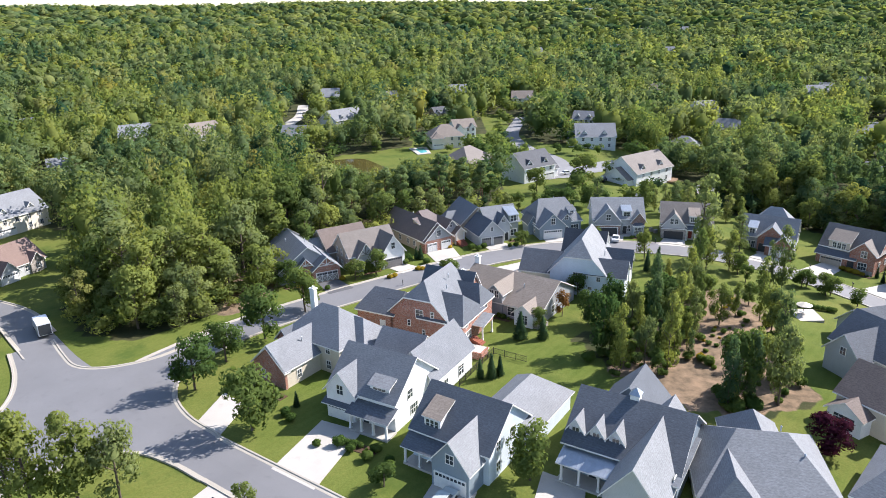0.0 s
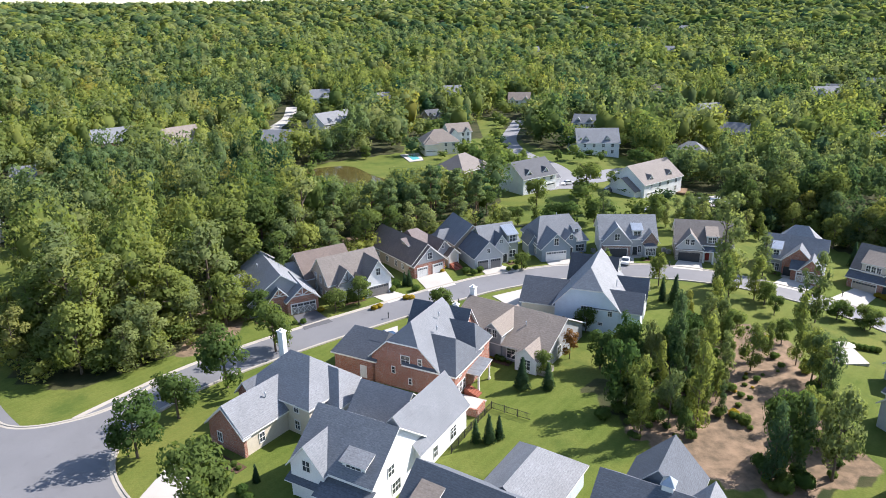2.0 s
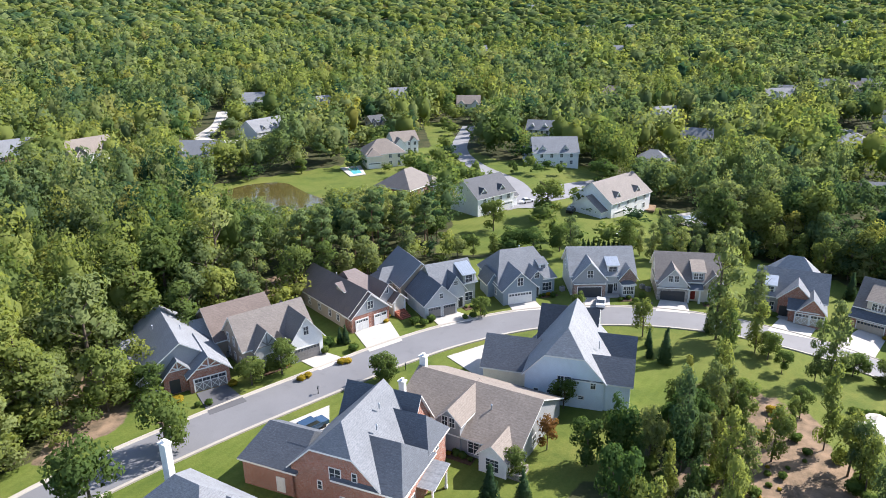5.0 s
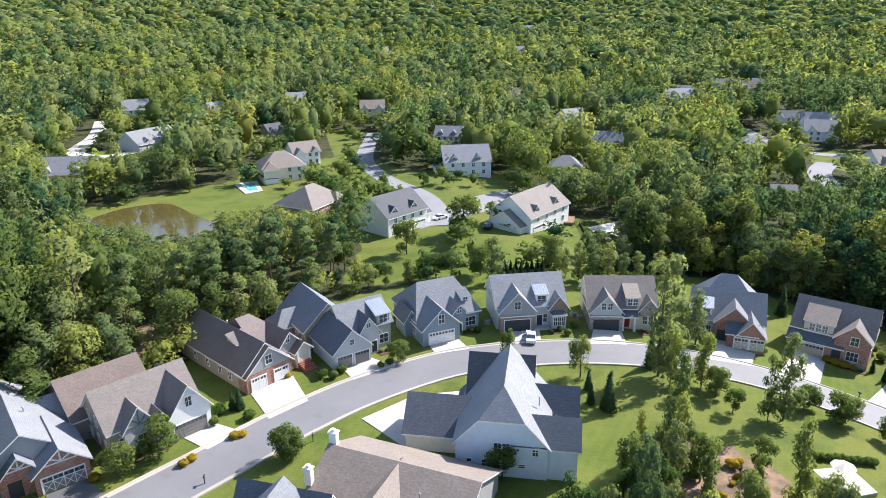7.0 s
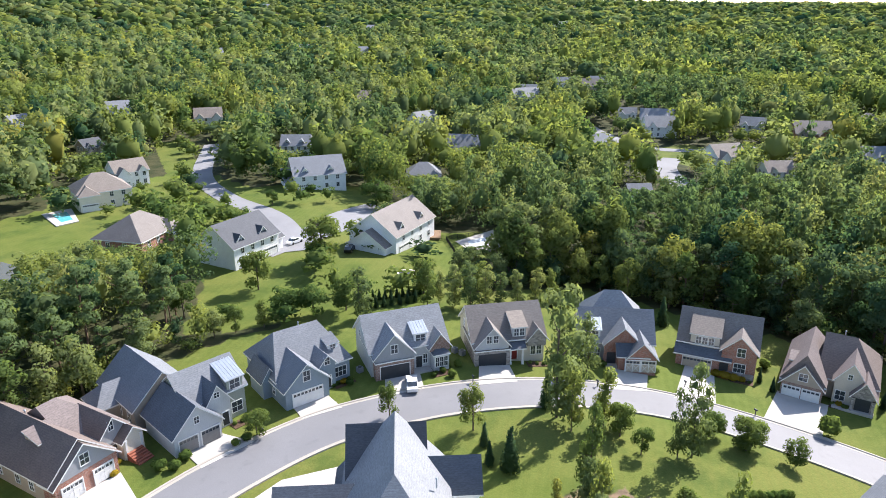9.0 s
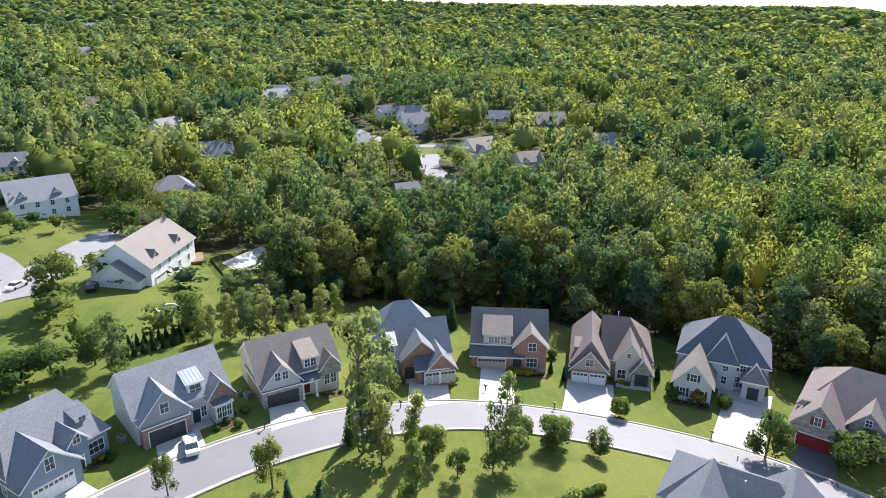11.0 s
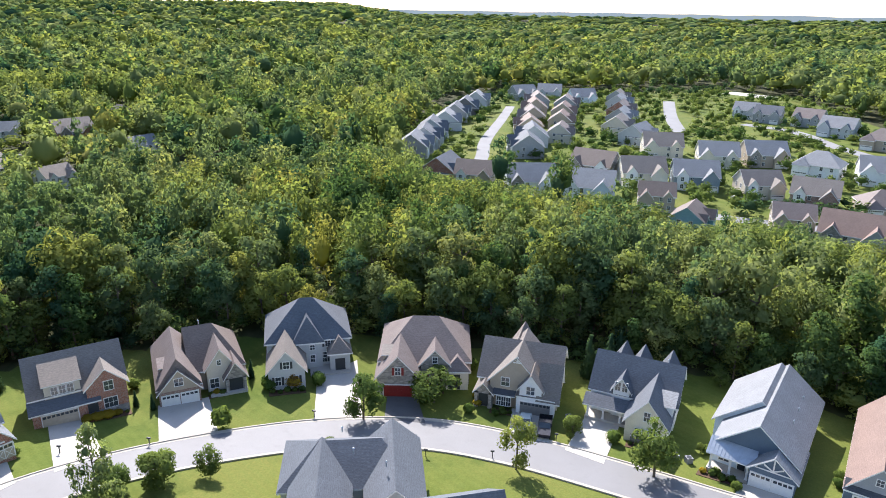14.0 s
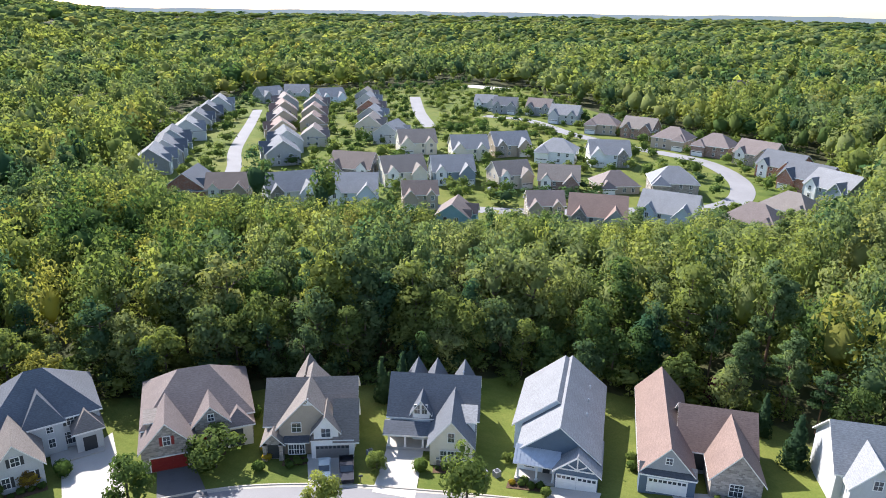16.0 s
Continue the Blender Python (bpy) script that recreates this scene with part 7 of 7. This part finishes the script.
# ---- far ridge ----
def ridge():
    # Distance haze is put into the ridge's blue colour, which glows by itself.
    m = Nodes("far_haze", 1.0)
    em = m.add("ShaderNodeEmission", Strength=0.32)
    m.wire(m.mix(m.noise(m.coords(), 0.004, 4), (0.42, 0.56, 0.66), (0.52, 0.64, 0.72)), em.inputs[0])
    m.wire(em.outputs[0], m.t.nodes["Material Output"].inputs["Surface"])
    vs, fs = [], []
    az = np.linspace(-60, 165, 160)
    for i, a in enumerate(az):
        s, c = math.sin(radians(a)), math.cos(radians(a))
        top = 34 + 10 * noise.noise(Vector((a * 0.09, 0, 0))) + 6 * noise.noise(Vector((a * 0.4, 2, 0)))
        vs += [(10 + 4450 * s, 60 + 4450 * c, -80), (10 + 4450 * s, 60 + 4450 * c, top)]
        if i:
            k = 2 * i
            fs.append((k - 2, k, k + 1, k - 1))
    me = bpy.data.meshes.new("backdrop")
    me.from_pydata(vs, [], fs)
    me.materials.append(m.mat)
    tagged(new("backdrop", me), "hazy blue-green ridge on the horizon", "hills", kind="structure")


ridge()

# ---- drives and planting ----
patch("driveway", [(85.1, 155.9), (90.6, 152.2), (100.6, 162.1), (97.3, 165.9)], CONCRETE, "pale concrete driveway to a garage", "driveway")
patch("driveway", [(95.2, 146.6), (100.2, 139.8), (110.2, 146.0), (106, 152.8)], CONCRETE, "pale concrete driveway to a garage", "driveway")
patch("driveway", [(106, 126.4), (107.3, 118.8), (127, 124.6), (119.2, 130.0)], CONCRETE, "pale concrete driveway to a garage", "driveway")
patch("driveway", [(107.9, 115.4), (107.8, 108.7), (117.2, 111.8), (116.6, 116.6)], DARKDRIVE, "dark asphalt driveway to a garage", "driveway")
patch("driveway", [(75.0, 161.6), (81.9, 159.0), (87.6, 165.1), (82.2, 169)], CONCRETE, "pale concrete driveway to a garage", "driveway")
patch("driveway", [(55.6, 169.4), (62.2, 168.0), (64.4, 175.0), (59.6, 176.6)], CONCRETE, "pale concrete driveway to a garage", "driveway")
patch("driveway", [(106.8, 95.4), (105.0, 89.4), (114.0, 88.4), (114.8, 95.2)], CONCRETE, "pale concrete driveway to a garage", "driveway")
patch("driveway", [(103.4, 87.0), (100.4, 81.6), (113.2, 77.6), (115.2, 82.8)], CONCRETE, "pale concrete driveway to a garage", "driveway")
patch("driveway", [(93.4, 66.2), (90.8, 60.2), (95.4, 56.8), (98.6, 62.8)], CONCRETE, "pale concrete driveway to a garage", "driveway")
patch("driveway", [(84.4, 48.6), (81.6, 42.6), (90.4, 40.2), (93.4, 47.8)], CONCRETE, "pale concrete driveway to a garage", "driveway")
patch("driveway", [(40.6, 172.6), (47.2, 172.4), (48.8, 178.0), (42.8, 178.6)], CONCRETE, "pale concrete driveway to a garage", "driveway")
patch("driveway", [(27.2, 172.2), (33.5, 172.6), (32.4, 177.8), (26.6, 176.8)], CONCRETE, "pale concrete driveway to a garage", "driveway")
patch("driveway", [(12.0, 166.6), (19.5, 169.6), (15.8, 173.6), (10.2, 171.6)], CONCRETE, "pale concrete driveway to a garage", "driveway")
patch("driveway", [(-1.6, 158.0), (4.4, 161.8), (2.2, 170.4), (-4.8, 166.8)], CONCRETE, "pale concrete driveway to a garage", "driveway")
patch("driveway", [(-10.0, 152.2), (-5.4, 155.6), (-10.2, 159.4), (-14.4, 156.8)], CONCRETE, "pale concrete driveway to a garage", "driveway")
patch("driveway", [(-29.2, 146.8), (-25.6, 140.1), (-20.6, 143.5), (-24.9, 149.2)], DARKDRIVE, "dark paved driveway beside a brick garage", "driveway")
patch("driveway", [(12.0, 154.8), (21.1, 159.5), (31.6, 158.7), (18.2, 144.3)], CONCRETE, "pale concrete driveway to a garage", "driveway")
patch("driveway", [(-14.4, 136.2), (-7.6, 140.9), (-7.1, 133.9), (-10.2, 130.5)], CONCRETE, "pale concrete driveway to a garage", "driveway")
patch("driveway", [(-24.1, 78.6), (-17.5, 74.0), (-12.7, 87.0), (-19.1, 90.2)], CONCRETE, "pale concrete driveway to a garage", "driveway")
patch("driveway", [(-38.2, 89.9), (-33.6, 86.2), (-32, 95.0), (-36.5, 99.0)], CONCRETE, "pale concrete driveway to a garage", "driveway")
patch("driveway", [(-6.0, 65.8), (-0.4, 61.8), (3.5, 73.0), (-1.9, 75.6)], CONCRETE, "pale concrete driveway to a garage", "driveway")
patch("driveway", [(6, 57.3), (12, 53.0), (17.5, 73.5), (12.4, 76.9)], CONCRETE, "pale concrete driveway to a garage", "driveway")
patch("driveway", [(-31.2, 75.9), (-26.6, 72.6), (-30, 64), (-36, 67)], CONCRETE, "pale concrete driveway to a garage", "driveway")
tree("garden", -41.7, 100.2, 11, 0.9)
tree("garden", -29.0, 88.0, 11.5, 0.9)
tree("garden", -34.5, 118.7, 12, 0.9)
tree("garden", -29.2, 131.1, 11, 0.9)
tree("garden", 10.5, 75.2, 9, 0.9)
tree("garden", -8.5, 74.5, 4, 1.2)
tree("garden", -25.3, 70.3, 5, 0.8)
tree("garden", -39.4, 109.9, 9, 1)
tree("garden", -35.8, 145.8, 7, 1)
tree("garden", -20.7, 148.6, 6, 1.1)
tree("garden", -16.3, 151.8, 7, 1)
tree("garden", 1.2, 147.7, 4.5, 1.2)
tree("garden", 0.9, 147.6, 6, 1)
tree("garden", 20.2, 170.8, 5, 1)
tree("garden", 69.4, 151.3, 4.5, 1)
tree("garden", 82.3, 145.2, 4.5, 1.1)
tree("garden", 85.4, 140.8, 5, 1.2)
tree("garden", 80.7, 144.4, 5, 1.1)
tree("garden", 84.1, 140.4, 6, 1.1)
tree("garden", 88.3, 135.3, 4.5, 1.1)
tree("garden", 67.9, 149.0, 6, 0.9)
tree("garden", 67.8, 144.3, 5, 0.8)
tree("garden", 107.4, 118.7, 8.5, 1)
tree("garden", 114.6, 108.3, 7, 1.5)
tree("garden", 97.6, 121.4, 2.6, 1)
tree("garden", 98.2, 74.9, 9, 1)
tree("garden", 107.5, 85.7, 4, 1)
tree("garden", 127.3, 58.7, 4, 1)
tree("garden", 106.1, 66.8, 1.8, 1)
tree("garden", 27.1, 287.2, 8, 1.2)
tree("garden", 36.8, 265.8, 8, 1.2)
tree("garden", 49.3, 293.3, 6, 0.8)
tree("garden", 49.5, 237.7, 13, 1)
tree("garden", 79.7, 282.2, 11, 1.2)
tree("garden", 99.3, 286.9, 10, 1.2)
tree("garden", 63.3, 208.8, 9, 0.9)
tree("garden", 31.4, 225.8, 10, 0.9)
tree("garden", 33.8, 209.3, 7, 1.2)
tree("garden", 38.7, 207.4, 7, 1.2)
tree("garden", 45.3, 207.1, 8, 1.1)
tree("garden", 15.2, 217.7, 9, 0.8)
tree("garden", -29.5, 305.9, 7, 0.9)
tree("garden", -70.8, 285.4, 8, 1.2)
tree("garden", -71.1, 468.5, 9, 1.3)
tree("oak", -52.1, 71.1, 15, 0.8)
tree("oak", -46.9, 72.0, 14, 0.8)
tree("oak", -41.7, 72.4, 12, 0.8)
tree("oak", -55.9, 72.8, 12, 0.7)
tree("oak", 39.0, 166.6, 6.5, 0.8)
tree("oak", 48.9, 158.6, 8, 0.85)
tree("oak", 96.9, 94.1, 9, 0.9)
tree("tall", 62.1, 156.6, 22, 0.85)
tree("tall", 74.8, 141.7, 15, 0.7)
tree("tall", 72.2, 141.9, 11, 0.6)
tree("tall", 61.9, 152.6, 10, 0.8)
tree("tall", 66.9, 151.5, 10, 0.9)
tree("tall", 76.1, 167.7, 11, 1)
tree("cedar", 49.0, 148.5, 7, 1)
tree("cedar", 62.2, 159.6, 7, 0.9)
tree("cedar", 47.1, 150.6, 4, 1)
tree("cedar", 106.1, 181.8, 7, 1)
tree("cedar", 112.8, 198.3, 6, 1)
tree("cedar", 111.2, 201.1, 5, 1)
tree("cedar", 127.3, 81.9, 9, 0.9)
tree("cedar", 126.7, 78.5, 10, 0.8)
tree("cedar", 127.1, 80.7, 6, 1)
tree("cedar", 129.1, 78.6, 7, 0.9)
tree("cedar", 131.4, 76.1, 8, 0.9)
tree("cedar", -6.0, 161.9, 4, 1.1)
tree("cedar", -7.1, 162.1, 3.5, 1)
tree("cedar", -6.2, 98.8, 2, 1)
tree("cedar", 5.5, 102.0, 4, 1)
tree("cedar", 7.4, 101.9, 5, 1)
tree("cedar", 8.9, 102.8, 4, 1)
tree("cedar", -23.7, 94.3, 3, 1)
tree("cedar", 18.0, 116.2, 5, 1.2)
tree("cedar", 13.8, 116.4, 6, 1.2)
tree("cedar", 48.5, 154.6, 4, 1)
tree("cedar", 95.0, 26.9, 9, 1.2)
tree("cedar", 103.9, 25.3, 8, 1)
tree("cedar", 104.8, 152.9, 3.2, 0.9)
tree("cedar", 117.8, 141.6, 4, 0.9)
tree("cedar", 105.4, 156.2, 3.2, 0.9)
tree("cedar", 50.7, 209.5, 2.6, 1.1)
tree("cedar", 52.0, 209.4, 2.6, 1.1)
tree("cedar", 53.3, 209.2, 2.6, 1.1)
tree("cedar", 54.6, 209.1, 2.6, 1.1)
tree("cedar", 55.9, 209.0, 2.6, 1.1)
tree("cedar", 57.2, 209.0, 2.6, 1.1)
tree("cedar", 58.5, 208.9, 2.6, 1.1)
tree("cedar", 59.9, 208.9, 2.6, 1.1)
tree("cedar", 61.2, 209.0, 2.6, 1.1)
tree("cedar", 62.6, 209.0, 2.6, 1.1)
tree("cedar", 48.2, 205.9, 3, 1.0)
tree("cedar", 49.7, 205.7, 3, 1.0)
tree("cedar", 51.3, 205.6, 3, 1.0)
tree("cedar", 52.9, 205.4, 3, 1.0)
tree("cedar", 54.6, 205.3, 3, 1.0)
tree("cedar", 56.3, 205.2, 3, 1.0)
tree("cedar", 58.1, 205.2, 3, 1.0)
tree("cedar", 59.9, 205.2, 3, 1.0)
YOUNG_TREES = [(61.3, 202.2, 10), (64.6, 203.2, 7), (67.0, 200.9, 9.5), (69.5, 198.6, 10.5), (72.6, 198.1, 9.5), (76.2, 198.1, 8), (80.0, 197.3, 8.5), (84.4, 197.2, 9), (46.8, 202.3, 11), (89.2, 198.7, 8)]
for px, py, h in YOUNG_TREES:
    tree("tall", px, py, h, 1.0, group="young trees behind the gardens")
tree("purple", 51.6, 79.3, 6.5, 1.2)
tree("purple", 114.8, 26.7, 5, 1)
tree("turning", 23.3, 126.2, 6, 0.8)
tree("turning", 115.5, 133.2, 3, 1.3)
tree("garden", 17.9, 121.2, 5, 0.9)
tree("garden", 27.7, 122.2, 8, 0.8)
tree("garden", 32.3, 122.7, 9, 0.8)
tree("garden", 28.2, 136.3, 6, 0.9)
tree("oak", 126.4, 35.8, 6, 1.1)
tree("bush", 6.9, 168.8, 1.8, 1.1)
tree("bush", 8.8, 168.0, 1.6, 1.1)
tree("bush", 10.3, 169.6, 1.6, 1.1)
tree("bush", 3.6, 176.3, 2.2, 1.1)
tree("bush", -4.6, 158.8, 1.6, 1.1)
tree("bush", -4.2, 159.4, 1.4, 1.1)
tree("bush", -9.7, 158.5, 1.6, 1.1)
tree("bush", -9.0, 161.0, 2.2, 1.1)
tree("bush", 115.1, 137.5, 2.6, 0.9)
tree("bush", 116.9, 128.9, 2.6, 0.9)
tree("bush", 101.2, 139.6, 3.6, 0.9)
tree("bush", 89.1, 166.2, 2, 1.1)
tree("bush", 88.0, 164.0, 1.6, 1.1)
tree("bush", 108.4, 151.4, 1.2, 1.1)
tree("bush", 126.5, 102.9, 2.6, 0.9)
tree("bush", 112.3, 102.2, 1.8, 1.1)
tree("bush", 117.8, 129.1, 2.6, 0.9)
tree("bush", 114.1, 136.8, 2.6, 0.9)
tree("bush", 112.8, 102.4, 1.4, 1.1)
tree("bush", 112.1, 97.8, 1.2, 1.1)
tree("bush", 112.6, 96.5, 1.2, 1.1)
tree("bush", 107.0, 79.6, 2.2, 1.1)
tree("bush", 109.3, 85.7, 3, 0.9)
tree("bush", 105.9, 65.9, 1.6, 1.1)
tree("bush", 100.5, 66.0, 1.2, 1.1)
tree("bush", 99.0, 65.6, 1.2, 1.1)
tree("bush", 96.9, 64.2, 1.4, 1.1)
tree("bush", 102.1, 48.7, 1.6, 1.1)
tree("bush", 99.9, 49.8, 1.6, 1.1)
tree("bush", 108.3, 75.0, 1.4, 1.1)
tree("bush", -2.1, 106.2, 1.6, 1.1)
tree("bush", -15.6, 83.6, 1.8, 1.1)
tree("bush", -13.8, 82.2, 1.4, 1.1)
tree("bush", -11.2, 80.2, 1.6, 1.1)
tree("bush", -10.0, 82.1, 1.4, 1.1)
tree("bush", -18.8, 83.7, 1.2, 1.1)
tree("bush", -8.1, 79.4, 1.4, 1.1)
tree("bush", -25.0, 91.9, 1.6, 1.1)
tree("bush", -23.8, 90.3, 1.6, 1.1)
tree("bush", 79.5, 170.2, 1.2, 1.1)
tree("bush", 80.6, 168.9, 1.2, 1.1)
tree("bush", 85.2, 170.3, 1.4, 1.1)
tree("bush", 93.0, 173.1, 2.4, 0.9)
tree("bush", 111.7, 163.2, 2.6, 0.9)
tree("bush", 52.2, 176.0, 1, 1.1)
tree("bush", 50.2, 175.2, 1, 1.1)
tree("bush", 53.7, 176.9, 1, 1.1)
tree("bush", 36.7, 178.6, 1.2, 1.1)
tree("bush", 34.1, 179.2, 0.9, 1.1)
tree("bush", -26.4, 143.1, 1.2, 1.1)
tree("bush", -28.0, 142.9, 1, 1.1)
tree("bush", 111.1, 159.8, 2, 1.1)
tree("bush", 55.4, 176.4, 1.4, 1.1)
tree("bush", 53.0, 173.8, 1.4, 1.1)
tree("bush", 18.7, 170.5, 1.4, 1.1)
tree("bush", 17.1, 169.9, 1.2, 1.1)
tree("bush", 42.6, 95.1, 2, 1.1)
tree("bush", 52.7, 103.9, 2, 1.1)
tree("bush", 47.4, 100.3, 1.6, 1.1)
tree("bush", 44.0, 106.3, 1.4, 1.1)
tree("bush", 52.1, 117.0, 1.2, 1.1)
tree("bush", 58.5, 124.8, 1.4, 1.1)
tree("bush", 72.3, 132.3, 1.3, 1.1)
tree("bush", 73.3, 132.0, 1.3, 1.1)
tree("bush", 74.3, 131.7, 1.3, 1.1)
tree("bush", 75.3, 131.5, 1.3, 1.1)
tree("bush", 76.3, 131.2, 1.3, 1.1)
tree("bush", 77.3, 130.9, 1.3, 1.1)
tree("bush", 78.3, 130.7, 1.3, 1.1)
tree("bush", 79.3, 130.4, 1.3, 1.1)
tree("bush", 80.3, 130.2, 1.3, 1.1)
tree("goldbush", -6.4, 154.3, 1.1, 1.5)
tree("goldbush", -5.4, 154.5, 1.1, 1.5)
tree("goldbush", -12.8, 149.2, 1.1, 1.4)
tree("goldbush", -11.8, 150.2, 1.1, 1.4)
tree("goldbush", -23.8, 148.7, 1.2, 1.4)
tree("goldbush", -31.5, 144.4, 1.3, 1.5)
tree("goldbush", -32.7, 143.9, 1.1, 1.5)
tree("goldbush", 1.9, 172.6, 1, 1.2)
tree("goldbush", 1.4, 170.2, 1, 1.3)
tree("goldbush", 100.5, 159.6, 1.3, 1.8)
tree("goldbush", 101.5, 158.5, 1.3, 1.8)
tree("goldbush", 99.5, 160.7, 1.2, 1.6)
tree("goldbush", 116.2, 133.0, 2.6, 1.2)
tree("goldbush", 117.3, 101.3, 1.4, 1.2)
tree("goldbush", 114.9, 101.0, 1.3, 1.2)
tree("goldbush", 59.1, 131.9, 1.4, 1.4)
tree("goldbush", 44.3, 107.3, 1.2, 1.5)
